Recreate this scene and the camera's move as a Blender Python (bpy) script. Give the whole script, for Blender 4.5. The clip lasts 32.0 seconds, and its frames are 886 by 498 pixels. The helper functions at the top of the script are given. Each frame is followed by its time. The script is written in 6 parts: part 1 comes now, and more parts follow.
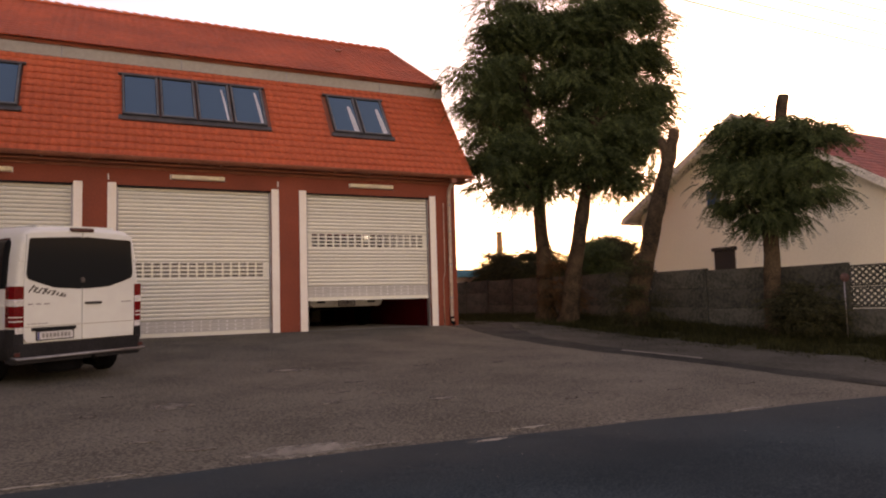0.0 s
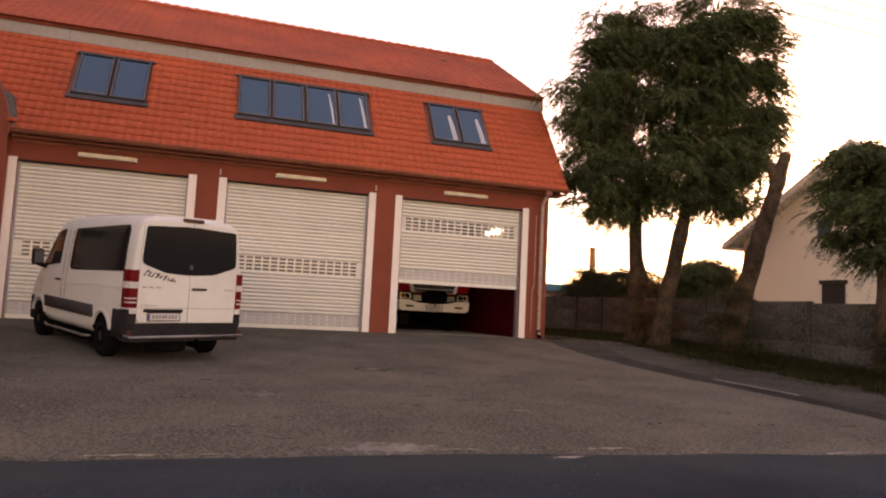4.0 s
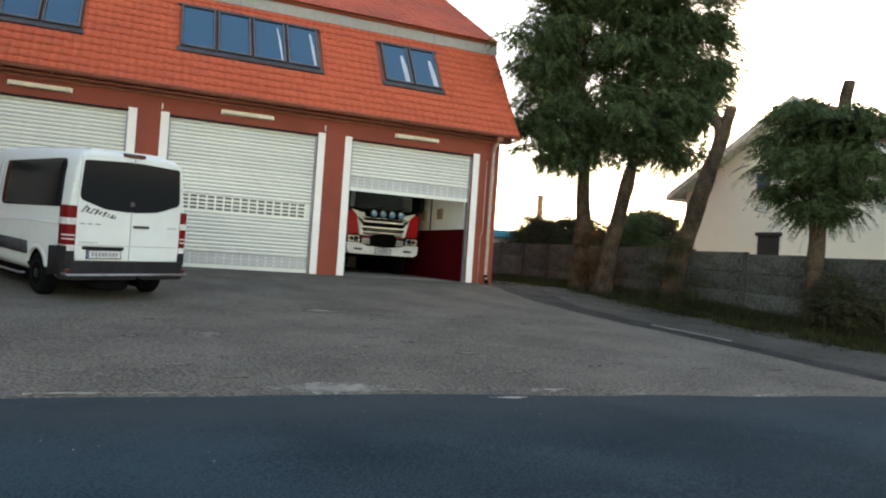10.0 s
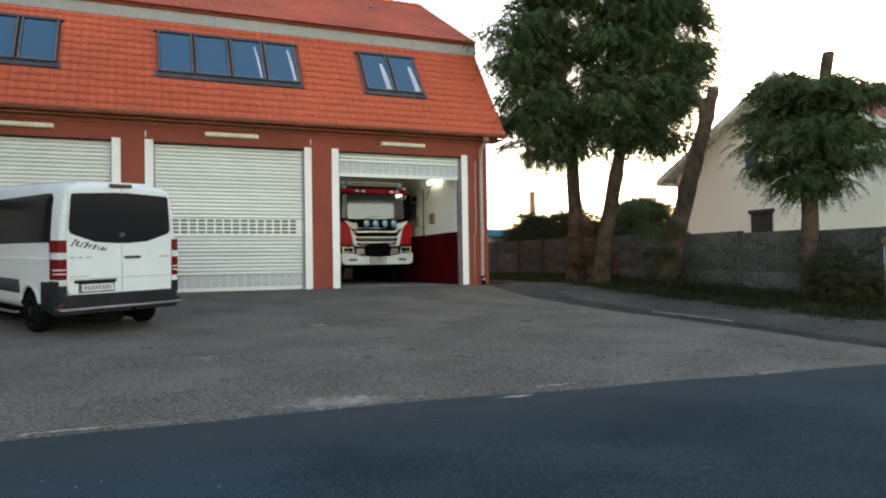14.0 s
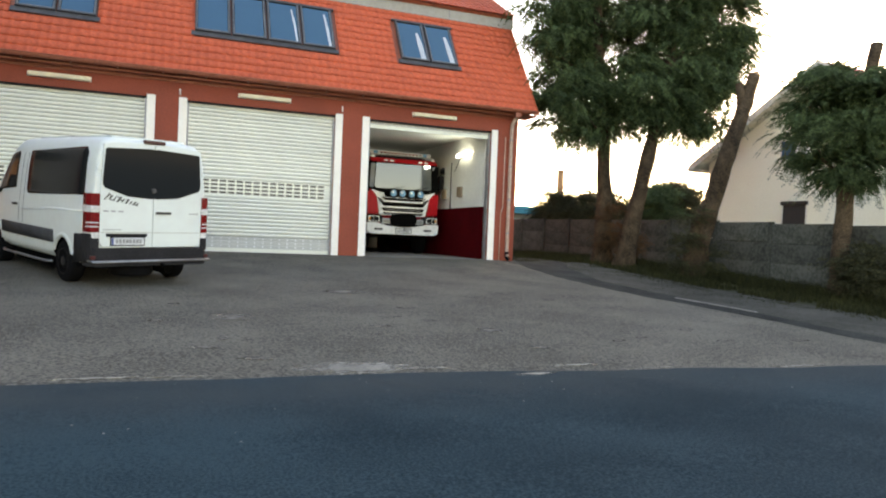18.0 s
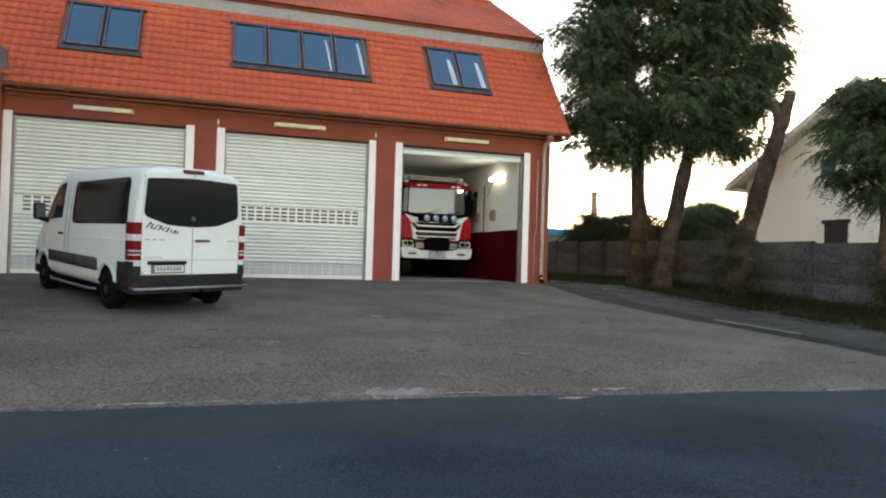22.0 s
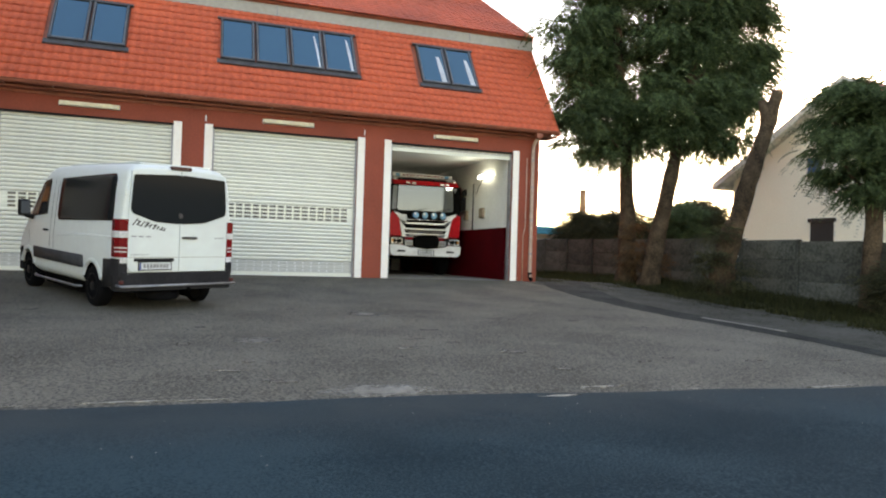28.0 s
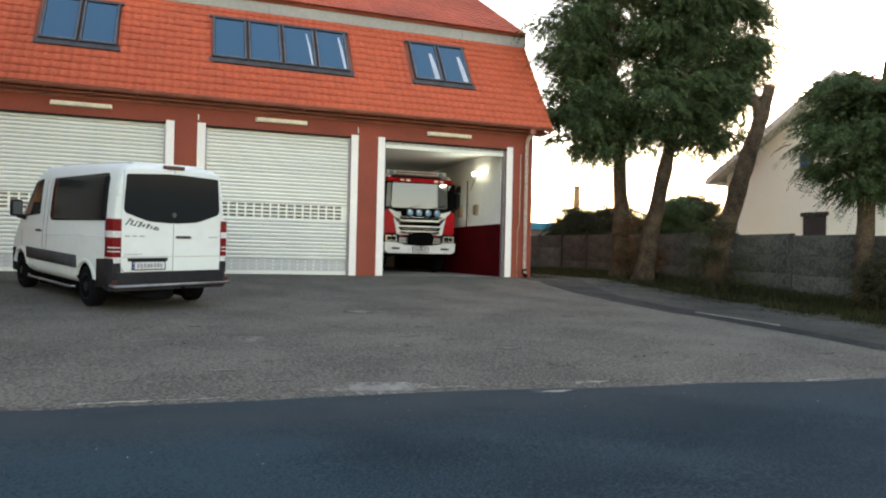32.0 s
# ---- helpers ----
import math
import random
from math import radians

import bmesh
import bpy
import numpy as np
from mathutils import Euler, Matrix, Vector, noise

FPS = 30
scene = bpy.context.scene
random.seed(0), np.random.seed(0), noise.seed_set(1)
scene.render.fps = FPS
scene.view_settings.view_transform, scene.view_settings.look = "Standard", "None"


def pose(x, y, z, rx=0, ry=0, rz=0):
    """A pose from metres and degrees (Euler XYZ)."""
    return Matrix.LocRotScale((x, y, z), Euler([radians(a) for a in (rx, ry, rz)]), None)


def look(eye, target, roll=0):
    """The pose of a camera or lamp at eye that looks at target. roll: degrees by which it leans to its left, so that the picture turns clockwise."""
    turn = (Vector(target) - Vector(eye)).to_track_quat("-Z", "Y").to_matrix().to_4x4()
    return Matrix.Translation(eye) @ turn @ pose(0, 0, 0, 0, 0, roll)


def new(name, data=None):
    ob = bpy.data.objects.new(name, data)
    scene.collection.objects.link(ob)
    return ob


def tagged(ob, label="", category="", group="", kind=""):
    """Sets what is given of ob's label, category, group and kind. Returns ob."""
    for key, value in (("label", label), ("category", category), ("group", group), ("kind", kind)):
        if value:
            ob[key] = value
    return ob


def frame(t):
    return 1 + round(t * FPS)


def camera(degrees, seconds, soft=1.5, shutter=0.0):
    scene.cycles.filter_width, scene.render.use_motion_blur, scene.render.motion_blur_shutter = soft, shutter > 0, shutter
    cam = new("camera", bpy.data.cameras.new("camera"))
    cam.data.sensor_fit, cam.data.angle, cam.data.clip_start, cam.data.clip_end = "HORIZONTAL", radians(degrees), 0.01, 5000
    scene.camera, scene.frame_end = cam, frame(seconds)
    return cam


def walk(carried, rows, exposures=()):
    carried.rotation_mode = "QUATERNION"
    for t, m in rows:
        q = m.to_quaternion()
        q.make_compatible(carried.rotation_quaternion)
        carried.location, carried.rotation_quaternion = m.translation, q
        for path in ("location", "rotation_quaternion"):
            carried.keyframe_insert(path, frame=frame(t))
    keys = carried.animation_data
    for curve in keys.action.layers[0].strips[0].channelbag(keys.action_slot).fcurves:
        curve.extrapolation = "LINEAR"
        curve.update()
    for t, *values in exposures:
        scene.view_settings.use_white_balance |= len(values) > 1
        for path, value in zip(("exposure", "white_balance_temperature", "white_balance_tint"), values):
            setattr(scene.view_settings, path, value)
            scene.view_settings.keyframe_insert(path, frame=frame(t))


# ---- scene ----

# ---------------------------------------------------------------- camera
cam = camera(64.6, 32.0, soft=2.1)
PATH = [
    (0, (-8.974, -19.017, 0.644), (-8.106, -17.222, 0.8), -1.7),
    (0.1, (-8.975, -19.033, 0.645), (-8.141, -17.222, 0.8), -1.3),
    (0.2, (-8.975, -19.049, 0.645), (-8.188, -17.215, 0.78), 0.3),
    (0.3, (-8.976, -19.065, 0.646), (-8.179, -17.231, 0.693), 3.1),
    (0.4, (-8.976, -19.081, 0.646), (-8.233, -17.225, 0.611), 4.7),
    (0.5, (-8.977, -19.097, 0.647), (-8.26, -17.231, 0.598), 4.1),
    (0.6, (-8.98, -19.102, 0.648), (-8.269, -17.233, 0.659), 3.7),
    (0.7, (-8.983, -19.107, 0.649), (-8.249, -17.248, 0.707), 3.5),
    (0.8, (-8.985, -19.113, 0.651), (-8.256, -17.253, 0.754), 2.4),
    (0.9, (-8.988, -19.118, 0.652), (-8.288, -17.247, 0.747), 2.1),
    (1, (-8.991, -19.123, 0.653), (-8.34, -17.233, 0.72), 1.9),
    (1.2, (-8.989, -19.13, 0.655), (-8.343, -17.241, 0.775), 2.7),
    (1.5, (-8.987, -19.141, 0.657), (-8.269, -17.278, 0.772), 1.9),
    (1.7, (-8.999, -19.124, 0.651), (-8.271, -17.265, 0.762), 0.8),
    (2, (-9.016, -19.099, 0.642), (-8.318, -17.226, 0.707), 1.1),
    (2.2, (-9.014, -19.079, 0.638), (-8.188, -17.262, 0.777), 1.3),
    (2.5, (-9.01, -19.048, 0.632), (-8.316, -17.186, 0.859), -0.1),
    (2.7, (-9.005, -19.067, 0.636), (-8.394, -17.176, 0.861), 2.0),
    (3, (-8.998, -19.095, 0.642), (-8.377, -17.201, 0.806), 2.7),
    (3.5, (-8.998, -19.123, 0.654), (-8.372, -17.232, 0.833), 2.8),
    (5.5, (-9.014, -19.128, 0.648), (-8.388, -17.237, 0.817), 2.9),
    (6, (-9.021, -19.126, 0.641), (-8.421, -17.224, 0.787), 2.7),
    (6.5, (-9.022, -19.149, 0.639), (-8.453, -17.236, 0.769), 2.7),
    (7, (-9.024, -19.165, 0.642), (-8.426, -17.261, 0.768), 1.7),
    (7.2, (-9.018, -19.137, 0.637), (-8.374, -17.247, 0.736), 1.1),
    (7.5, (-9.009, -19.096, 0.63), (-8.304, -17.228, 0.737), 1.4),
    (7.7, (-9.011, -19.097, 0.624), (-8.412, -17.191, 0.72), 1.4),
    (7.9, (-9.012, -19.098, 0.618), (-8.449, -17.182, 0.734), -0.4),
    (8, (-9.013, -19.098, 0.615), (-8.515, -17.163, 0.707), -2.4),
    (8.1, (-9.011, -19.112, 0.62), (-8.574, -17.16, 0.641), -4.1),
    (8.2, (-9.008, -19.126, 0.625), (-8.587, -17.172, 0.56), -3.4),
    (8.3, (-9.006, -19.14, 0.631), (-8.547, -17.194, 0.57), -1.9),
    (8.4, (-9.003, -19.154, 0.636), (-8.483, -17.223, 0.61), -2.6),
    (8.5, (-9.001, -19.168, 0.641), (-8.459, -17.243, 0.635), -2.2),
    (8.6, (-9.001, -19.162, 0.64), (-8.448, -17.241, 0.643), -2.0),
    (8.8, (-9.002, -19.151, 0.639), (-8.379, -17.253, 0.724), -1.2),
    (9, (-9.003, -19.14, 0.637), (-8.321, -17.264, 0.764), 0.2),
    (9.2, (-9.005, -19.13, 0.635), (-8.305, -17.258, 0.724), 2.2),
    (9.5, (-9.009, -19.114, 0.633), (-8.346, -17.229, 0.684), 2.3),
    (9.7, (-9.012, -19.112, 0.636), (-8.312, -17.239, 0.692), 3.3),
    (10, (-9.016, -19.108, 0.64), (-8.241, -17.264, 0.67), 3.9),
    (10.2, (-9.014, -19.106, 0.636), (-8.251, -17.257, 0.641), 3.8),
    (10.5, (-9.011, -19.102, 0.629), (-8.228, -17.263, 0.679), 3.9),
    (11, (-9.012, -19.099, 0.633), (-8.302, -17.229, 0.66), 1.6),
    (11.2, (-9.013, -19.097, 0.632), (-8.325, -17.22, 0.708), 1.9),
    (11.5, (-9.015, -19.093, 0.631), (-8.366, -17.202, 0.699), 1.1),
    (12, (-9.009, -19.116, 0.631), (-8.373, -17.222, 0.722), -0.4),
    (12.2, (-9.013, -19.124, 0.629), (-8.261, -17.274, 0.741), 0.6),
    (12.5, (-9.019, -19.137, 0.627), (-8.265, -17.287, 0.725), 0.3),
    (13, (-9.015, -19.126, 0.623), (-8.261, -17.274, 0.677), 0.3),
    (13.5, (-8.998, -19.129, 0.637), (-8.236, -17.28, 0.674), -0.3),
    (13.7, (-8.984, -19.109, 0.637), (-8.246, -17.251, 0.679), -0.9),
    (14, (-8.962, -19.08, 0.637), (-8.178, -17.241, 0.679), -0.9),
    (14.1, (-8.96, -19.076, 0.643), (-8.149, -17.248, 0.656), -1.5),
    (14.2, (-8.958, -19.073, 0.65), (-8.163, -17.238, 0.639), -1.8),
    (14.3, (-8.957, -19.069, 0.656), (-8.218, -17.211, 0.655), -1.5),
    (14.4, (-8.955, -19.066, 0.663), (-8.296, -17.177, 0.669), -1.2),
    (14.5, (-8.953, -19.062, 0.669), (-8.28, -17.179, 0.677), -2.3),
    (14.7, (-8.969, -19.068, 0.659), (-8.232, -17.209, 0.7), -2.5),
    (15, (-8.992, -19.078, 0.645), (-8.262, -17.216, 0.62), -0.4),
    (15.5, (-8.989, -19.089, 0.649), (-8.287, -17.217, 0.611), 0.8),
    (17.5, (-8.997, -19.1, 0.633), (-8.28, -17.233, 0.6), 2.1),
    (18, (-8.995, -19.088, 0.637), (-8.273, -17.224, 0.602), 2.4),
    (18.5, (-8.998, -19.075, 0.632), (-8.208, -17.237, 0.606), 1.2),
    (19, (-8.988, -19.07, 0.639), (-8.203, -17.231, 0.648), 1.2),
    (19.5, (-9.0, -19.079, 0.632), (-8.229, -17.233, 0.612), 2.1),
    (20, (-8.999, -19.079, 0.639), (-8.259, -17.221, 0.641), 1.8),
    (20.5, (-9.001, -19.074, 0.642), (-8.29, -17.205, 0.643), 2.0),
    (21, (-8.993, -19.131, 0.634), (-8.338, -17.242, 0.67), -1.4),
    (21.5, (-9.006, -19.113, 0.643), (-8.358, -17.222, 0.711), -1.0),
    (22, (-9.008, -19.108, 0.642), (-8.378, -17.21, 0.671), 1.7),
    (22.5, (-8.999, -19.097, 0.642), (-8.334, -17.211, 0.66), 3.4),
    (23, (-9.006, -19.08, 0.64), (-8.338, -17.195, 0.628), 2.8),
    (23.5, (-9.008, -19.08, 0.645), (-8.367, -17.186, 0.66), 3.4),
    (24, (-9.008, -19.082, 0.642), (-8.358, -17.191, 0.626), 3.0),
    (24.5, (-9.002, -19.079, 0.639), (-8.329, -17.196, 0.646), 2.6),
    (25, (-9.009, -19.088, 0.641), (-8.346, -17.201, 0.656), 2.4),
    (25.5, (-9.013, -19.09, 0.641), (-8.354, -17.202, 0.649), 2.4),
    (27.5, (-9.005, -19.096, 0.642), (-8.355, -17.204, 0.649), 2.0),
    (28, (-9.003, -19.099, 0.643), (-8.343, -17.211, 0.666), 1.8),
    (28.5, (-9.0, -19.1, 0.644), (-8.346, -17.21, 0.661), 2.2),
    (29, (-8.996, -19.099, 0.643), (-8.335, -17.212, 0.648), 1.4),
    (29.5, (-9.003, -19.097, 0.64), (-8.339, -17.21, 0.667), 1.1),
    (30, (-8.998, -19.103, 0.646), (-8.328, -17.218, 0.661), 1.2),
    (30.5, (-9.0, -19.093, 0.644), (-8.326, -17.21, 0.659), 1.3),
    (31, (-9.001, -19.101, 0.637), (-8.322, -17.22, 0.631), 1.3),
    (31.5, (-9.004, -19.1, 0.645), (-8.323, -17.219, 0.664), 1.1),
    (32, (-9.003, -19.104, 0.643), (-8.328, -17.221, 0.658), 1.3),
]
EXPOSURES = [
    (0.0, 2.06, 26800, 57), (0.3, 2.08, 25500, 56), (0.5, 2.60, 14300, 29), (0.7, 2.70, 13400, 25), (1.0, 2.50, 13700, 26), (1.5, 2.53, 15300, 32), (2.0, 2.54, 16300, 36), (3.0, 2.32, 32000, 63), (6.0, 2.40, 27500, 56), (7.5, 2.42, 23300, 51), (8.0, 2.50, 17300, 39), (8.3, 2.60, 13700, 27), (9.0, 2.74, 12200, 24), (11.0, 2.88, 12000, 23), (13.0, 2.74, 11900, 23), (14.0, 2.80, 11900, 23), (14.3, 2.74, 11900, 23), (15.0, 3.03, 12100, 24), (19.0, 3.16, 12400, 25), (22.0, 2.88, 12400, 25), (24.0, 3.04, 12400, 25), (32.0, 3.03, 12400, 25),
]
walk(cam, [(t, look(eye, target, roll)) for t, eye, target, roll in PATH], EXPOSURES)

# ---------------------------------------------------------------- world and sun
SUN_AZ, SUN_EL = radians(50), radians(14.0)
world = bpy.data.worlds.new("dusk_sky")
scene.world = world
world.use_nodes = True
wn = world.node_tree
sky = wn.nodes.new("ShaderNodeTexSky")
sky.sky_type, sky.sun_disc = "NISHITA", False
sky.sun_elevation, sky.sun_rotation = SUN_EL, SUN_AZ
sky.air_density, sky.dust_density, sky.ozone_density = 1.0, 0.4, 3.2
wn.links.new(sky.outputs[0], wn.nodes["Background"].inputs[0])
wn.nodes["Background"].inputs[1].default_value = 0.114
sun = new("sun", bpy.data.lights.new("sun", "SUN"))
sun.data.energy, sun.data.angle, sun.data.color = 0.04, radians(14), (1.0, 0.75, 0.55)
sun.matrix_basis = look((0, 0, 0), (-math.sin(SUN_AZ) * math.cos(SUN_EL), -math.cos(SUN_AZ) * math.cos(SUN_EL), -math.sin(SUN_EL)))


# ---------------------------------------------------------------- materials
def mat(name, color, rough=0.7, metal=0.0, dark=None, big=0.6, fine=30.0, vary=0.35, bump=0.2, bump_scale=60.0, emit=None,
        strength=0.0, piece=0.0, island=0.0, spec=0.5, coat=0.0, grain=0.5):
    """A surface with stains at one scale, grain at another, and fine relief."""
    m = bpy.data.materials.new(name)
    m.use_nodes = True
    n, l = m.node_tree.nodes, m.node_tree.links
    b = n["Principled BSDF"]
    b.inputs["Roughness"].default_value, b.inputs["Metallic"].default_value = rough, metal
    b.inputs["Specular IOR Level"].default_value = spec
    b.inputs["Coat Weight"].default_value = coat
    dark = dark or tuple(c * 0.6 for c in color)
    where = n.new("ShaderNodeTexCoord")
    one, two = n.new("ShaderNodeTexNoise"), n.new("ShaderNodeTexNoise")
    one.inputs["Scale"].default_value, one.inputs["Detail"].default_value = big, 6
    two.inputs["Scale"].default_value, two.inputs["Detail"].default_value = fine, 4
    for tex in (one, two):
        l.new(where.outputs["Object"], tex.inputs["Vector"])
    both = n.new("ShaderNodeMix")
    both.data_type = "FLOAT"
    both.inputs[0].default_value = grain
    l.new(one.outputs[0], both.inputs[2])
    l.new(two.outputs[0], both.inputs[3])
    ramp = n.new("ShaderNodeMapRange")
    ramp.inputs[1].default_value, ramp.inputs[2].default_value = 0.38, 0.62
    ramp.inputs[3].default_value, ramp.inputs[4].default_value = 0.5 - vary, 0.5 + vary
    l.new(both.outputs[0], ramp.inputs[0])
    tone = n.new("ShaderNodeMix")
    tone.data_type = "RGBA"
    mid = [2 * c - d for c, d in zip(color, dark)]
    tone.inputs[6].default_value, tone.inputs[7].default_value = (*dark, 1), (*[min(1, max(0, v)) for v in mid], 1)
    l.new(ramp.outputs[0], tone.inputs[0])
    out = tone.outputs[2]
    if piece or island:
        info = n.new("ShaderNodeObjectInfo" if piece else "ShaderNodeNewGeometry")
        hue = n.new("ShaderNodeHueSaturation")
        span = n.new("ShaderNodeMapRange")
        amount = piece or island
        span.inputs[3].default_value, span.inputs[4].default_value = 1 - amount, 1 + amount
        l.new(info.outputs["Random" if piece else "Random Per Island"], span.inputs[0])
        l.new(span.outputs[0], hue.inputs["Value"])
        l.new(out, hue.inputs["Color"])
        out = hue.outputs[0]
    l.new(out, b.inputs["Base Color"])
    if bump:
        rel, push = n.new("ShaderNodeTexNoise"), n.new("ShaderNodeBump")
        rel.inputs["Scale"].default_value, rel.inputs["Detail"].default_value = bump_scale, 5
        push.inputs["Strength"].default_value, push.inputs["Distance"].default_value = bump, 0.02
        l.new(where.outputs["Object"], rel.inputs["Vector"])
        l.new(rel.outputs[0], push.inputs["Height"])
        l.new(push.outputs[0], b.inputs["Normal"])
    if emit:
        b.inputs["Emission Color"].default_value, b.inputs["Emission Strength"].default_value = (*emit, 1), strength
    return m


def glass(name, tint, rough=0.04, opaque=True, spec=0.5, ior=1.5):
    m = bpy.data.materials.new(name)
    m.use_nodes = True
    b = m.node_tree.nodes["Principled BSDF"]
    b.inputs["Base Color"].default_value, b.inputs["Roughness"].default_value = (*tint, 1), rough
    b.inputs["IOR"].default_value, b.inputs["Specular IOR Level"].default_value = ior, spec
    if not opaque:
        b.inputs["Transmission Weight"].default_value = 1.0
    return m


def worn(name, color):
    """Pale scuffed mortar that thins out raggedly towards its rim."""
    m = mat(name, color, 0.95, big=2.0, fine=40, bump=0.3, spec=0.15)
    n, l = m.node_tree.nodes, m.node_tree.links
    where, dist, spot = n.new("ShaderNodeTexCoord"), n.new("ShaderNodeVectorMath"), n.new("ShaderNodeTexNoise")
    flat = n.new("ShaderNodeVectorMath")
    flat.operation, flat.inputs[1].default_value = "MULTIPLY", (1, 1, 0)
    l.new(where.outputs["Generated"], flat.inputs[0])
    dist.operation, dist.inputs[1].default_value = "DISTANCE", (0.5, 0.5, 0.0)
    l.new(flat.outputs[0], dist.inputs[0])
    spot.inputs["Scale"].default_value, spot.inputs["Detail"].default_value = 9.0, 6
    l.new(where.outputs["Object"], spot.inputs["Vector"])
    add, span = n.new("ShaderNodeMath"), n.new("ShaderNodeMapRange")
    add.operation = "SUBTRACT"
    l.new(spot.outputs[0], add.inputs[0])
    l.new(dist.outputs["Value"], add.inputs[1])
    span.inputs[1].default_value, span.inputs[2].default_value = -0.12, 0.34
    span.inputs[3].default_value, span.inputs[4].default_value = 0.0, 0.9
    l.new(add.outputs[0], span.inputs[0])
    l.new(span.outputs[0], n["Principled BSDF"].inputs["Alpha"])
    return m


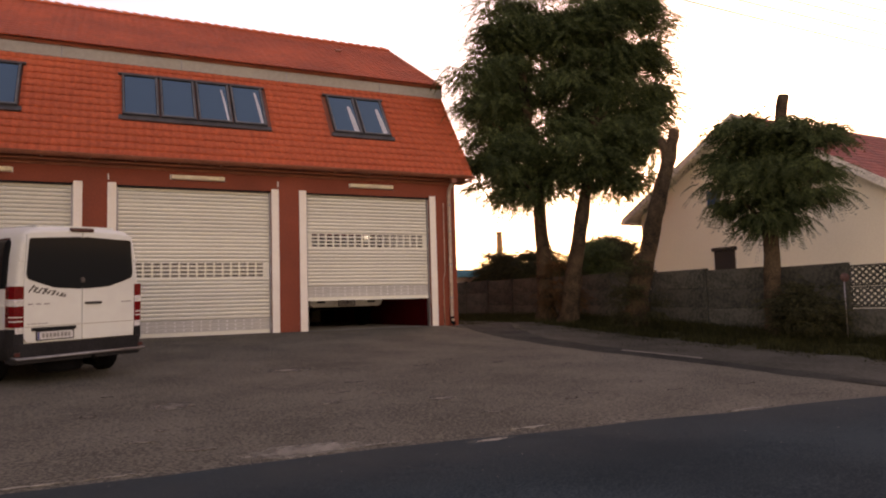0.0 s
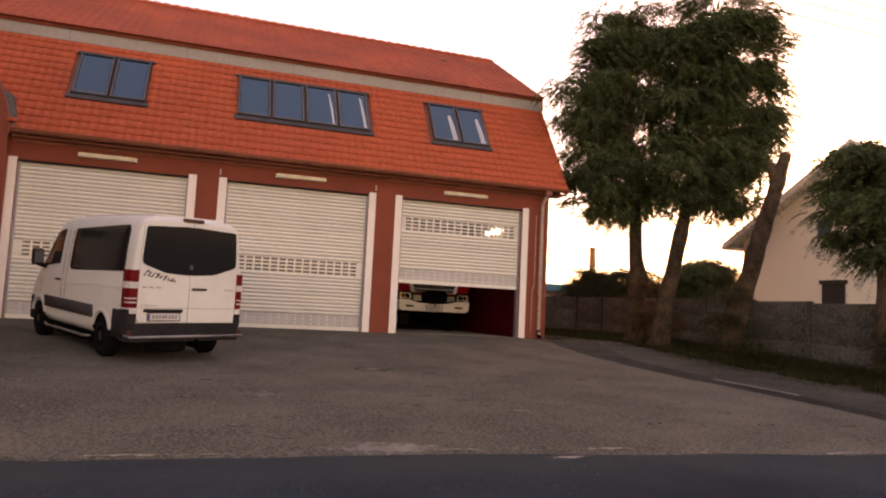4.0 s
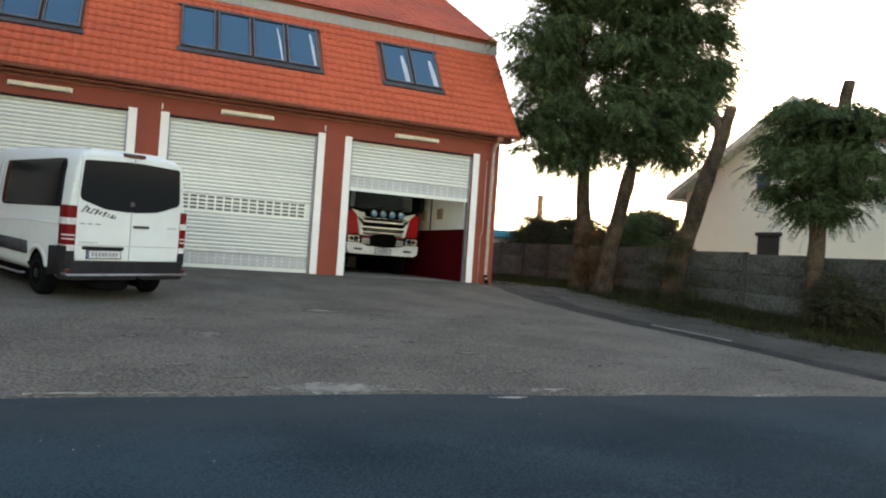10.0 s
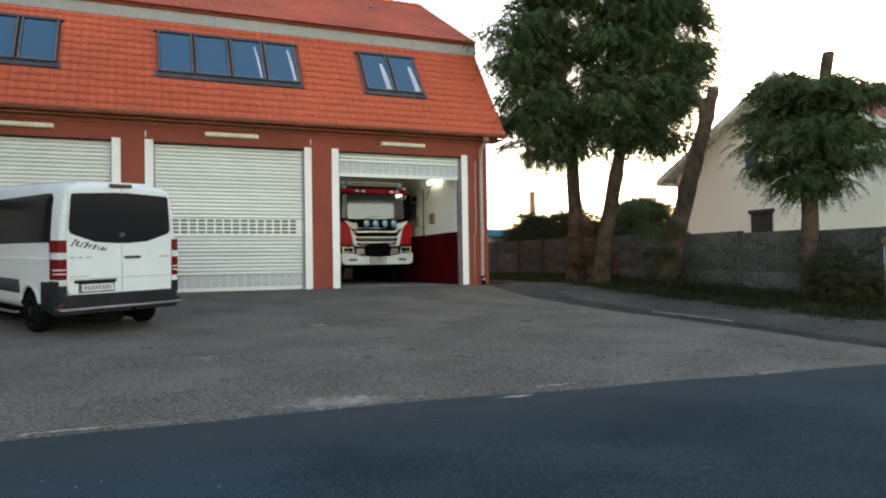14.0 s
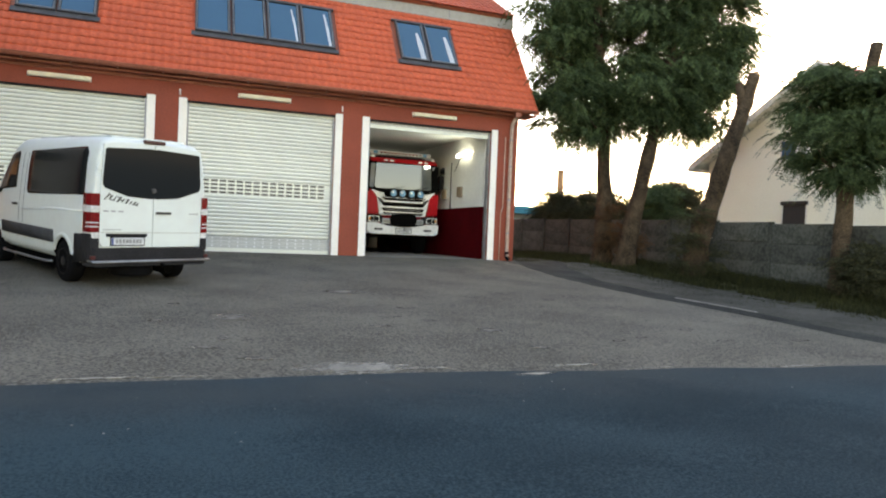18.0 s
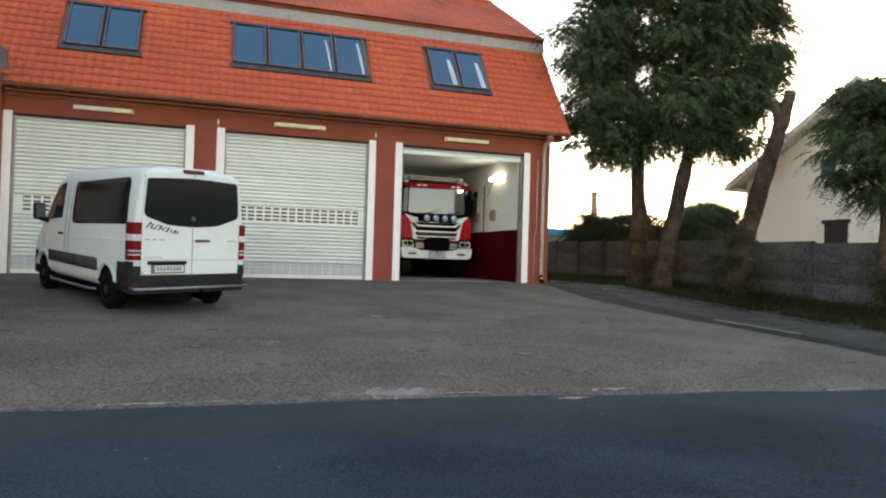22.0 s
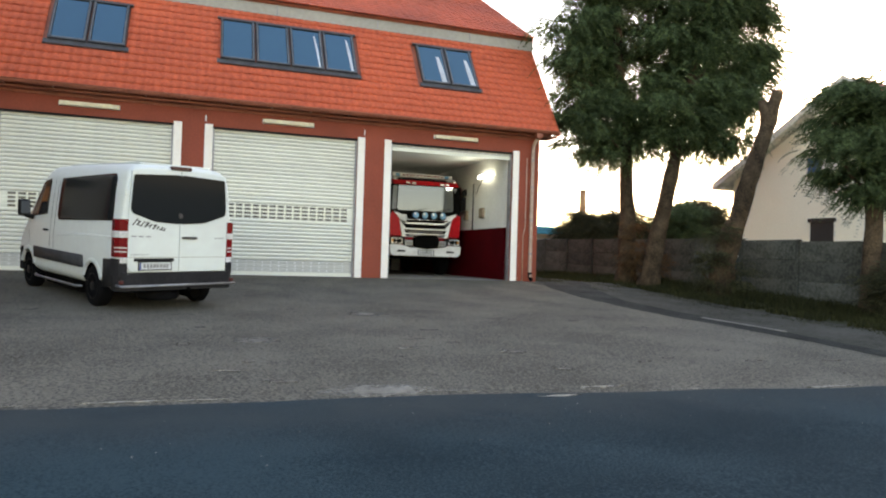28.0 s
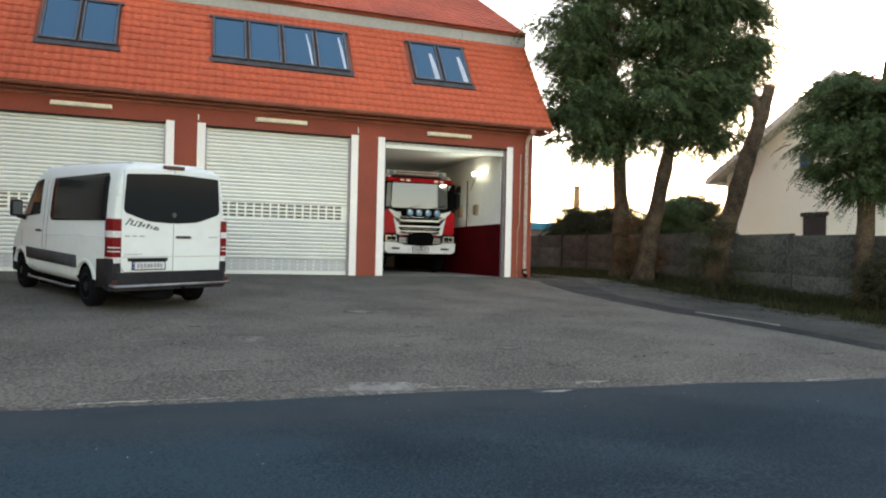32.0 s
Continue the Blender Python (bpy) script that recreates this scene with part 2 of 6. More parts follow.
M = dict(
    scuffdim=worn("faded_scuff", (0.19, 0.165, 0.14)),
    scuff=worn("scuffed_pale_mortar", (0.27, 0.242, 0.205)),
    yard=mat("worn_yard_asphalt", (0.139, 0.125, 0.103), 0.95, dark=(0.084, 0.077, 0.064), big=0.8, fine=32, vary=0.9, bump=0.9, bump_scale=85, spec=0.1, grain=0.72),
    road=mat("dark_road_asphalt", (0.020, 0.045, 0.055), 0.95, dark=(0.012, 0.030, 0.038), big=0.55, fine=55, vary=0.9, bump=0.7, bump_scale=120, spec=0.05, grain=0.55),
    strip=mat("patched_tarmac", (0.031, 0.033, 0.030), 0.95, dark=(0.015, 0.016, 0.015), big=1.1, fine=30, vary=0.7, bump=0.6, spec=0.08),
    seam=mat("tar_seam", (0.013, 0.022, 0.029), 0.7, big=2, fine=30, bump=0.2, spec=0.2),
    pale=mat("worn_pale_concrete", (0.19, 0.175, 0.16), 0.9, big=2.0, fine=30, bump=0.4),
    dirt=mat("trodden_dirt", (0.058, 0.056, 0.046), 0.95, dark=(0.030, 0.030, 0.023), big=0.9, fine=14, vary=0.5, bump=0.7, bump_scale=40, spec=0.15),
    soil=mat("grassy_ground", (0.035, 0.038, 0.016), 0.95, dark=(0.018, 0.02, 0.009), big=0.7, fine=9, vary=0.5, bump=0.8, bump_scale=30, spec=0.15),
    grass=mat("grass_blades", (0.034, 0.036, 0.014), 0.8, big=1.0, fine=5, bump=0, island=0.5, spec=0.15),
    wall=mat("red_painted_render", (0.335, 0.062, 0.034), 0.8, dark=(0.25, 0.047, 0.026), big=0.8, fine=25, vary=0.4, bump=0.25, bump_scale=120),
    trimwhite=mat("white_steel_trim", (0.95, 0.87, 0.79), 0.5, dark=(0.88, 0.80, 0.72), big=1.5, fine=20, vary=0.3, bump=0.05),
    tile=mat("orange_clay_tile", (0.66, 0.102, 0.043), 0.66, dark=(0.53, 0.078, 0.035), big=0.35, fine=14, vary=0.4, bump=0.25, piece=0.05),
    tilestuff=mat("orange_clay_tile_field", (0.66, 0.102, 0.043), 0.66, dark=(0.53, 0.078, 0.035), big=0.35, fine=14, vary=0.4, bump=0.25, island=0.05),
    tileold=mat("upper_clay_tile", (0.53, 0.088, 0.041), 0.8, dark=(0.38, 0.064, 0.033), big=0.5, fine=10, vary=0.4, bump=0.3, island=0.06),
    band=mat("grey_band_sheet", (0.37, 0.345, 0.30), 0.7, dark=(0.31, 0.29, 0.25), big=0.5, fine=9, vary=0.3, bump=0.1),
    gutter=mat("red_brown_gutter_metal", (0.34, 0.090, 0.052), 0.5, metal=0.1, big=2, fine=20, bump=0.05),
    rustpipe=mat("rust_stained_pale_paint", (0.50, 0.33, 0.25), 0.6, dark=(0.36, 0.20, 0.14), big=1.2, fine=8, vary=0.35, bump=0.1),
    slate=mat("slate_grey_sheet", (0.11, 0.10, 0.105), 0.6, big=2, fine=20, bump=0.1),
    zinc=mat("zinc_sheet", (0.30, 0.30, 0.31), 0.45, metal=0.7, big=2, fine=20, bump=0.05),
    slat=mat("ribbed_aluminium", (0.83, 0.83, 0.73), 0.5, metal=0.1, dark=(0.73, 0.73, 0.635), big=1.0, fine=12, vary=0.12, bump=0.03, piece=0.05),
    clearslot=glass("clear_slot_pane", (0.75, 0.76, 0.74), 0.12, opaque=False, ior=1.05),
    slot=glass("dark_slot_window", (0.05, 0.05, 0.048), 0.2),
    slatflat=mat("perforated_aluminium", (0.56, 0.56, 0.52), 0.6, metal=0.1, dark=(0.47, 0.47, 0.44), big=1.0, fine=12, vary=0.2, bump=0.03, piece=0.05),
    # Same slats seen from behind, their unlit side darkened by colour.
    slatback=mat("shaded_slat_back", (0.035, 0.035, 0.034), 0.8, bump=0),
    groove=mat("dark_hinge_groove", (0.11, 0.11, 0.105), 0.8, bump=0),
    dot=mat("frosted_dot", (0.90, 0.90, 0.86), 0.5, bump=0),
    rubber=mat("black_rubber", (0.006, 0.006, 0.007), 0.9, big=3, fine=40, bump=0.2, spec=0.08),
    dark=mat("dark_plastic", (0.017, 0.018, 0.020), 0.75, big=3, fine=40, bump=0.15, spec=0.1),
    trimgrey=mat("grey_side_plastic", (0.046, 0.048, 0.053), 0.65, big=3, fine=40, bump=0.1, spec=0.2),
    bumpergrey=mat("dark_bumper_plastic", (0.020, 0.019, 0.021), 0.7, big=3, fine=40, bump=0.1, spec=0.15),
    rimgrey=mat("dull_wheel_trim", (0.016, 0.016, 0.017), 0.5, metal=0.3, bump=0),
    black=mat("black_underside", (0.003, 0.003, 0.003), 0.9, bump=0, spec=0.05),
    sashgrey=mat("pale_sash_metal", (0.17, 0.175, 0.18), 0.45, metal=0.2, big=3, fine=25, bump=0.02),
    winframe=mat("grey_window_metal", (0.074, 0.070, 0.070), 0.45, metal=0.3, big=3, fine=25, bump=0.05),
    # The blue of a reflected sky is put into this base colour.
    roofglass=glass("sky_tinted_roof_glass", (0.020, 0.105, 0.175), 0.03, spec=0.45),
    blind=mat("white_blind", (0.50, 0.53, 0.56), 0.8, bump=0),
    vanwhite=mat("white_van_paint", (0.675, 0.72, 0.695), 0.4, dark=(0.645, 0.675, 0.655), big=1.2, fine=6, vary=0.3, bump=0, coat=0.04),
    vanglass=glass("tinted_glass", (0.015, 0.018, 0.020), 0.10, spec=0.2, ior=1.3),
    filmglass=glass("dark_film_on_glass", (0.012, 0.013, 0.014), 0.12, spec=0.18, ior=1.25),
    # The mirror's shaded look is coloured in as a flat dim grey.
    mirrorglass=glass("mirror_in_shade", (0.10, 0.11, 0.12), 0.15, spec=0.3),
    chrome=mat("chrome", (0.75, 0.75, 0.75), 0.18, metal=1.0, bump=0),
    redlens=mat("red_lens", (0.22, 0.008, 0.010), 0.15, bump=0, coat=0.5),
    clearlens=mat("clear_lens", (0.7, 0.68, 0.66), 0.12, bump=0, coat=0.5),
    smokelens=mat("smoked_lens", (0.20, 0.20, 0.20), 0.15, bump=0, coat=0.5),
    darkred=mat("dark_red_lens", (0.07, 0.008, 0.008), 0.3, bump=0),
    amber=mat("amber_lens", (0.75, 0.25, 0.03), 0.15, bump=0),
    bluelens=mat("blue_spot_lens", (0.12, 0.33, 0.50), 0.08, bump=0, coat=0.6),
    platepale=mat("plate_bluish_white", (0.62, 0.64, 0.66), 0.5, bump=0),
    plate=mat("plate_white", (0.75, 0.75, 0.73), 0.5, bump=0),
    ink=mat("dark_ink", (0.03, 0.03, 0.032), 0.6, bump=0),
    blueink=mat("blue_ink", (0.02, 0.06, 0.25), 0.6, bump=0),
    firered=mat("red_engine_paint", (0.50, 0.010, 0.016), 0.35, big=1.5, fine=8, vary=0.2, bump=0, spec=0.15),
    boxtan=mat("tan_box_paint", (0.26, 0.17, 0.11), 0.6, bump=0.05),
    cabwhite=mat("white_engine_paint", (0.86, 0.85, 0.82), 0.45, big=1.5, fine=8, vary=0.15, bump=0, spec=0.2),
    screen=glass("windscreen_glass", (0.030, 0.036, 0.038), 0.06, spec=0.7, ior=1.8),
    plaster=mat("white_plaster", (0.74, 0.73, 0.68), 0.85, dark=(0.64, 0.63, 0.58), big=0.7, fine=15, vary=0.3, bump=0.1),
    wain=mat("dark_red_wainscot", (0.075, 0.001, 0.003), 0.7, big=1.0, fine=15, vary=0.3, bump=0.05, spec=0.05),
    floor=mat("garage_floor_concrete", (0.16, 0.15, 0.14), 0.7, big=0.8, fine=18, bump=0.2),
    tube=mat("lit_tube", (0.9, 0.9, 0.9), 0.4, bump=0, emit=(0.62, 0.88, 1.0), strength=1.3),
    warmtube=mat("lit_warm_lamp", (0.9, 0.8, 0.6), 0.4, bump=0, emit=(1.0, 0.62, 0.25), strength=1.0),
    diffuser=mat("cream_diffuser", (1.0, 0.66, 0.47), 0.4, big=3, fine=15, vary=0.25, bump=0),
    concrete=mat("grey_fence_concrete", (0.064, 0.068, 0.058), 0.92, dark=(0.035, 0.039, 0.032), big=0.9, fine=14, vary=0.6, bump=0.5, bump_scale=45, piece=0.22, spec=0.15),
    fadedred=mat("faded_red_plate", (0.10, 0.040, 0.034), 0.7, bump=0),
    bark=mat("rough_bark", (0.066, 0.043, 0.027), 0.95, dark=(0.022, 0.0145, 0.0095), big=3, fine=25, vary=0.5, bump=1.0, bump_scale=28, spec=0.15),
    cutwood=mat("cut_wood", (0.34, 0.22, 0.13), 0.9, big=3, fine=25, bump=0.4),
    leaf=mat("locust_leaves", (0.064, 0.104, 0.046), 0.6, dark=(0.034, 0.060, 0.026), big=0.9, fine=4, vary=0.5, bump=0, island=0.45, spec=0.15),
    leafdry=mat("dry_sucker_leaves", (0.125, 0.070, 0.036), 0.75, dark=(0.070, 0.040, 0.020), big=0.8, fine=4, vary=0.4, bump=0, island=0.5, spec=0.1),
    leafdull=mat("shrub_leaves", (0.056, 0.058, 0.030), 0.7, big=0.5, fine=3, vary=0.4, bump=0, island=0.5, spec=0.15),
    cream=mat("cream_house_render", (0.88, 0.81, 0.66), 0.85, dark=(0.82, 0.75, 0.60), big=0.4, fine=18, vary=0.35, bump=0.15, bump_scale=90),
    soffit=mat("white_soffit_wood", (0.72, 0.66, 0.58), 0.7, big=2, fine=15, bump=0.05),
    housetile=mat("dull_red_roof_tile", (0.30, 0.055, 0.04), 0.7, big=0.8, fine=10, bump=0.3, island=0.2),
    shutter=mat("brown_roller_shutter", (0.014, 0.010, 0.009), 0.6, big=2, fine=15, bump=0.05),
    blue=mat("blue_roof_sheet", (0.02, 0.56, 0.78), 0.5, big=1, fine=10, bump=0.05),
    brick=mat("far_chimney_brick", (0.36, 0.17, 0.08), 0.9, big=1, fine=5, bump=0.1),
    far=mat("distant_wood", (0.045, 0.06, 0.035), 0.95, big=0.1, fine=1, bump=0),
    wire=mat("overhead_wire", (0.05, 0.05, 0.05), 0.6, bump=0),
)


def dust_margin(m, dust, inner, outer):
    """Pale trodden dust on the asphalt, thickest along the forecourt and ragged inwards."""
    n, l = m.node_tree.nodes, m.node_tree.links
    b = n["Principled BSDF"]
    old = b.inputs["Base Color"].links[0].from_socket
    where, split, spot = n.new("ShaderNodeTexCoord"), n.new("ShaderNodeSeparateXYZ"), n.new("ShaderNodeTexNoise")
    spot.inputs["Scale"].default_value, spot.inputs["Detail"].default_value = 1.3, 5
    l.new(where.outputs["Object"], split.inputs[0])
    l.new(where.outputs["Object"], spot.inputs["Vector"])
    span, ragged, tone = n.new("ShaderNodeMapRange"), n.new("ShaderNodeMath"), n.new("ShaderNodeMix")
    span.interpolation_type = "SMOOTHSTEP"
    span.inputs[1].default_value, span.inputs[2].default_value = inner, outer
    span.inputs[3].default_value, span.inputs[4].default_value = 0.0, 1.5
    l.new(split.outputs["Y"], span.inputs[0])
    ragged.operation, ragged.use_clamp = "MULTIPLY", True
    l.new(span.outputs[0], ragged.inputs[0])
    l.new(spot.outputs[0], ragged.inputs[1])
    tone.data_type = "RGBA"
    tone.inputs[7].default_value = (*dust, 1)
    l.new(ragged.outputs[0], tone.inputs[0])
    l.new(old, tone.inputs[6])
    l.new(tone.outputs[2], b.inputs["Base Color"])


def lets_light_through(m, share):
    """Thin leaves: part of the light comes out on the far side."""
    n, l = m.node_tree.nodes, m.node_tree.links
    b, out = n["Principled BSDF"], n["Material Output"]
    thin, both = n.new("ShaderNodeBsdfTranslucent"), n.new("ShaderNodeMixShader")
    l.new(b.inputs["Base Color"].links[0].from_socket, thin.inputs["Color"])
    both.inputs[0].default_value = share
    l.new(b.outputs[0], both.inputs[1])
    l.new(thin.outputs[0], both.inputs[2])
    l.new(both.outputs[0], out.inputs["Surface"])


for k in ("leaf", "leafdull", "leafdry", "grass"):
    lets_light_through(M[k], 0.42)
dust_margin(M["road"], (0.047, 0.061, 0.064), -14.9, -13.2)


# ---------------------------------------------------------------- mesh helpers
def bx(bm, x0, x1, y0, y1, z0, z1, mi=0):
    v = [bm.verts.new((x, y, z)) for x in (x0, x1) for y in (y0, y1) for z in (z0, z1)]
    for f in ((0, 1, 3, 2), (4, 6, 7, 5), (0, 4, 5, 1), (2, 3, 7, 6), (0, 2, 6, 4), (1, 5, 7, 3)):
        bm.faces.new([v[i] for i in f]).material_index = mi


def rbox(x0, x1, y0, y1, z0, z1, r=0.01, seg=2):
    """A box with rounded edges."""
    bm = bmesh.new()
    bx(bm, x0, x1, y0, y1, z0, z1)
    bmesh.ops.bevel(bm, geom=bm.edges[:], offset=r, segments=seg, affect="EDGES", profile=0.6)
    return bm


def box(*a):
    bm = bmesh.new()
    bx(bm, *a)
    return bm


def prism(bm, pts, axis, a, b, mi=0):
    """A flat outline carried along an axis from a to b. Outline points are the two other coordinates, in order."""
    def place(p, d):
        return {"x": (d, p[0], p[1]), "y": (p[0], d, p[1]), "z": (p[0], p[1], d)}[axis]
    lo, hi = [bm.verts.new(place(p, a)) for p in pts], [bm.verts.new(place(p, b)) for p in pts]
    bm.faces.new(lo).material_index = mi
    bm.faces.new(hi[::-1]).material_index = mi
    for i in range(len(pts)):
        j = (i + 1) % len(pts)
        bm.faces.new((lo[i], hi[i], hi[j], lo[j])).material_index = mi
    return bm


def rounded(pts, r, seg=4):
    """An outline with its corners rounded."""
    out = []
    for i, p in enumerate(pts):
        a, b, c = Vector(pts[i - 1]), Vector(p), Vector(pts[(i + 1) % len(pts)])
        s, e = b + (a - b).normalized() * r, b + (c - b).normalized() * r
        for k in range(seg + 1):
            t = k / seg
            out.append(tuple((1 - t) ** 2 * s + 2 * t * (1 - t) * b + t * t * e))
    return out


def tube(bm, pts, radii, seg=10, caps=True, rough=0.0, mi=0):
    """A tapered tube along a line of points."""
    rings, pts = [], [Vector(p) for p in pts]
    for i, p in enumerate(pts):
        way = (pts[min(i + 1, len(pts) - 1)] - pts[max(i - 1, 0)]).normalized()
        side = way.orthogonal() if abs(way.z) < 0.99 else Vector((1, 0, 0))
        side = (Vector((1, 0, 0)) - way * way.x).normalized() if abs(way.x) < 0.9 else (Vector((0, 0, 1)) - way * way.z).normalized()
        up = way.cross(side)
        ring = []
        for k in range(seg):
            a = 2 * math.pi * k / seg
            q = p + (side * math.cos(a) + up * math.sin(a)) * radii[i]
            if rough:
                q += (q - p) * rough * noise.noise(q * 3.1)
            ring.append(bm.verts.new(q))
        rings.append(ring)
    for a, b in zip(rings, rings[1:]):
        for k in range(seg):
            f = bm.faces.new((a[k], a[(k + 1) % seg], b[(k + 1) % seg], b[k]))
            f.smooth, f.material_index = True, mi
    if caps:
        bm.faces.new(rings[0][::-1]).material_index = mi
        bm.faces.new(rings[-1]).material_index = mi
    return bm


def lathe(bm, profile, axis_x0=0.0, seg=28, mi=0):
    """Turn a profile of (x, radius) round the x axis."""
    rings = []
    for x, r in profile:
        rings.append([bm.verts.new((axis_x0 + x, r * math.cos(2 * math.pi * k / seg), r * math.sin(2 * math.pi * k / seg))) for k in range(seg)])
    for a, b in zip(rings, rings[1:]):
        for k in range(seg):
            f = bm.faces.new((a[k], a[(k + 1) % seg], b[(k + 1) % seg], b[k]))
            f.smooth, f.material_index = True, mi
    bm.faces.new(rings[0])
    bm.faces.new(rings[-1][::-1])
    return bm


def mesh_of(name, bm, *materials):
    bmesh.ops.recalc_face_normals(bm, faces=bm.faces[:])
    me = bpy.data.meshes.new(name)
    bm.to_mesh(me)
    bm.free()
    for m in materials:
        me.materials.append(m)
    return me


def part(name, bm, material, parent=None, label="", m=None):
    """One mesh object out of a bmesh, under a thing or under a part."""
    mats = material if isinstance(material, (list, tuple)) else [material]
    ob = new(name, mesh_of(name, bm, *mats))
    ob.parent = parent
    if m is not None:
        ob.matrix_basis = m
    return tagged(ob, label)


def shared(name, me, parent, m):
    ob = new(name, me)
    ob.parent, ob.matrix_basis = parent, m
    return ob


def thing(name, m, label, category, group="", kind=""):
    ob = new(name)
    ob.matrix_basis = m
    return tagged(ob, label, category, group, kind)


def raw(name, verts, faces, material, parent=None, m=None):
    me = bpy.data.meshes.new(name)
    me.from_pydata(verts, [], faces)
    me.materials.append(material)
    ob = new(name, me)
    ob.parent = parent
    if m is not None:
        ob.matrix_basis = m
    return ob


SLOPE = 0.058


def gz(y):
    """The height of the ground: level at the building, falling to the road."""
    return SLOPE * max(-5.8, min(0.0, y)) + 0.0384 * min(0.0, max(-7.4, y + 5.8)) + 0.02 * min(0.0, max(-7.0, y + 13.2))


# ---------------------------------------------------------------- ground
def sheet(name, xs, ys, lift, material, label, category, wob=0.0, edge=0.0, kind="structure", bow=None, flare=None):
    """A surface laid on the ground, with a wandering outline."""
    verts, faces = [], []
    for i, x in enumerate(xs):
        for j, y in enumerate(ys):
            px, py = x, y
            if edge and j == len(ys) - 1:
                py += edge * (noise.noise((x * 0.9, 3.0, 0)) + 0.5 * noise.noise((x * 3.7, 9.0, 0))) - 0.075 * max(0.0, min(8.0, x + 7.0))
            if wob and i in (0, len(xs) - 1):
                px += wob * (noise.noise((7.0 + i, y * 0.8, 0)) + 0.5 * noise.noise((2.0 + i, y * 3.1, 0)))
            if bow:
                px += bow(py) * (1 - i / (len(xs) - 1))
            if flare:
                px += flare(py) * i / (len(xs) - 1)
            verts.append((px, py, gz(py) + lift))
    n = len(ys)
    for i in range(len(xs) - 1):
        for j in range(n - 1):
            a = i * n + j
            faces.append((a, a + n, a + n + 1, a + 1))
    return tagged(raw(name, verts, faces, material), label, category, kind=kind)


def edge_bow(y):
    """The forecourt's edge runs in towards the building, then out at the road."""
    return -0.27 * max(0.0, min(1.0, (9.2 + y) / 1.6)) + 0.25 * max(0.0, y + 3.2) + 0.2 * max(0.0, -y - 11.2) / 1.9


def steps(a, b, n):
    return [a + (b - a) * i / n for i in range(n + 1)]


GROUND_Y = [-2500, -400, -60, -20.2, -16, -13.2, -9, -5.8, -3, 0, 20, 60, 400, 2500]
sheet("ground", [-2500, -300, -60, -20, 0, 20, 60, 300, 2500], GROUND_Y, -0.02, M["soil"], "grassy soil reaching out to the horizon", "ground")
sheet("yard", steps(-26, 0.25, 60), steps(-14.2, -0.0, 30), 0.0, M["yard"], "worn grey-brown asphalt forecourt sloping to the road", "yard", wob=0.12, bow=lambda y: 0.0)
sheet("road", steps(-120, 120, 480), [-20.2, -18, -16, -14.4, -13.08], 0.008, M["road"], "dark asphalt road along the forecourt", "road", edge=0.07)
sheet("tarmac_strip", steps(0.15, 0.72, 3), steps(-14.0, 0.3, 46), 0.004, M["strip"], "dark tarmac strip along the forecourt edge", "strip", wob=0.12, bow=edge_bow, flare=lambda y: 0.28 * max(0.0, y + 4.6) ** 1.15)
sheet("footpath", steps(0.0, 3.2, 6), steps(-14.0, 9.0, 44), -0.007, M["dirt"], "trodden dirt path beside the grass", "path", wob=0.3)


def patch(x, y, lx, ly, seed, turn=0.0):
    """A worn pale patch with a ragged outline, as thick as a coat of mortar."""
    rnd = random.Random(seed)
    bm = bmesh.new()
    n = 26
    pts = []
    for k in range(n):
        a = 2 * math.pi * k / n
        r = 0.62 + 0.38 * rnd.random()
        px, py = math.cos(a) * lx * r, math.sin(a) * ly * r
        pts.append((x + px * math.cos(turn) - py * math.sin(turn), y + px * math.sin(turn) + py * math.cos(turn)))
    lo = [bm.verts.new((*p, gz(p[1]) + 0.002)) for p in pts]
    hi = [bm.verts.new((x + (p[0] - x) * 0.96, y + (p[1] - y) * 0.96, gz(p[1]) + 0.010)) for p in pts]
    bm.faces.new(hi)
    for i in range(n):
        bm.faces.new((lo[i], lo[(i + 1) % n], hi[(i + 1) % n], hi[i]))
    return tagged(part("worn_patch", bm, M["scuff" if y < -12.5 else "scuffdim"]), "pale worn concrete patch on the asphalt", "patch", "worn patches", "structure")


for k, (x, y, lx, ly) in enumerate([(-7.4, -12.82, 0.66, 0.3), (-6.75, -12.93, 0.34, 0.06), (-5.1, -12.98, 0.36, 0.05), (-5.75, -13.28, 0.30, 0.07), (-8.28, -9.9, 0.34, 0.34),
                                   (-5.18, -10.98, 0.2, 0.18), (-9.5, -12.93, 0.4, 0.035), (-10.6, -12.95, 0.5, 0.04), (-8.9, -12.95, 0.25, 0.03), (-4.3, -13.2, 0.4, 0.03),
                                   (-2.5, -13.35, 0.45, 0.05), (-2.2, -11.9, 0.16, 0.04), (-3.3, -11.6, 0.10, 0.04), (-12.5, -12.96, 0.5, 0.04), (-6.2, -7.2, 0.4, 0.3), (-1.0, -12.0, 0.2, 0.04)]):
    patch(x, y, lx, ly, 40 + k)
scuffs = random.Random(91)
for k in range(26):
    x, y = scuffs.uniform(-13.5, -0.6), scuffs.uniform(-12.4, -6.5)
    patch(x, y, scuffs.uniform(0.06, 0.20), scuffs.uniform(0.02, 0.07), 140 + k, scuffs.uniform(-0.4, 0.4))
seams = [[(-7.55, -13.02), (-7.35, -13.35), (-6.9, -13.75), (-6.6, -14.1)], [(-5.9, -13.1), (-5.2, -13.5), (-4.3, -13.75)]]
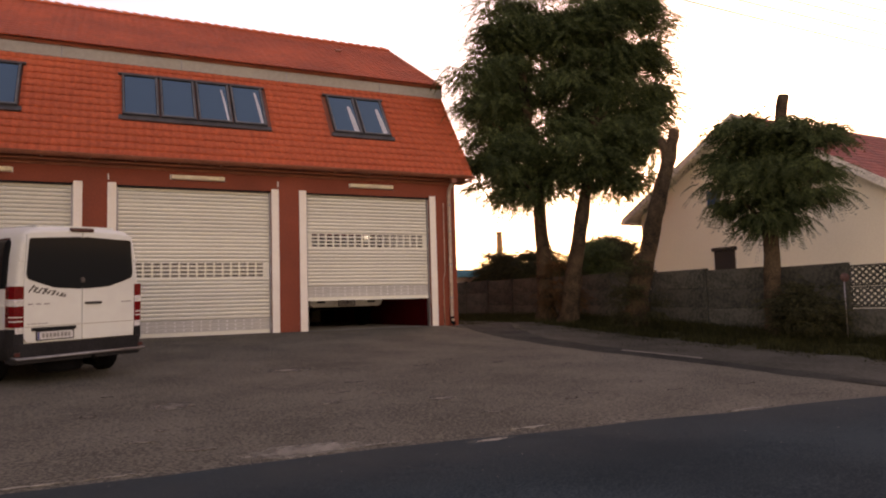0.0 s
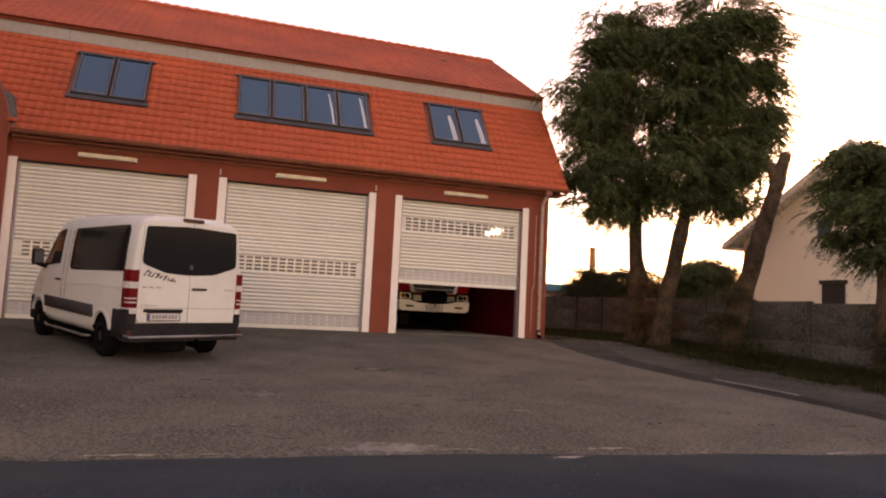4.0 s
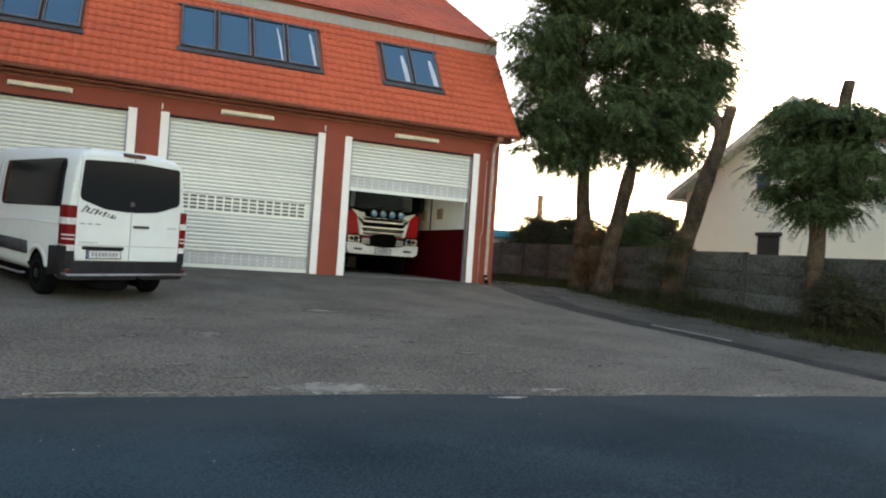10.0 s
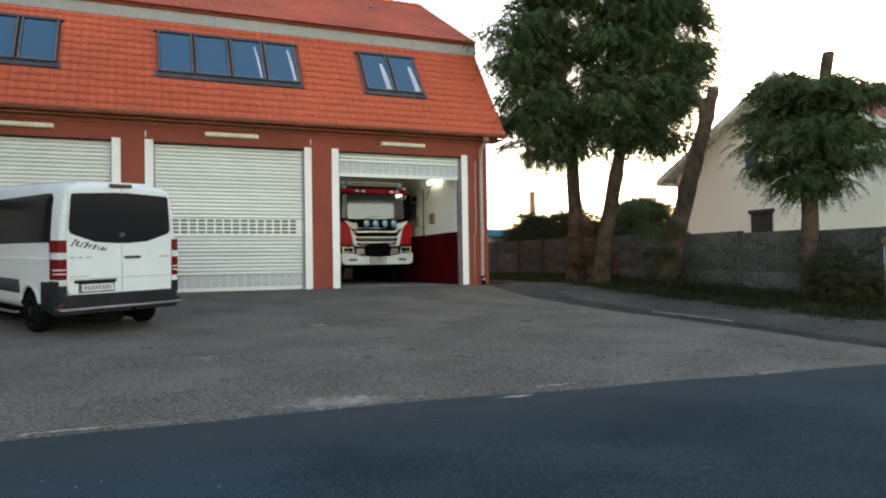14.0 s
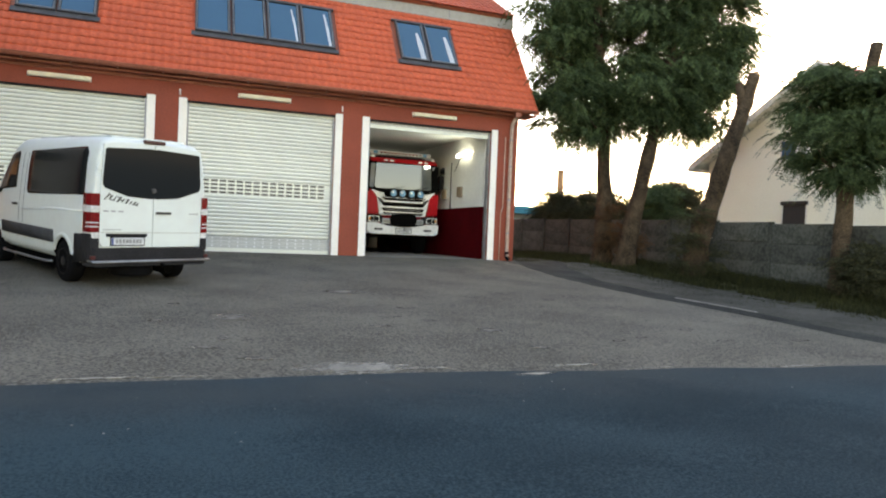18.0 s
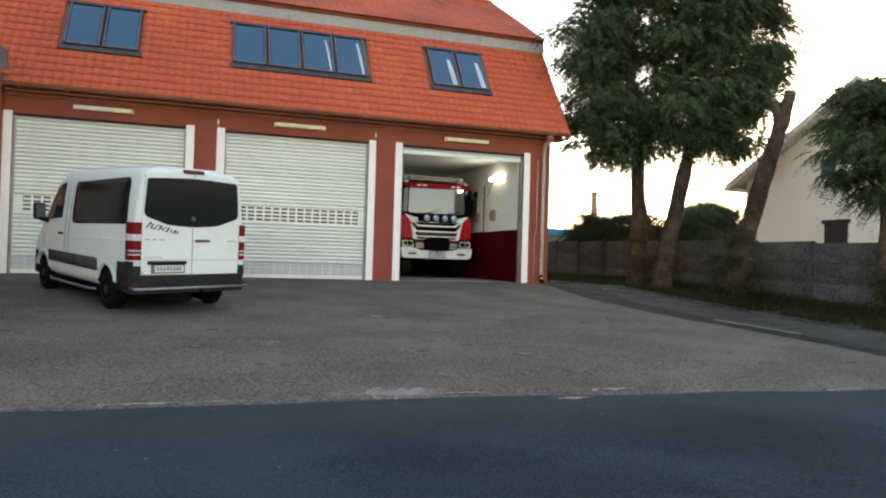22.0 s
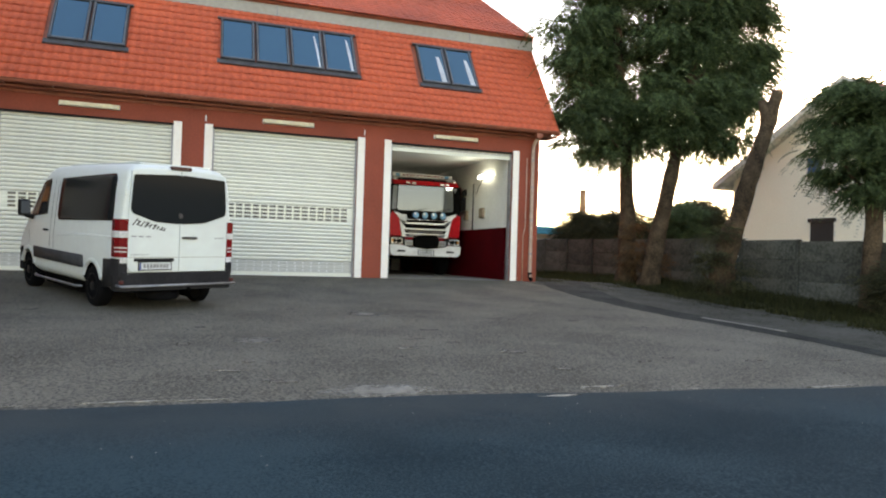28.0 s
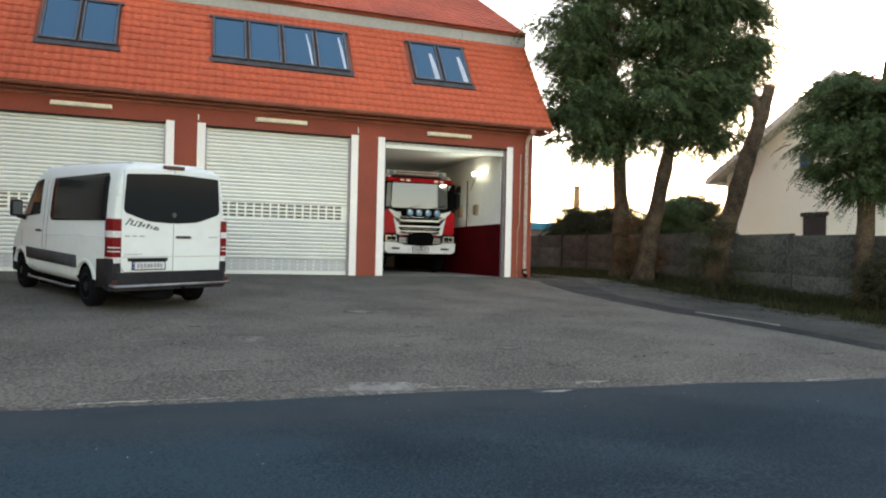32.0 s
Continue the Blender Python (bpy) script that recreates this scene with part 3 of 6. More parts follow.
for line_pts in seams:
    bm = bmesh.new()
    pts = []
    for p, q in zip(line_pts, line_pts[1:]):
        pts += [(p[0] + (q[0] - p[0]) * k / 6, p[1] + (q[1] - p[1]) * k / 6) for k in range(6)]
    rows_ = []
    for k, (x, y) in enumerate(pts):
        w, sway = 0.007 + 0.005 * noise.noise((x * 3, y * 3, 1.0)), 0.03 * noise.noise((x * 2, y * 2, 5.0))
        rows_.append([bm.verts.new((x + sway, y + w * e, gz(y) + 0.013)) for e in (-1, 1)])
    for a, b in zip(rows_, rows_[1:]):
        bm.faces.new((a[0], b[0], b[1], a[1]))
    tagged(part("road_seam", bm, M["seam"]), "dark filled crack across the road asphalt", "crack", "road cracks", "structure")
rng = np.random.default_rng(77)
verts, faces = [], []
for k in range(420):
    x, y = rng.uniform(-15, 3), -13.0 - abs(rng.normal()) * 0.9 if k % 3 == 0 else -12.9 + abs(rng.normal()) * 2.2
    r, z = rng.uniform(0.003, 0.009), gz(y) + (0.008 if y < -12.9 else 0.0)
    b = len(verts)
    verts += [(x - r, y, z), (x, y - r * 0.7, z), (x + r, y + r * 0.2, z), (x, y + r * 0.8, z), (x + r * 0.1, y, z + r * 0.8)]
    faces += [(b, b + 1, b + 4), (b + 1, b + 2, b + 4), (b + 2, b + 3, b + 4), (b + 3, b, b + 4)]
tagged(raw("grit", verts, faces, M["pale"]), "scattered pale grit along the road edge", "grit", kind="stuff")
# A flat kerb stone between the strip and the path.
kerb = thing("kerb", pose(0, 0, 0), "pale flush kerb stones beside the tarmac strip", "kerb", kind="structure")
for k in range(3):
    y = -7.95 - 0.62 * k
    part("kerb_stone", rbox(-0.042 + 0.008 * k, 0.042 - 0.008 * k, -0.308, 0.308, -0.1, 0.012, 0.006), M["pale"], kerb, m=pose(0.55 + 0.085 * k, y, gz(y) + 0.005, 2.5, 0, 8))

# ---------------------------------------------------------------- fire station: walls
EAVE_Y, EAVE_Z, BREAK_Y, BREAK_Z = -0.42, 4.46, 1.65, 7.47
RIDGE_Y, RIDGE_Z, WEST, EAST = 6.2, 10.68, -24.0, 1.08
GATES = [(-13.79, -9.49), (-8.94, -4.72), (-4.16, 0.0)]
POST, HEAD = 0.2, 3.84
CX, CZ, R_IN, R_OUT = -16.05, 4.4, 1.75, 2.27  # the entrance arch

bm = bmesh.new()
edges = [-14.3] + [x for a, b in GATES for x in (a + POST, b - POST)] + [0.67]
for a, b in zip(edges[::2], edges[1::2]):
    bx(bm, a, b, 0.0, 0.32, -0.1, HEAD)
bx(bm, -14.3, 0.67, 0.0, 0.32, HEAD, 4.62)
tagged(part("wall_front", bm, M["wall"]), "red painted rendered wall with three vehicle bays", "wall", kind="structure")
bm = prism(bmesh.new(), [(0.32, -0.1), (0.32, 4.9), (1.75, 7.3), (1.75, 7.9), (RIDGE_Y, 10.4), (10.65, 7.9), (10.65, 7.3), (12.4, 4.6), (12.4, -0.1)], "x", -0.05, 0.67)
tagged(part("wall_east", bm, M["wall"]), "red painted gable end wall", "wall", kind="structure")
tagged(part("wall_back", box(WEST, -0.05, 12.1, 12.4, -0.1, 4.6), M["wall"]), "red painted back wall", "wall", kind="structure")
tagged(part("wall_west", box(WEST, WEST + 0.3, 0.0, 12.1, -0.1, 4.6), M["wall"]), "red painted far end wall", "wall", kind="structure")
# Unseen wall, added to keep western sky light off the van and yard.
tagged(part("wall_wing", box(-18.85, -18.5, -12.6, -0.27, -0.9, 9.0), M["concrete"]), "plain grey wall added out of view to shade the forecourt", "wall", kind="structure")
# The vehicle hall behind the bays.
tagged(part("floor", box(WEST + 0.3, -0.05, 0.0, 12.1, -0.2, 0.004), M["floor"]), "worn grey concrete garage floor", "floor", kind="structure")
tagged(part("ceiling", box(WEST + 0.3, -0.05, 0.95, 12.1, 3.86, 4.1), M["plaster"]), "white plastered garage ceiling", "ceiling", kind="structure")
tagged(part("floor_slab", box(WEST + 0.3, -0.05, 0.32, 12.1, 4.42, 4.6), M["plaster"]), "concrete slab over the door rollers", "slab", kind="structure")
bm = bmesh.new()
bx(bm, -0.25, -0.05, 0.32, 12.1, 1.6, 3.86)
tagged(part("wall_hall_east", bm, M["plaster"]), "white plastered wall inside the bay", "wall", kind="structure")
tagged(part("wainscot", box(-0.27, -0.05, 0.32, 12.1, 0.0, 1.6), M["wain"]), "glossy dark red painted wainscot", "wainscot", kind="structure")
tagged(part("wall_hall_back", box(-14.0, -0.27, 11.8, 12.1, 0.0, 3.86), M["plaster"]), "white plastered back wall of the hall", "wall", kind="structure")
tagged(part("wall_hall_west", box(-14.2, -14.0, 0.32, 12.1, 0.0, 3.86), M["plaster"]), "white plastered side wall of the hall", "wall", kind="structure")
tagged(part("wall_bay_divider", box(-4.7, -4.5, 0.32, 12.1, 0.0, 3.86), M["plaster"]), "white plastered wall between the bays", "wall", kind="structure")

for k, (a, b) in enumerate(GATES):
    for x0 in (a, b - POST):
        bm = rbox(x0, x0 + POST, -0.035, 0.0, 0.0, HEAD + 0.05, 0.008)
        tagged(part("door_post_trim", bm, M["trimwhite"]), "white steel strip up the side of a vehicle bay", "trim", "bay door trims", "structure")
    for x0 in (a + POST, b - POST - 0.045):
        bm = bmesh.new()
        bx(bm, x0, x0 + 0.045, 0.08, 0.24, 0.0, HEAD)
        tagged(part("guide_rail", bm, M["zinc"]), "grey metal guide rail of a roller door", "rail", "door guide rails", "structure")
    # Thin dark strip along the top of the opening.
    bm = box(a + POST, b - POST, 0.02, 0.10, HEAD - 0.035, HEAD)
    tagged(part("door_head_strip", bm, M["bumpergrey"]), "dark strip under the bay lintel", "trim", "bay door trims", "structure")
for x in (-8.92, -4.74):
    bm = tube(bmesh.new(), [(x, -0.03, 3.95), (x, -0.03, 4.1)], [0.018, 0.018], 8)
    tagged(part("pipe_stub", bm, M["trimwhite"]), "short pale pipe stub above the white trim", "pipe", "pipe stubs")

# ---------------------------------------------------------------- roller doors
PITCH, SLATS = 0.1, 40


def slat_mesh(kind, w):
    bm = bmesh.new()
    arc = [(-0.050, 0.004), (-0.0405, 0.004), (-0.034, -0.014), (-0.012, -0.023), (0.016, -0.024), (0.038, -0.018), (0.050, 0.004)] if kind == "plain" else \
          [(-0.050, 0.0), (-0.046, -0.012), (-0.02, -0.014), (0.02, -0.014), (0.046, -0.012), (0.050, 0.0)]
    if kind == "rail":
        bx(bm, 0, w, -0.03, 0.03, -0.05, 0.05)
        return mesh_of("bottom_rail", bm, M["slat"])
    n = int((w - 0.2) / 0.215)
    if kind == "clear":
        bx(bm, 0, w, -0.014, 0.012, -0.05, -0.030)
        bx(bm, 0, w, -0.014, 0.012, 0.024, 0.05)
        ends = [0.0] + [(w - n * 0.215) / 2 + 0.215 * k + e for k in range(n) for e in (0.025, 0.19)] + [w]
        for x0, x1 in zip(ends[::2], ends[1::2]):
            bx(bm, x0, x1, -0.0135, 0.0115, -0.030, 0.024)
        for x0, x1 in zip(ends[1::2], ends[2::2]):
            bx(bm, x0, x1, -0.003, 0.001, -0.030, 0.024, 1)
        return mesh_of("slat", bm, M["slat"], M["clearslot"])
    for x0, x1 in zip(steps(0, w, 3), steps(0, w, 3)[1:]):
        front = [[bm.verts.new((x, y, z)) for z, y in arc] for x in (x0, x1)]
        for i in range(len(arc) - 1):
            f = bm.faces.new((front[0][i], front[1][i], front[1][i + 1], front[0][i + 1]))
            f.smooth = kind == "plain" and i > 1
            # The lowest face of a plain slat takes the darker hinge colour.
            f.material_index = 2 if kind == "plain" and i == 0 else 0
        bm.faces.new([bm.verts.new((x, 0.012, z)) for x, z in ((x0, -0.05), (x0, 0.05), (x1, 0.05), (x1, -0.05))]).material_index = 3
    for k in range(n):
        x = (w - n * 0.215) / 2 + 0.215 * k
        if kind == "window":
            bx(bm, x + 0.025, x + 0.19, -0.0155, -0.010, -0.030, 0.024, 1)
        if kind == "dots":
            bx(bm, x + 0.085, x + 0.130, -0.022, -0.012, -0.018, 0.018, 1)
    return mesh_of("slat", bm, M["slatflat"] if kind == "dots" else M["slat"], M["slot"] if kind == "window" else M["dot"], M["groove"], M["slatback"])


def slat_kind(i):
    return "rail" if i == 0 else "dots" if i in (1, 2, 3) else "window" if i in (15, 16, 17, 18) else "plain"


def roller_door(a, b, label, pane="window"):
    door = thing("roller_door", pose(a + POST + 0.03, 0.16, 0.0), label, "roller door", "vehicle bay doors")
    w = b - a - 2 * POST - 0.06
    meshes = {k: slat_mesh(pane if k == "window" else k, w) for k in ("plain", "window", "dots", "rail")}
    return door, [shared("bottom_rail" if i == 0 else "slat", meshes[slat_kind(i)], door, pose(0, 0, PITCH * (i + 0.5) + 0.01)) for i in range(SLATS)]


roller_door(*GATES[0], "closed grey aluminium roller door behind the white van")
roller_door(*GATES[1], "closed grey aluminium roller door with a row of slot windows")
RISING, RISING_SLATS = roller_door(*GATES[2], "rising grey aluminium roller door in front of the fire engine", "clear")

# ---------------------------------------------------------------- fire station: roof
UP = Vector((0, BREAK_Y - EAVE_Y, BREAK_Z - EAVE_Z))
RUN = UP.length
LEAN = math.degrees(math.atan2(UP.z, UP.y))
bm = prism(bmesh.new(), [(EAVE_Y, EAVE_Z), (BREAK_Y, BREAK_Z), (BREAK_Y + 0.2, BREAK_Z - 0.05), (0.0, 4.62), (EAVE_Y + 0.1, EAVE_Z - 0.02)], "x", -13.72, EAST)
prism(bm, [(-0.15, 4.79), (BREAK_Y, BREAK_Z), (BREAK_Y + 0.2, BREAK_Z - 0.05), (0.1, 4.79)], "x", WEST, -13.72)
prism(bm, [(12.4 - EAVE_Y, EAVE_Z), (12.4 - BREAK_Y, BREAK_Z), (12.2 - BREAK_Y, BREAK_Z - 0.05), (12.4, 4.62)], "x", WEST, EAST)
tagged(part("roof_deck", bm, M["gutter"]), "boarded deck under the steep lower roof", "roof", kind="structure")
BAND_TOP = 7.86
bm = rbox(WEST, EAST + 0.05, BREAK_Y - 0.07, BREAK_Y + 0.12, BREAK_Z - 0.02, BAND_TOP, 0.015)
band = tagged(part("roof_band", bm, M["band"]), "grey band between the two roof slopes", "roof band", kind="structure")
for x in steps(WEST + 2, EAST - 2.2, 7):
    part("band_joint", box(x, x + 0.03, BREAK_Y - 0.076, BREAK_Y - 0.07, BREAK_Z, BAND_TOP - 0.01), M["zinc"], band)
bm = prism(bmesh.new(), [(BREAK_Y - 0.16, BAND_TOP - 0.03), (RIDGE_Y, RIDGE_Z - 0.06), (12.56 - BREAK_Y, BAND_TOP - 0.03), (12.4 - BREAK_Y, BAND_TOP - 0.12), (RIDGE_Y, RIDGE_Z - 0.2), (BREAK_Y - 0.1, BAND_TOP - 0.1)], "x", WEST, EAST)
tagged(part("upper_roof_deck", bm, M["gutter"]), "boarded deck under the upper roof", "roof", kind="structure")


def tile_shape(w, length, lift):
    """One clay tile in its own plane: x across, y up the slope, z off the roof."""
    top = [(k / 8, 0.021 * (0.5 - 0.5 * math.cos(2 * math.pi * k / 8)) ** 1.3) for k in range(9)]
    v, f = [], []
    for u, h in top:
        x = (u - 0.5) * w
        v += [(x, 0.0, h + lift), (x, length, h), (x, 0.004, h + lift - 0.034)]
    for i in range(len(top) - 1):
        a, b = 3 * i, 3 * i + 3
        f += [(a, b, b + 1, a + 1), (a + 2, b + 2, b, a)]
    return v, f


WINDOWS = [(-12.69, -10.90, 2), (-8.63, -4.90, 4), (-3.00, -1.20, 2)]
WZ0, WZ1 = 5.67, 7.02


def on_roof(s):
    return EAVE_Y + UP.y * s / RUN, EAVE_Z + UP.z * s / RUN


def lower_tiles():
    w, gauge = 0.21, 0.265
    v, f = tile_shape(w, gauge + 0.04, 0.034)
    me = bpy.data.meshes.new("roof_tile")
    me.from_pydata(v, [], f)
    me.materials.append(M["tile"])
    me.polygons.foreach_set("use_smooth", [True] * len(f))
    field = thing("roof_tiles", pose(0, 0, 0), "steep slope of orange-red clay tiles", "roof tiles", kind="structure")
    verts, faces = [], []
    cols, rows = int((EAST - WEST) / w), int(RUN / gauge) + 1
    rnd = random.Random(5)
    for r in range(rows):
        for c in range(cols):
            x = EAST - w * (c + 0.5)
            y, z = on_roof(r * gauge - 0.03)
            zm = z + 0.13
            if r * gauge + gauge > RUN + 0.22:
                continue
            if any(a - 0.03 < x < b + 0.03 and WZ0 - 0.02 < zm < WZ1 + 0.05 for a, b, _ in WINDOWS):
                continue
            if x < -13.70 and (zm < CZ + 0.3 or math.hypot(x - CX, zm - CZ) < R_OUT - 0.12):
                continue
            m = pose(x, y, z, LEAN + rnd.uniform(-0.5, 0.5), 0, rnd.uniform(-0.4, 0.4)) @ Matrix.Translation((0, 0, 0.012))
            if c < 23:
                shared("roof_tile", me, field, m)
            else:
                k = len(verts)
                verts += [tuple(m @ Vector(p)) for p in v]
                faces += [tuple(i + k for i in q) for q in f]
    rest = tagged(raw("roof_tile_field", verts, faces, M["tilestuff"], field), kind="stuff")
    rest.data.polygons.foreach_set("use_smooth", [True] * len(faces))


def upper_tiles():
    w, gauge = 0.24, 0.30
    v, f = tile_shape(w, gauge + 0.05, 0.018)
    verts, faces = [], []
    up = Vector((0, RIDGE_Y - BREAK_Y + 0.2, RIDGE_Z - BAND_TOP))
    lean = math.degrees(math.atan2(up.z, up.y))
    for r in range(int(up.length / gauge) + 1):
        for c in range(int((EAST - WEST) / w)):
            s = (r * gauge - 0.02) / up.length
            if s > 0.985:
                continue
            m = pose(EAST - w * (c + 0.5), BREAK_Y - 0.2 + up.y * s, BAND_TOP + up.z * s, lean)
            k = len(verts)
            verts += [tuple(m @ Vector(p)) for p in v]
            faces += [tuple(i + k for i in q) for q in f]
    top = thing("upper_roof_tiles", pose(0, 0, 0), "upper slope of weathered red clay tiles", "roof tiles", kind="structure")
    tagged(raw("upper_tile_field", verts, faces, M["tileold"], top), kind="stuff")
    # Ridge caps, each a short half pipe that laps the next.
    bm = bmesh.new()
    ring = [(0.0, 0.0)] + [(0.165 * math.cos(a), 0.165 * math.sin(a)) for a in steps(math.pi, 0, 6)]
    for e, k in ((0.0, 1.0), (0.36, 0.72)):
        for y, z in ring[1:]:
            bm.verts.new((e, y * k, z * k))
    bm.verts.ensure_lookup_table()
    n = len(ring) - 1
    for i in range(n - 1):
        bm.faces.new([bm.verts[i], bm.verts[i + 1], bm.verts[n + i + 1], bm.verts[n + i]])
    bm.faces.new([bm.verts[i] for i in range(n)])
    cap = mesh_of("ridge_cap", bm, M["tile"])
    for k in range(int((EAST - WEST) / 0.33)):
        shared("ridge_cap", cap, top, pose(EAST - 0.36 - 0.33 * k, RIDGE_Y, RIDGE_Z - 0.03, 0, 2, 0))
    # A small vent tile.
    part("vent_tile", rbox(-0.09, 0.09, -0.1, 0.1, 0, 0.07, 0.02), M["gutter"], top, m=pose(-1.6, 4.3, 9.66, lean))


lower_tiles()
upper_tiles()
for name, ys in (("verge_board", (EAVE_Y, BREAK_Y, EAVE_Z, BREAK_Z)), ("upper_verge_board", (BREAK_Y - 0.15, RIDGE_Y, BAND_TOP, RIDGE_Z))):
    y0, y1, z0, z1 = ys
    bm = prism(bmesh.new(), [(y0, z0 + 0.04), (y1, z1 + 0.04), (y1 + 0.02, z1 - 0.18), (y0 + 0.1, z0 - 0.12)], "x", EAST + 0.002, EAST + 0.03)
    tagged(part(name, bm, M["tileold"]), "dark red verge trim on the roof end", "verge", kind="structure")
bm = box(0.68, EAST, -0.33, 0.32, 4.33, 4.38)
prism(bm, [(0.32, 4.38), (0.32, 4.85), (0.1, 4.6), (0.0, 4.38)], "x", 0.68, EAST)
tagged(part("eave_return", bm, M["gutter"]), "dark boarded eave corner at the roof end", "eave", kind="structure")


def roof_window(a, b, n):
    s0, s1 = (WZ0 - EAVE_Z) / UP.z * RUN, (WZ1 - EAVE_Z) / UP.z * RUN
    y, z = on_roof(s0)
    win = thing("roof_window", pose(a, y, z, LEAN) @ Matrix.Translation((0, 0, 0.05)), f"row of {n} grey framed roof windows, reflected sky blue put into the pane colour", "roof window", "roof windows")
    h, w = s1 - s0, (b - a) / n
    part("flashing", rbox(-0.07, b - a + 0.07, -0.16, 0.0, -0.02, 0.035, 0.01), M["winframe"], win)
    part("flashing", rbox(-0.07, b - a + 0.07, h, h + 0.07, -0.02, 0.05, 0.01), M["winframe"], win)
    for k in range(n):
        x = w * k
        sash = bmesh.new()
        for q in ((x + 0.02, x + 0.05, 0, h), (x + w - 0.05, x + w - 0.02, 0, h), (x + 0.05, x + w - 0.05, 0, 0.05), (x + 0.05, x + w - 0.05, h - 0.06, h)):
            bx(sash, *q, -0.03, 0.075)
        sash = part("sash", sash, M["winframe"], win)
        bead = bmesh.new()
        for q in ((x + 0.05, x + 0.075, 0.05, h - 0.06), (x + w - 0.08, x + w - 0.05, 0.05, h - 0.06), (x + 0.075, x + w - 0.08, 0.05, 0.08)):
            bx(bead, *q, -0.02, 0.066)
        part("glazing_bead", bead, M["sashgrey"], sash, "pale grey glazing bead")
        # Pane colour stands in for the sky's reflection.
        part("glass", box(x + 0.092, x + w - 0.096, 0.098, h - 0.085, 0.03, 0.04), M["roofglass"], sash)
        part("gasket", box(x + 0.07, x + w - 0.07, 0.07, h - 0.07, -0.03, -0.02), M["black"], sash)
        if a > -4 or (a > -9 and k > 1):
            big = 0.13 if a > -4 else (0.0, 0.0, 0.02, 0.05)[k]
            top = h - (0.45 if a > -4 else 0.25)
            e = x + w - 0.10
            bm = prism(bmesh.new(), [(e - 0.145 - big * 0.4, top), (e - 0.115, top), (e - 0.05, top * 0.6), (e - 0.012, 0.10), (e - 0.035 - big, 0.10), (e - 0.09 - big * 0.8, top * 0.6)], "z", 0.0405, 0.044)
            part("white_lining", bm, M["blind"], sash, "white window reveal showing through the pane")


for w in WINDOWS:
    roof_window(*w)

gut = thing("gutter", pose(0, 0, 0), "red-brown half-round gutter along the eaves", "gutter")
bm = bmesh.new()
arc = [(-0.085 * math.cos(a), -0.085 * math.sin(a)) for a in steps(0, math.pi, 8)]
prism(bm, [(EAVE_Y - 0.05 + p, EAVE_Z + 0.005 + q) for p, q in arc] + [(EAVE_Y - 0.05 + p * 0.92, EAVE_Z + 0.005 + q * 0.92) for p, q in arc[::-1]], "x", -13.7, EAST)
part("channel", bm, M["gutter"], gut)
part("rolled_lip", tube(bmesh.new(), [(-13.7, EAVE_Y - 0.137, EAVE_Z + 0.008), (EAST, EAVE_Y - 0.137, EAVE_Z + 0.008)], [0.012, 0.012], 8), M["gutter"], gut)
for x in steps(-13.4, 0.8, 14):
    part("bracket", box(x, x + 0.03, EAVE_Y - 0.08, EAVE_Y + 0.1, EAVE_Z - 0.092, EAVE_Z - 0.06), M["gutter"], gut)
bm = bmesh.new()
bx(bm, -13.7, 0.67, EAVE_Y + 0.12, -0.0, 4.33, 4.38)
bx(bm, -13.7, 0.67, -0.05, -0.002, 4.26, 4.33)
tagged(part("soffit", bm, M["gutter"]), "red-brown boarded eave soffit", "soffit", kind="structure")

pipe = thing("downpipe", pose(0.42, 0, 0), "rust-stained pale metal downpipe at the wall corner", "downpipe")
part("pipe", tube(bmesh.new(), [(0, EAVE_Y, 4.38), (0, EAVE_Y + 0.02, 4.28), (0, -0.12, 4.08), (0, -0.09, 3.88), (0, -0.09, 0.25), (0, -0.14, 0.1)], [0.055] * 6, 12), M["rustpipe"], pipe)
part("hopper", rbox(-0.09, 0.09, EAVE_Y - 0.09, EAVE_Y + 0.09, 4.24, 4.39, 0.02), M["gutter"], pipe)
part("shoe", tube(bmesh.new(), [(0, -0.10, 0.26), (0, -0.11, 0.12), (0, -0.2, 0.04)], [0.06, 0.062, 0.06], 12), M["rubber"], pipe)
for z in (0.8, 1.8, 2.8, 3.6):
    part("clamp", tube(bmesh.new(), [(0, -0.09, z), (0, -0.09, z + 0.04)], [0.058, 0.058], 12), M["zinc"], pipe)
cable = thing("cable", pose(0.2, 0, 0), "pale cable running up the wall corner", "cable")
part("cable_run", tube(bmesh.new(), [(0, -0.02, 0.0), (0, -0.02, 1.4), (0.06, -0.02, 1.6), (0.06, -0.02, 3.7)], [0.016] * 4, 6), M["rustpipe"], cable)

for x in (-12.30, -7.50, -2.72):
    lamp = thing("wall_lamp", pose(x, -0.002, 4.09), "cream plastic strip lamp above a bay door, unlit", "lamp", "strip lamps")
    part("diffuser", rbox(0.02, 1.34, -0.12, -0.03, -0.055, 0.055, 0.03, 3), M["diffuser"], lamp)
    part("backplate", rbox(0.0, 1.36, -0.035, 0.0, -0.06, 0.06, 0.01), M["trimwhite"], lamp)

# ---------------------------------------------------------------- entrance bay with its arched front


def arch(r, n=28, a0=0.0, a1=math.pi):
    return [(CX + r * math.cos(a), CZ + r * math.sin(a)) for a in steps(a0, a1, n)]


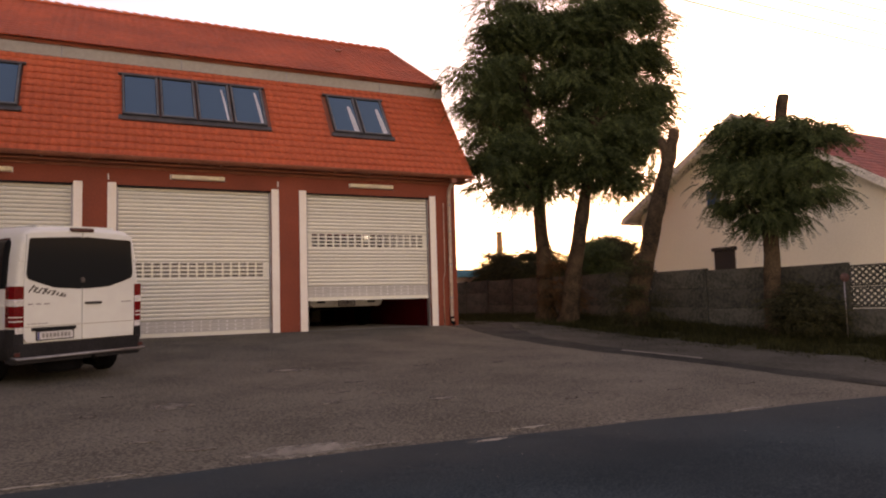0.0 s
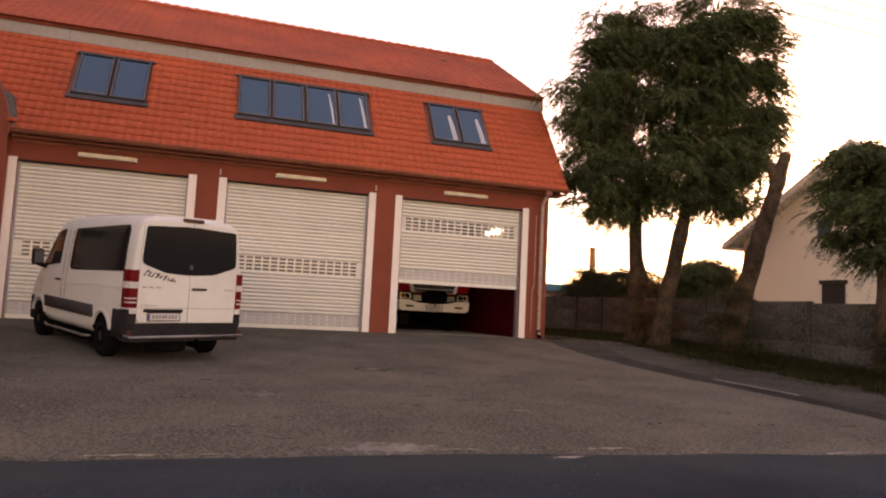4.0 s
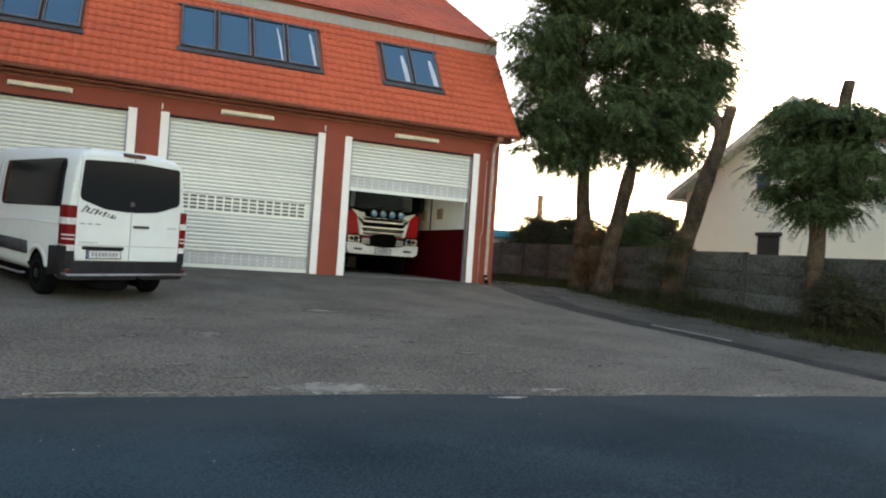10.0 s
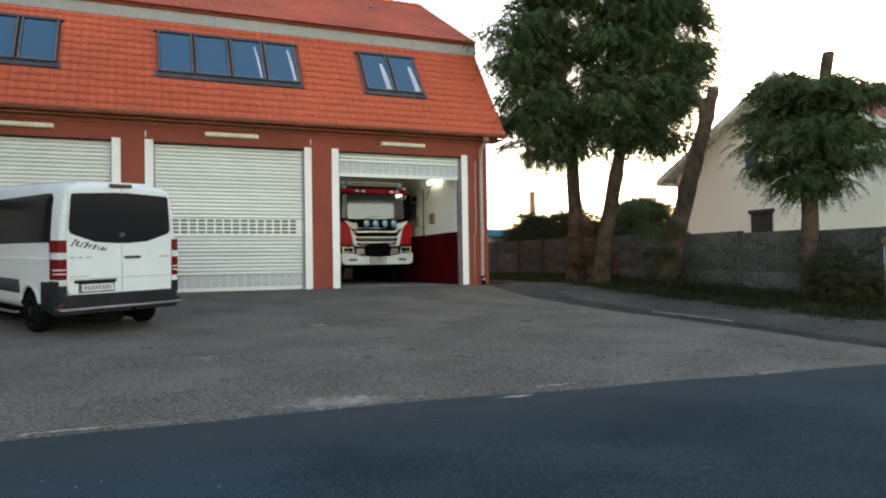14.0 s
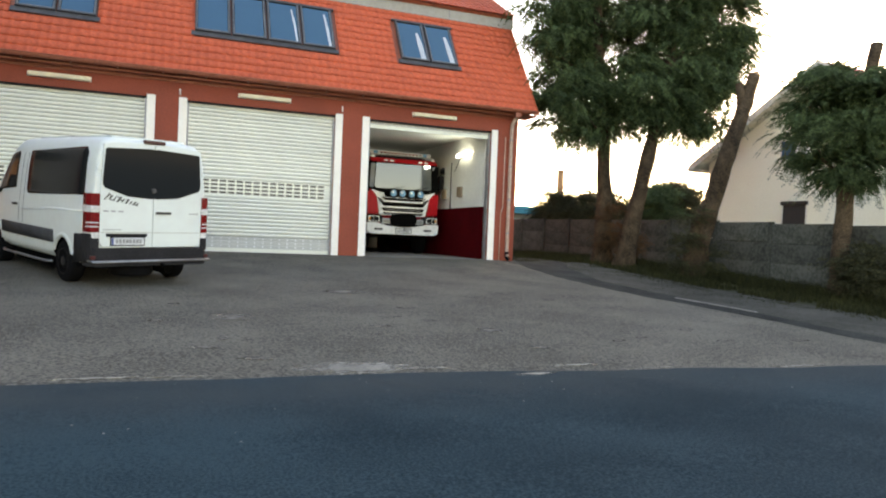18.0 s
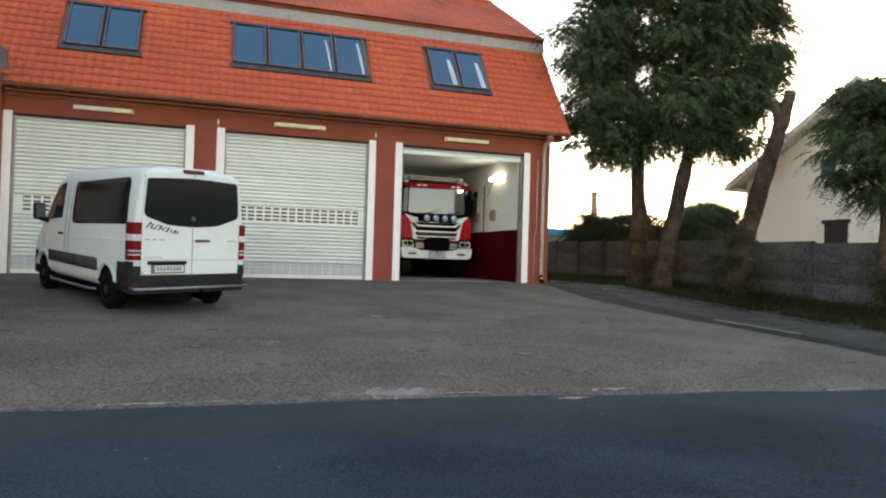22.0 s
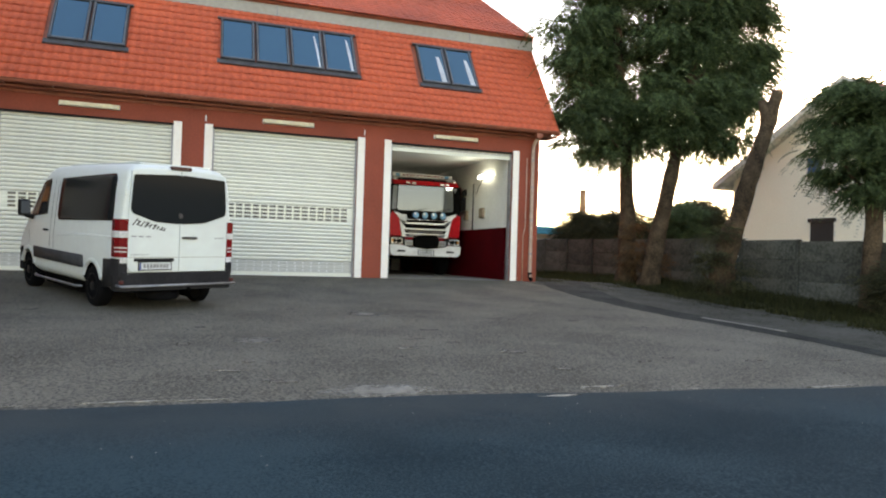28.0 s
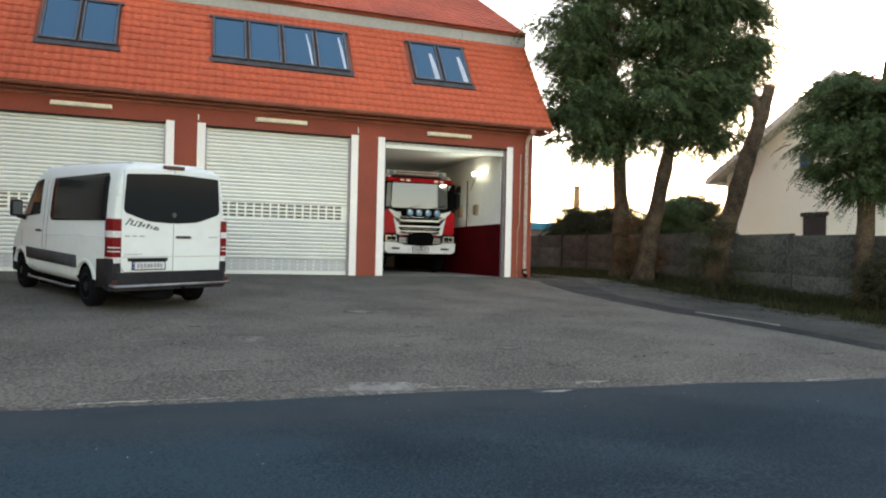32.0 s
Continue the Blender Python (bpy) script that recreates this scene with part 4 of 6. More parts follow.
bm = prism(bmesh.new(), [(CX + R_OUT, -0.1)] + arch(R_OUT) + [(CX - R_OUT, -0.1), (CX - R_IN, -0.1)] + arch(R_IN)[::-1] + [(CX + R_IN, -0.1)], "y", -0.26, 1.6)
tagged(part("entrance_arch_wall", bm, M["wall"]), "red rendered arched surround of the entrance", "wall", kind="structure")
D0, D1, DT = -15.85, -14.68, 2.62
bm = prism(bmesh.new(), [(D1, -0.1), (CX + R_IN - 0.003, -0.1)] + arch(R_IN - 0.003) + [(CX - R_IN + 0.003, -0.1), (D0, -0.1), (D0, DT), (D1, DT)], "y", -0.16, 0.28)
tagged(part("entrance_panel_wall", bm, M["plaster"]), "white rendered arched panel over the entrance", "wall", kind="structure")
bm = prism(bmesh.new(), arch(R_OUT + 0.03, 14, 0.0, 1.2) + arch(R_OUT + 0.002, 14, 0.0, 1.2)[::-1], "y", -0.265, 1.6)
tagged(part("arch_coping", bm, M["gutter"]), "dark red sheet metal coping on the arch", "coping", kind="structure")
bm = prism(bmesh.new(), [(-13.76, 4.45), (-13.98, 5.42), (-13.80, 5.36), (-13.62, 4.75), (-13.52, 4.45)], "y", -0.25, 0.62)
tagged(part("valley_flashing", bm, M["slate"]), "slate grey metal flashing where arch and roof meet", "flashing", kind="structure")
canopy = thing("entrance_canopy", pose(-15.3, -0.16, 2.72), "grey ribbed metal canopy over the entrance", "canopy")
for k in range(4):
    part("rib", rbox(-0.9, 0.72, -0.75 - 0.02 * k, -0.0, 0.11 * k, 0.11 * k + 0.085, 0.02), M["zinc"], canopy)
part("back_board", box(-0.88, 0.70, -0.70, 0.0, 0.02, 0.42), M["winframe"], canopy)
pole = thing("flagpole", pose(-15.02, -0.32, 3.2), "thin white pole fixed to the entrance front", "pole")
part("pole_tube", tube(bmesh.new(), [(0, 0, 0), (0, 0, 3.4)], [0.03, 0.02], 8), M["trimwhite"], pole)
for z in (0.1, 1.0):
    part("pole_clamp", box(-0.02, 0.02, 0.0, 0.17, z, z + 0.04), M["zinc"], pole)
sign = thing("sign_lettering", pose(-15.66, -0.17, 4.12), "dark block letters on the white entrance front", "lettering")
text = bpy.data.curves.new("letters", "FONT")
text.body, text.size, text.extrude = "WO", 0.55, 0.015
temp = new("letters", text)
dg = bpy.context.evaluated_depsgraph_get()
lettering = new("letters", bpy.data.meshes.new_from_object(temp.evaluated_get(dg)))
bpy.data.objects.remove(temp)
lettering.data.materials.append(M["ink"])
lettering.parent, lettering.matrix_basis = sign, pose(0, 0, 0, 90)
plaque = thing("wall_plaque", pose(-16.15, -0.162, 1.75), "small dark plaque beside the entrance", "plaque")
part("plaque_board", rbox(-0.17, 0.17, -0.02, 0.0, -0.2, 0.2, 0.006), M["winframe"], plaque)
wire = thing("cable", pose(-13.88, -0.262, 0.02), "thin pale cable on the red wall below the control box", "cable")
part("cable_run", tube(bmesh.new(), [(0, 0, 0), (0.01, 0, 0.6), (0.0, 0, 1.15)], [0.011] * 3, 6), M["diffuser"], wire)
switch = thing("wall_box", pose(-14.0, -0.26, 1.45), "small white control box on the red wall", "control box")
part("wall_box_cover", rbox(-0.04, 0.04, -0.05, 0.0, 0.0, 0.13, 0.008), M["trimwhite"], switch)
# The lit lobby behind the doorway.
bm = bmesh.new()
bx(bm, -17.4, -17.2, 0.28, 4.0, 0.0, 3.0)
bx(bm, -17.4, -14.2, 4.0, 4.2, 0.0, 3.0)
tagged(part("lobby_wall", bm, M["plaster"]), "pale lobby wall in warm light", "wall", kind="structure")
tagged(part("lobby_ceiling", box(-17.4, -14.2, 0.28, 4.2, 3.0, 3.1), M["plaster"]), "white lobby ceiling", "ceiling", kind="structure")
ldoor = thing("lobby_door", pose(-15.28, 1.2, 0.0), "dark red wooden inner door standing open", "door")
part("leaf", rbox(0.0, 0.88, 0.0, 0.06, 0.02, 2.14, 0.008), M["wain"], ldoor)
part("door_handle", tube(bmesh.new(), [(0.08, -0.04, 1.05), (0.2, -0.04, 1.05)], [0.012, 0.012], 8), M["chrome"], ldoor)
bench = thing("lobby_bench", pose(-16.1, 2.8, 0.0), "dark red counter in the lobby", "counter")
part("counter_top", rbox(-0.4, 0.5, -0.3, 0.3, 0.85, 0.95, 0.01), M["wain"], bench)
part("counter_front", box(-0.36, 0.46, -0.26, 0.26, 0.0, 0.85), M["wain"], bench)
lob = thing("lobby_lamp", pose(-15.6, 2.0, 2.98), "warm glowing lobby ceiling lamp", "lamp")
part("lamp_bowl", lathe(bmesh.new(), [(0.0, 0.05), (0.02, 0.2), (0.08, 0.18), (0.11, 0.05)], seg=20), M["warmtube"], lob, m=pose(0, 0, 0, 0, 90, 0))
step = tagged(part("entrance_step", rbox(-16.3, -14.4, -0.6, -0.1, -0.06, 0.06, 0.02), M["wain"]), "low dark red entrance step", "step", kind="structure")


# ---------------------------------------------------------------- inside the open bay
def tube_lamp(m, label):
    lamp = thing("tube_lamp", m, label, "lamp", "hall lamps")
    part("casing", rbox(-0.60, 0.60, -0.05, 0.05, 0.0, 0.05, 0.01), M["trimwhite"], lamp)
    part("lit_cover", rbox(-0.55, 0.55, -0.065, 0.065, 0.05, 0.14, 0.03), M["tube"], lamp)


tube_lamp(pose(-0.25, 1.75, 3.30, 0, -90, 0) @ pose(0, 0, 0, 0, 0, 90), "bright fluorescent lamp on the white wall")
# Lamp hidden behind the engine, added so its bounce brightens the ceiling.
tube_lamp(pose(-1.8, 8.2, 3.86, 180, 0, 0), "unseen fluorescent lamp added behind the engine to light the ceiling")
# Area light of that added lamp.
hall = new("added_ceiling_fill", bpy.data.lights.new("added_ceiling_fill", "AREA"))
hall.data.shape, hall.data.size, hall.data.size_y, hall.data.energy, hall.data.color = "RECTANGLE", 1.2, 0.15, 3.0, (0.55, 0.86, 1.0)
hall.matrix_basis = look((-1.8, 8.2, 3.72), (-1.8, 8.2, 0))
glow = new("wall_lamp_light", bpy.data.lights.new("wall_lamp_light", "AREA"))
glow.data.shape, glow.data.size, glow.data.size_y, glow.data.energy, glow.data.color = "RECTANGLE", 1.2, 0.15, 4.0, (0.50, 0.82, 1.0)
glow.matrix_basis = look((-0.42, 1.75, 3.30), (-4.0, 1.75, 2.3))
warm = new("lobby_light", bpy.data.lights.new("lobby_light", "AREA"))
warm.data.size, warm.data.energy, warm.data.color = 0.4, 9, (1.0, 0.55, 0.28)
warm.matrix_basis = look((-15.6, 2.0, 2.82), (-15.6, 2.0, 0))

for y, z, w in ((2.1, 2.12, 0.16), (3.5, 2.1, 0.14)):
    bxx = thing("junction_box", pose(-0.25, y, z), "beige electrical box on the white wall", "electrical box", "wall boxes")
    part("box_cover", rbox(-0.09, 0.0, -w, w, -0.16, 0.16, 0.01), M["boxtan"], bxx)
    part("box_base", box(-0.02, 0.0, -w - 0.02, w + 0.02, -0.18, 0.18), M["band"], bxx)
con = thing("conduit", pose(-0.27, 2.95, 1.6), "thin dark conduit up the white wall", "conduit")
part("conduit_pipe", tube(bmesh.new(), [(0, 0, 0), (0, 0, 1.55)], [0.02, 0.02], 8), M["dark"], con)
part("lamp_lead", tube(bmesh.new(), [(0, -0.25, 1.2), (0, -0.75, 1.62), (0, -1.1, 1.72)], [0.009] * 3, 6), M["dark"], con)


# ---------------------------------------------------------------- the fire engine
def wheel(parent, x, y, r, w, out, name="wheel"):
    """A wheel whose outer face looks to the side given by out."""
    hub = part(name, lathe(bmesh.new(), [(-w / 2, r * 0.62), (-w / 2, r * 0.9), (-w / 2 + 0.03, r * 0.985), (-w / 4, r), (w / 4, r), (w / 2 - 0.03, r * 0.985), (w / 2, r * 0.9), (w / 2, r * 0.62)]), M["rubber"], parent, m=pose(x, y, r))
    e = out * w / 2
    part("rim", lathe(bmesh.new(), [(e - out * 0.05, r * 0.63), (e + out * 0.004, r * 0.62), (e - out * 0.02, r * 0.5), (e - out * 0.03, r * 0.3), (e + out * 0.01, r * 0.2), (e + out * 0.015, 0.02)]), M["rimgrey"], hub)
    for k in range(8):
        a = 2 * math.pi * k / 8
        part("rim_slot", box(e - 0.012, e + out * 0.0 + 0.002, -0.03, 0.03, -0.025, 0.025), M["black"], hub, m=pose(0, r * 0.42 * math.cos(a), r * 0.42 * math.sin(a), math.degrees(a)))
    return hub


def text_bars(parent, x0, x1, y, z0, z1, n, material, seed=1, name="lettering_bar", lean=0.0, face=-1):
    """Writing that cannot be read, as plain bars."""
    rnd = random.Random(seed)
    w = (x1 - x0) / n
    for k in range(n):
        a = x0 + w * k + w * 0.1
        drop = lean * k / max(1, n - 1)
        part(name, box(a, a + w * rnd.uniform(0.6, 0.8), y, y + 0.004, z0 + drop, z1 + drop), material, parent)


def fire_engine():
    eng = thing("fire_engine", pose(-1.78, 3.45, 0.004) @ Matrix.Diagonal((1, 1, 1.045, 1)), "red and white fire engine waiting in the open bay", "fire engine")
    W = 1.25
    # Cab shell with leaning front.
    side = [(0.12, 1.05), (0.05, 1.5), (0.06, 2.0), (0.20, 2.95), (0.34, 3.08), (2.0, 3.10), (2.0, 0.95), (0.5, 0.95)]
    bm = prism(bmesh.new(), side, "x", -W + 0.02, W - 0.02)
    bmesh.ops.bevel(bm, geom=[e for e in bm.edges if abs(e.verts[0].co.x - e.verts[1].co.x) < 0.01], offset=0.09, segments=4, affect="EDGES")
    part("cab", bm, M["firered"], eng)
    part("body", rbox(-W, W, 2.1, 7.6, 0.9, 3.15, 0.05), M["firered"], eng, "red superstructure behind the cab")
    # Unseen plate, added so the red body top doesn't redden the ceiling.
    part("roof_deck", rbox(-W + 0.02, W - 0.02, 0.5, 7.55, 3.12, 3.19, 0.02), M["zinc"], eng, "unseen grey roof plate added to keep red bounce off the ceiling")
    for z in (1.25, 2.0, 2.7):
        part("body_stripe", box(-W - 0.005, W + 0.005, 2.3, 7.4, z, z + 0.04), M["cabwhite"], eng)
    # Windscreen and its dark surround.
    lean = 1.3
    scr = part("windscreen_surround", prism(bmesh.new(), rounded([(-1.20, 0.0), (1.20, 0.0), (1.16, 0.98), (-1.16, 0.98)], 0.10), "y", -0.03, 0.05), M["black"], eng, m=pose(0, 0.055, 2.02, -lean, 0, -2.0))
    part("windscreen", prism(bmesh.new(), rounded([(-0.99, 0.06), (0.99, 0.06), (0.95, 0.90), (-0.95, 0.90)], 0.09), "y", -0.036, -0.028), M["screen"], scr)
    for x, a in ((-0.55, 62), (0.25, 62)):
        part("wiper", tube(bmesh.new(), [(x, -0.06, 0.02), (x + 0.62, -0.06, 0.16)], [0.014, 0.01], 6), M["black"], scr)
    for s in (-1, 1):
        part("side_window", prism(bmesh.new(), rounded([(0.45, 2.1), (1.5, 2.1), (1.5, 2.85), (0.55, 2.85)], 0.06), "x", s * (W - 0.03), s * (W - 0.012)), M["vanglass"], eng)
        part("corner_glass", prism(bmesh.new(), rounded([(s * 1.03, 2.10), (s * 1.19, 2.10), (s * 1.15, 2.86), (s * 1.01, 2.86)], 0.03), "y", 0.005, 0.02), M["sashgrey"], eng, "pale door glass seen past the pillar")
    # Sun visor and roof lights.
    vis = part("sun_visor", prism(bmesh.new(), [(-0.10, 2.90), (0.10, 3.05), (0.22, 3.06), (0.16, 2.98)], "x", -1.15, 1.15), M["firered"], eng)
    text_bars(vis, -0.75, -0.35, -0.075, 2.93, 2.99, 2, M["plate"], 3)
    text_bars(vis, 0.45, 0.85, -0.075, 2.93, 2.99, 2, M["plate"], 4)
    bar = part("light_bar", rbox(-1.08, 1.08, 0.42, 0.72, 3.19, 3.32, 0.04, 3), M["clearlens"], eng, "roof bar with pale and dark light covers")
    for k in range(9):
        x = -0.98 + 0.22 * k
        part("light_cover", rbox(x, x + 0.15, 0.405, 0.5, 3.20, 3.31, 0.02), M["bluelens"] if k in (0, 8) else M["clearlens"], bar)
    text_bars(bar, -0.75, 0.75, 0.398, 3.235, 3.275, 12, M["redlens"], 12)
    part("bar_foot", box(-0.9, 0.9, 0.5, 0.64, 3.08, 3.17), M["dark"], bar)
    for s in (-1, 1):
        part("marker_lamp", rbox(s * 1.06 - 0.06, s * 1.06 + 0.06, 0.1, 0.2, 3.03, 3.12, 0.03), M["clearlens"], eng)
    # White front panel with dark grille openings.
    part("cowl", rbox(-1.10, 1.10, -0.02, 0.2, 1.90, 2.06, 0.03), M["black"], eng, "black cowl under the windscreen")
    pan = part("front_panel", prism(bmesh.new(), rounded([(-0.97, 1.94), (0.97, 1.94), (0.86, 1.50), (0.80, 1.22), (-0.80, 1.22), (-0.86, 1.50)], 0.05), "y", -0.03, 0.10), M["cabwhite"], eng, "white front panel over the grille")
    for z0, z1, hw in ((1.70, 1.85, 0.74), (1.51, 1.64, 0.78), (1.35, 1.46, 0.76), (1.24, 1.31, 0.72)):
        part("grille_opening", prism(bmesh.new(), rounded([(-hw, z1), (hw, z1), (hw - 0.08, z0), (-hw + 0.08, z0)], 0.03), "y", -0.045, -0.028), M["black"], pan)
        part("grille_lip", rbox(-hw + 0.02, hw - 0.02, -0.062, -0.04, z1 + 0.004, z1 + 0.018, 0.004), M["chrome"], pan)
        if z1 < 1.5:
            part("grille_slat", rbox(-hw + 0.12, hw - 0.12, -0.058, -0.03, (z0 + z1) / 2 - 0.008, (z0 + z1) / 2 + 0.008, 0.004), M["zinc"], pan)
    for s in (-1, 1):
        part("wing_flash", prism(bmesh.new(), [(s * 1.12, 2.02), (s * 0.95, 1.84), (s * 0.62, 1.80), (s * 0.72, 1.90), (s * 0.95, 1.98)], "y", -0.062, -0.02), M["cabwhite"], eng, "white swept flash beside the spot lamps")
        part("swoosh", prism(bmesh.new(), [(s * 0.93, 1.80), (s * 0.70, 1.70), (s * 0.62, 1.52), (s * 0.80, 1.62)], "y", -0.040, -0.028), M["ink"], pan)
        part("corner_panel", prism(bmesh.new(), rounded([(s * 0.84, 1.27), (s * 1.22, 1.25), (s * 1.25, 1.93), (s * 1.06, 1.99), (s * 0.93, 1.80)], 0.06), "y", -0.055, 0.30), M["firered"], eng, "red corner panel beside the grille")
        part("side_vane", rbox(s * 1.21 - 0.035, s * 1.21 + 0.035, 0.0, 0.25, 1.95, 2.9, 0.02), M["black"], eng, "black air vane along the cab corner")
    # A row of four round spot lamps on a bar.
    rack = part("spot_lamp_bar", tube(bmesh.new(), [(-0.75, -0.12, 1.78), (0.75, -0.12, 1.78)], [0.022, 0.022], 8), M["chrome"], eng)
    part("lamp_backing", prism(bmesh.new(), rounded([(-0.70, 2.0), (0.72, 2.0), (0.66, 1.80), (0.56, 1.74), (-0.54, 1.74), (-0.64, 1.80)], 0.04), "y", -0.066, -0.02), M["black"], eng, "black shroud behind the spot lamps")
    for k in range(4):
        x = -0.41 + 0.318 * k
        lampm = pose(x, -0.12, 1.92, 0, 0, 90)
        sp = part("spot_lamp", lathe(bmesh.new(), [(-0.10, 0.122), (-0.085, 0.136), (0.0, 0.12), (0.08, 0.05)], seg=24), M["dark"], eng, m=lampm)
        part("spot_lens", lathe(bmesh.new(), [(-0.118, 0.02), (-0.115, 0.07), (-0.102, 0.102), (-0.095, 0.105)], seg=24), M["bluelens"], sp)
        # Off-centre pale disc modelled in place of a highlight on the lens.
        part("lens_glint", lathe(bmesh.new(), [(-0.124, 0.005), (-0.122, 0.03), (-0.117, 0.04)], seg=16), M["clearlens"], sp, m=pose(0, 0.03, 0.04))
    # Headlamps, bumper and winch.
    for s in (-1, 1):
        h = part("headlamp", prism(bmesh.new(), rounded([(s * 0.70, 0.99), (s * 1.21, 0.97), (s * 1.22, 1.20), (s * 0.72, 1.20)], 0.03), "y", -0.09, 0.1), M["dark"], eng)
        part("headlamp_lens", prism(bmesh.new(), rounded([(s * 0.80, 1.01), (s * 1.20, 0.99), (s * 1.21, 1.185), (s * 0.84, 1.185)], 0.04), "y", -0.105, -0.088), M["clearlens"], h)
        part("lamp_chamber", rbox(s * 0.985 - 0.025, s * 0.985 + 0.025, -0.112, -0.10, 1.0, 1.18, 0.006), M["black"], h)
        part("lamp_brow", rbox(s * 1.0 - 0.21, s * 1.0 + 0.21, -0.12, -0.02, 1.19, 1.225, 0.012), M["black"], h)
        part("turn_lamp", rbox(s * 1.16 - 0.035, s * 1.16 + 0.035, -0.114, -0.10, 1.06, 1.13, 0.008), M["amber"], h)
        part("lamp_frame", rbox(s * 0.58 - 0.15, s * 0.58 + 0.15, -0.096, -0.04, 0.94, 1.12, 0.02), M["zinc"], eng)
        part("bumper_slot", rbox(s * 0.86 - 0.14, s * 0.86 + 0.14, -0.166, -0.14, 0.74, 0.80, 0.01), M["dark"], eng)
        for x in (0.91, 1.09):
            part("lamp_ring", lathe(bmesh.new(), [(0.0, 0.045), (-0.008, 0.06), (0.0, 0.075)], seg=16), M["dark"], h, m=pose(s * x, -0.106, 1.09, 0, 0, 90))
        part("fog_lamp", rbox(s * 0.58 - 0.12, s * 0.58 + 0.12, -0.10, 0.0, 0.97, 1.09, 0.03), M["smokelens"], eng)
        part("step_recess", rbox(s * 0.60 - 0.17, s * 0.60 + 0.17, -0.085, 0.02, 0.92, 1.14, 0.03), M["dark"], eng)
    part("bumper", prism(bmesh.new(), rounded([(-1.25, 0.97), (-0.86, 0.97), (-0.55, 0.88), (0.55, 0.88), (0.86, 0.97), (1.25, 0.97), (1.22, 0.68), (1.1, 0.62), (-1.1, 0.62), (-1.22, 0.68)], 0.04), "y", -0.16, 0.35), M["cabwhite"], eng, "white front bumper")
    part("winch_cover", prism(bmesh.new(), rounded([(-0.42, 0.95), (-0.46, 1.12), (-0.36, 1.27), (0.32, 1.29), (0.44, 1.16), (0.40, 0.94), (0.2, 0.86), (-0.2, 0.86)], 0.07), "y", -0.26, 0.0), M["black"], eng, "black winch cover hung before the grille")
    part("tow_hook", tube(bmesh.new(), [(0.0, -0.20, 0.9), (0.0, -0.23, 0.78), (0.05, -0.23, 0.74)], [0.02, 0.02, 0.015], 8), M["chrome"], eng)
    pl = part("number_plate", rbox(-0.26, 0.26, -0.178, -0.165, 0.67, 0.80, 0.006), M["platepale"], eng)
    part("plate_frame", rbox(-0.285, 0.285, -0.172, -0.158, 0.65, 0.82, 0.006), M["dark"], pl)
    text_bars(pl, -0.22, 0.22, -0.182, 0.70, 0.77, 7, M["zinc"], 5)
    part("chassis", rbox(-1.0, 1.0, 0.4, 7.4, 0.5, 0.95, 0.03), M["black"], eng)
    for s in (-1, 1):
        for y in (1.35, 5.6):
            wheel(eng, s * 1.05, y, 0.5, 0.32, s)
        part("mirror_arm", tube(bmesh.new(), [(s * 1.2, 0.42, 2.75), (s * 1.45, 0.30, 2.72), (s * 1.47, 0.28, 2.1), (s * 1.22, 0.4, 2.05)], [0.018] * 4, 6), M["black"], eng)
        part("mirror", rbox(s * 1.47 - 0.11, s * 1.47 + 0.11, 0.22, 0.36, 2.12, 2.62, 0.04), M["dark"], eng)
        part("front_mirror", lathe(bmesh.new(), [(-0.05, 0.03), (-0.03, 0.11), (0.03, 0.11), (0.05, 0.03)], seg=16), M["dark"], eng, m=pose(s * 1.5, 0.22, 2.78, 0, 0, 90))


fire_engine()


# ---------------------------------------------------------------- the white van
def van_ring(y, hw, ztop, zb):
    """Half of the van's cross-section, from the underside's middle to the roof's."""
    belt = min(1.25, zb + (ztop - zb) * 0.72)
    low = [(0, zb), (0.88, zb), (0.975, zb + 0.07)] + [(0.993 + 0.007 * math.sin(math.pi * k / 12), zb + 0.12 + (belt - 0.06 - zb - 0.12) * k / 12) for k in range(13)] + [(0.988, belt)]
    up = [(0.968, 0.2), (0.945, 0.42), (0.92, 0.62), (0.885, 0.80), (0.84, 0.90), (0.77, 0.965), (0.62, 0.99), (0.34, 1.0), (0, 1.003)]
    return [(w * hw, z) for w, z in low] + [(w * hw, belt + (ztop - belt) * u) for w, u in up]


VAN_ST = [(-1.0, 0.945, 2.31), (-0.975, 0.965, 2.345), (-0.90, 0.98, 2.375), (-0.6, 0.99, 2.39), (0.8, 0.993, 2.40), (2.3, 0.993, 2.39), (2.55, 0.99, 2.35), (2.75, 0.985, 2.27),
          (3.25, 0.97, 1.86), (3.68, 0.95, 1.42), (3.80, 0.94, 1.30), (4.05, 0.90, 1.10), (4.18, 0.84, 0.97), (4.24, 0.76, 0.88)]


def van_at(y):
    for a, b in zip(VAN_ST, VAN_ST[1:]):
        if a[0] <= y <= b[0]:
            t = (y - a[0]) / (b[0] - a[0])
            return a[1] + (b[1] - a[1]) * t, a[2] + (b[2] - a[2]) * t
    return VAN_ST[-1][1:]


def van_side(y, z):
    hw, ztop = van_at(y)
    ring = van_ring(y, hw, ztop, 0.36)
    for (w0, z0), (w1, z1) in zip(ring[2:], ring[3:]):
        if z0 <= z <= z1 and z1 > z0:
            return w0 + (w1 - w0) * (z - z0) / (z1 - z0)
    return hw


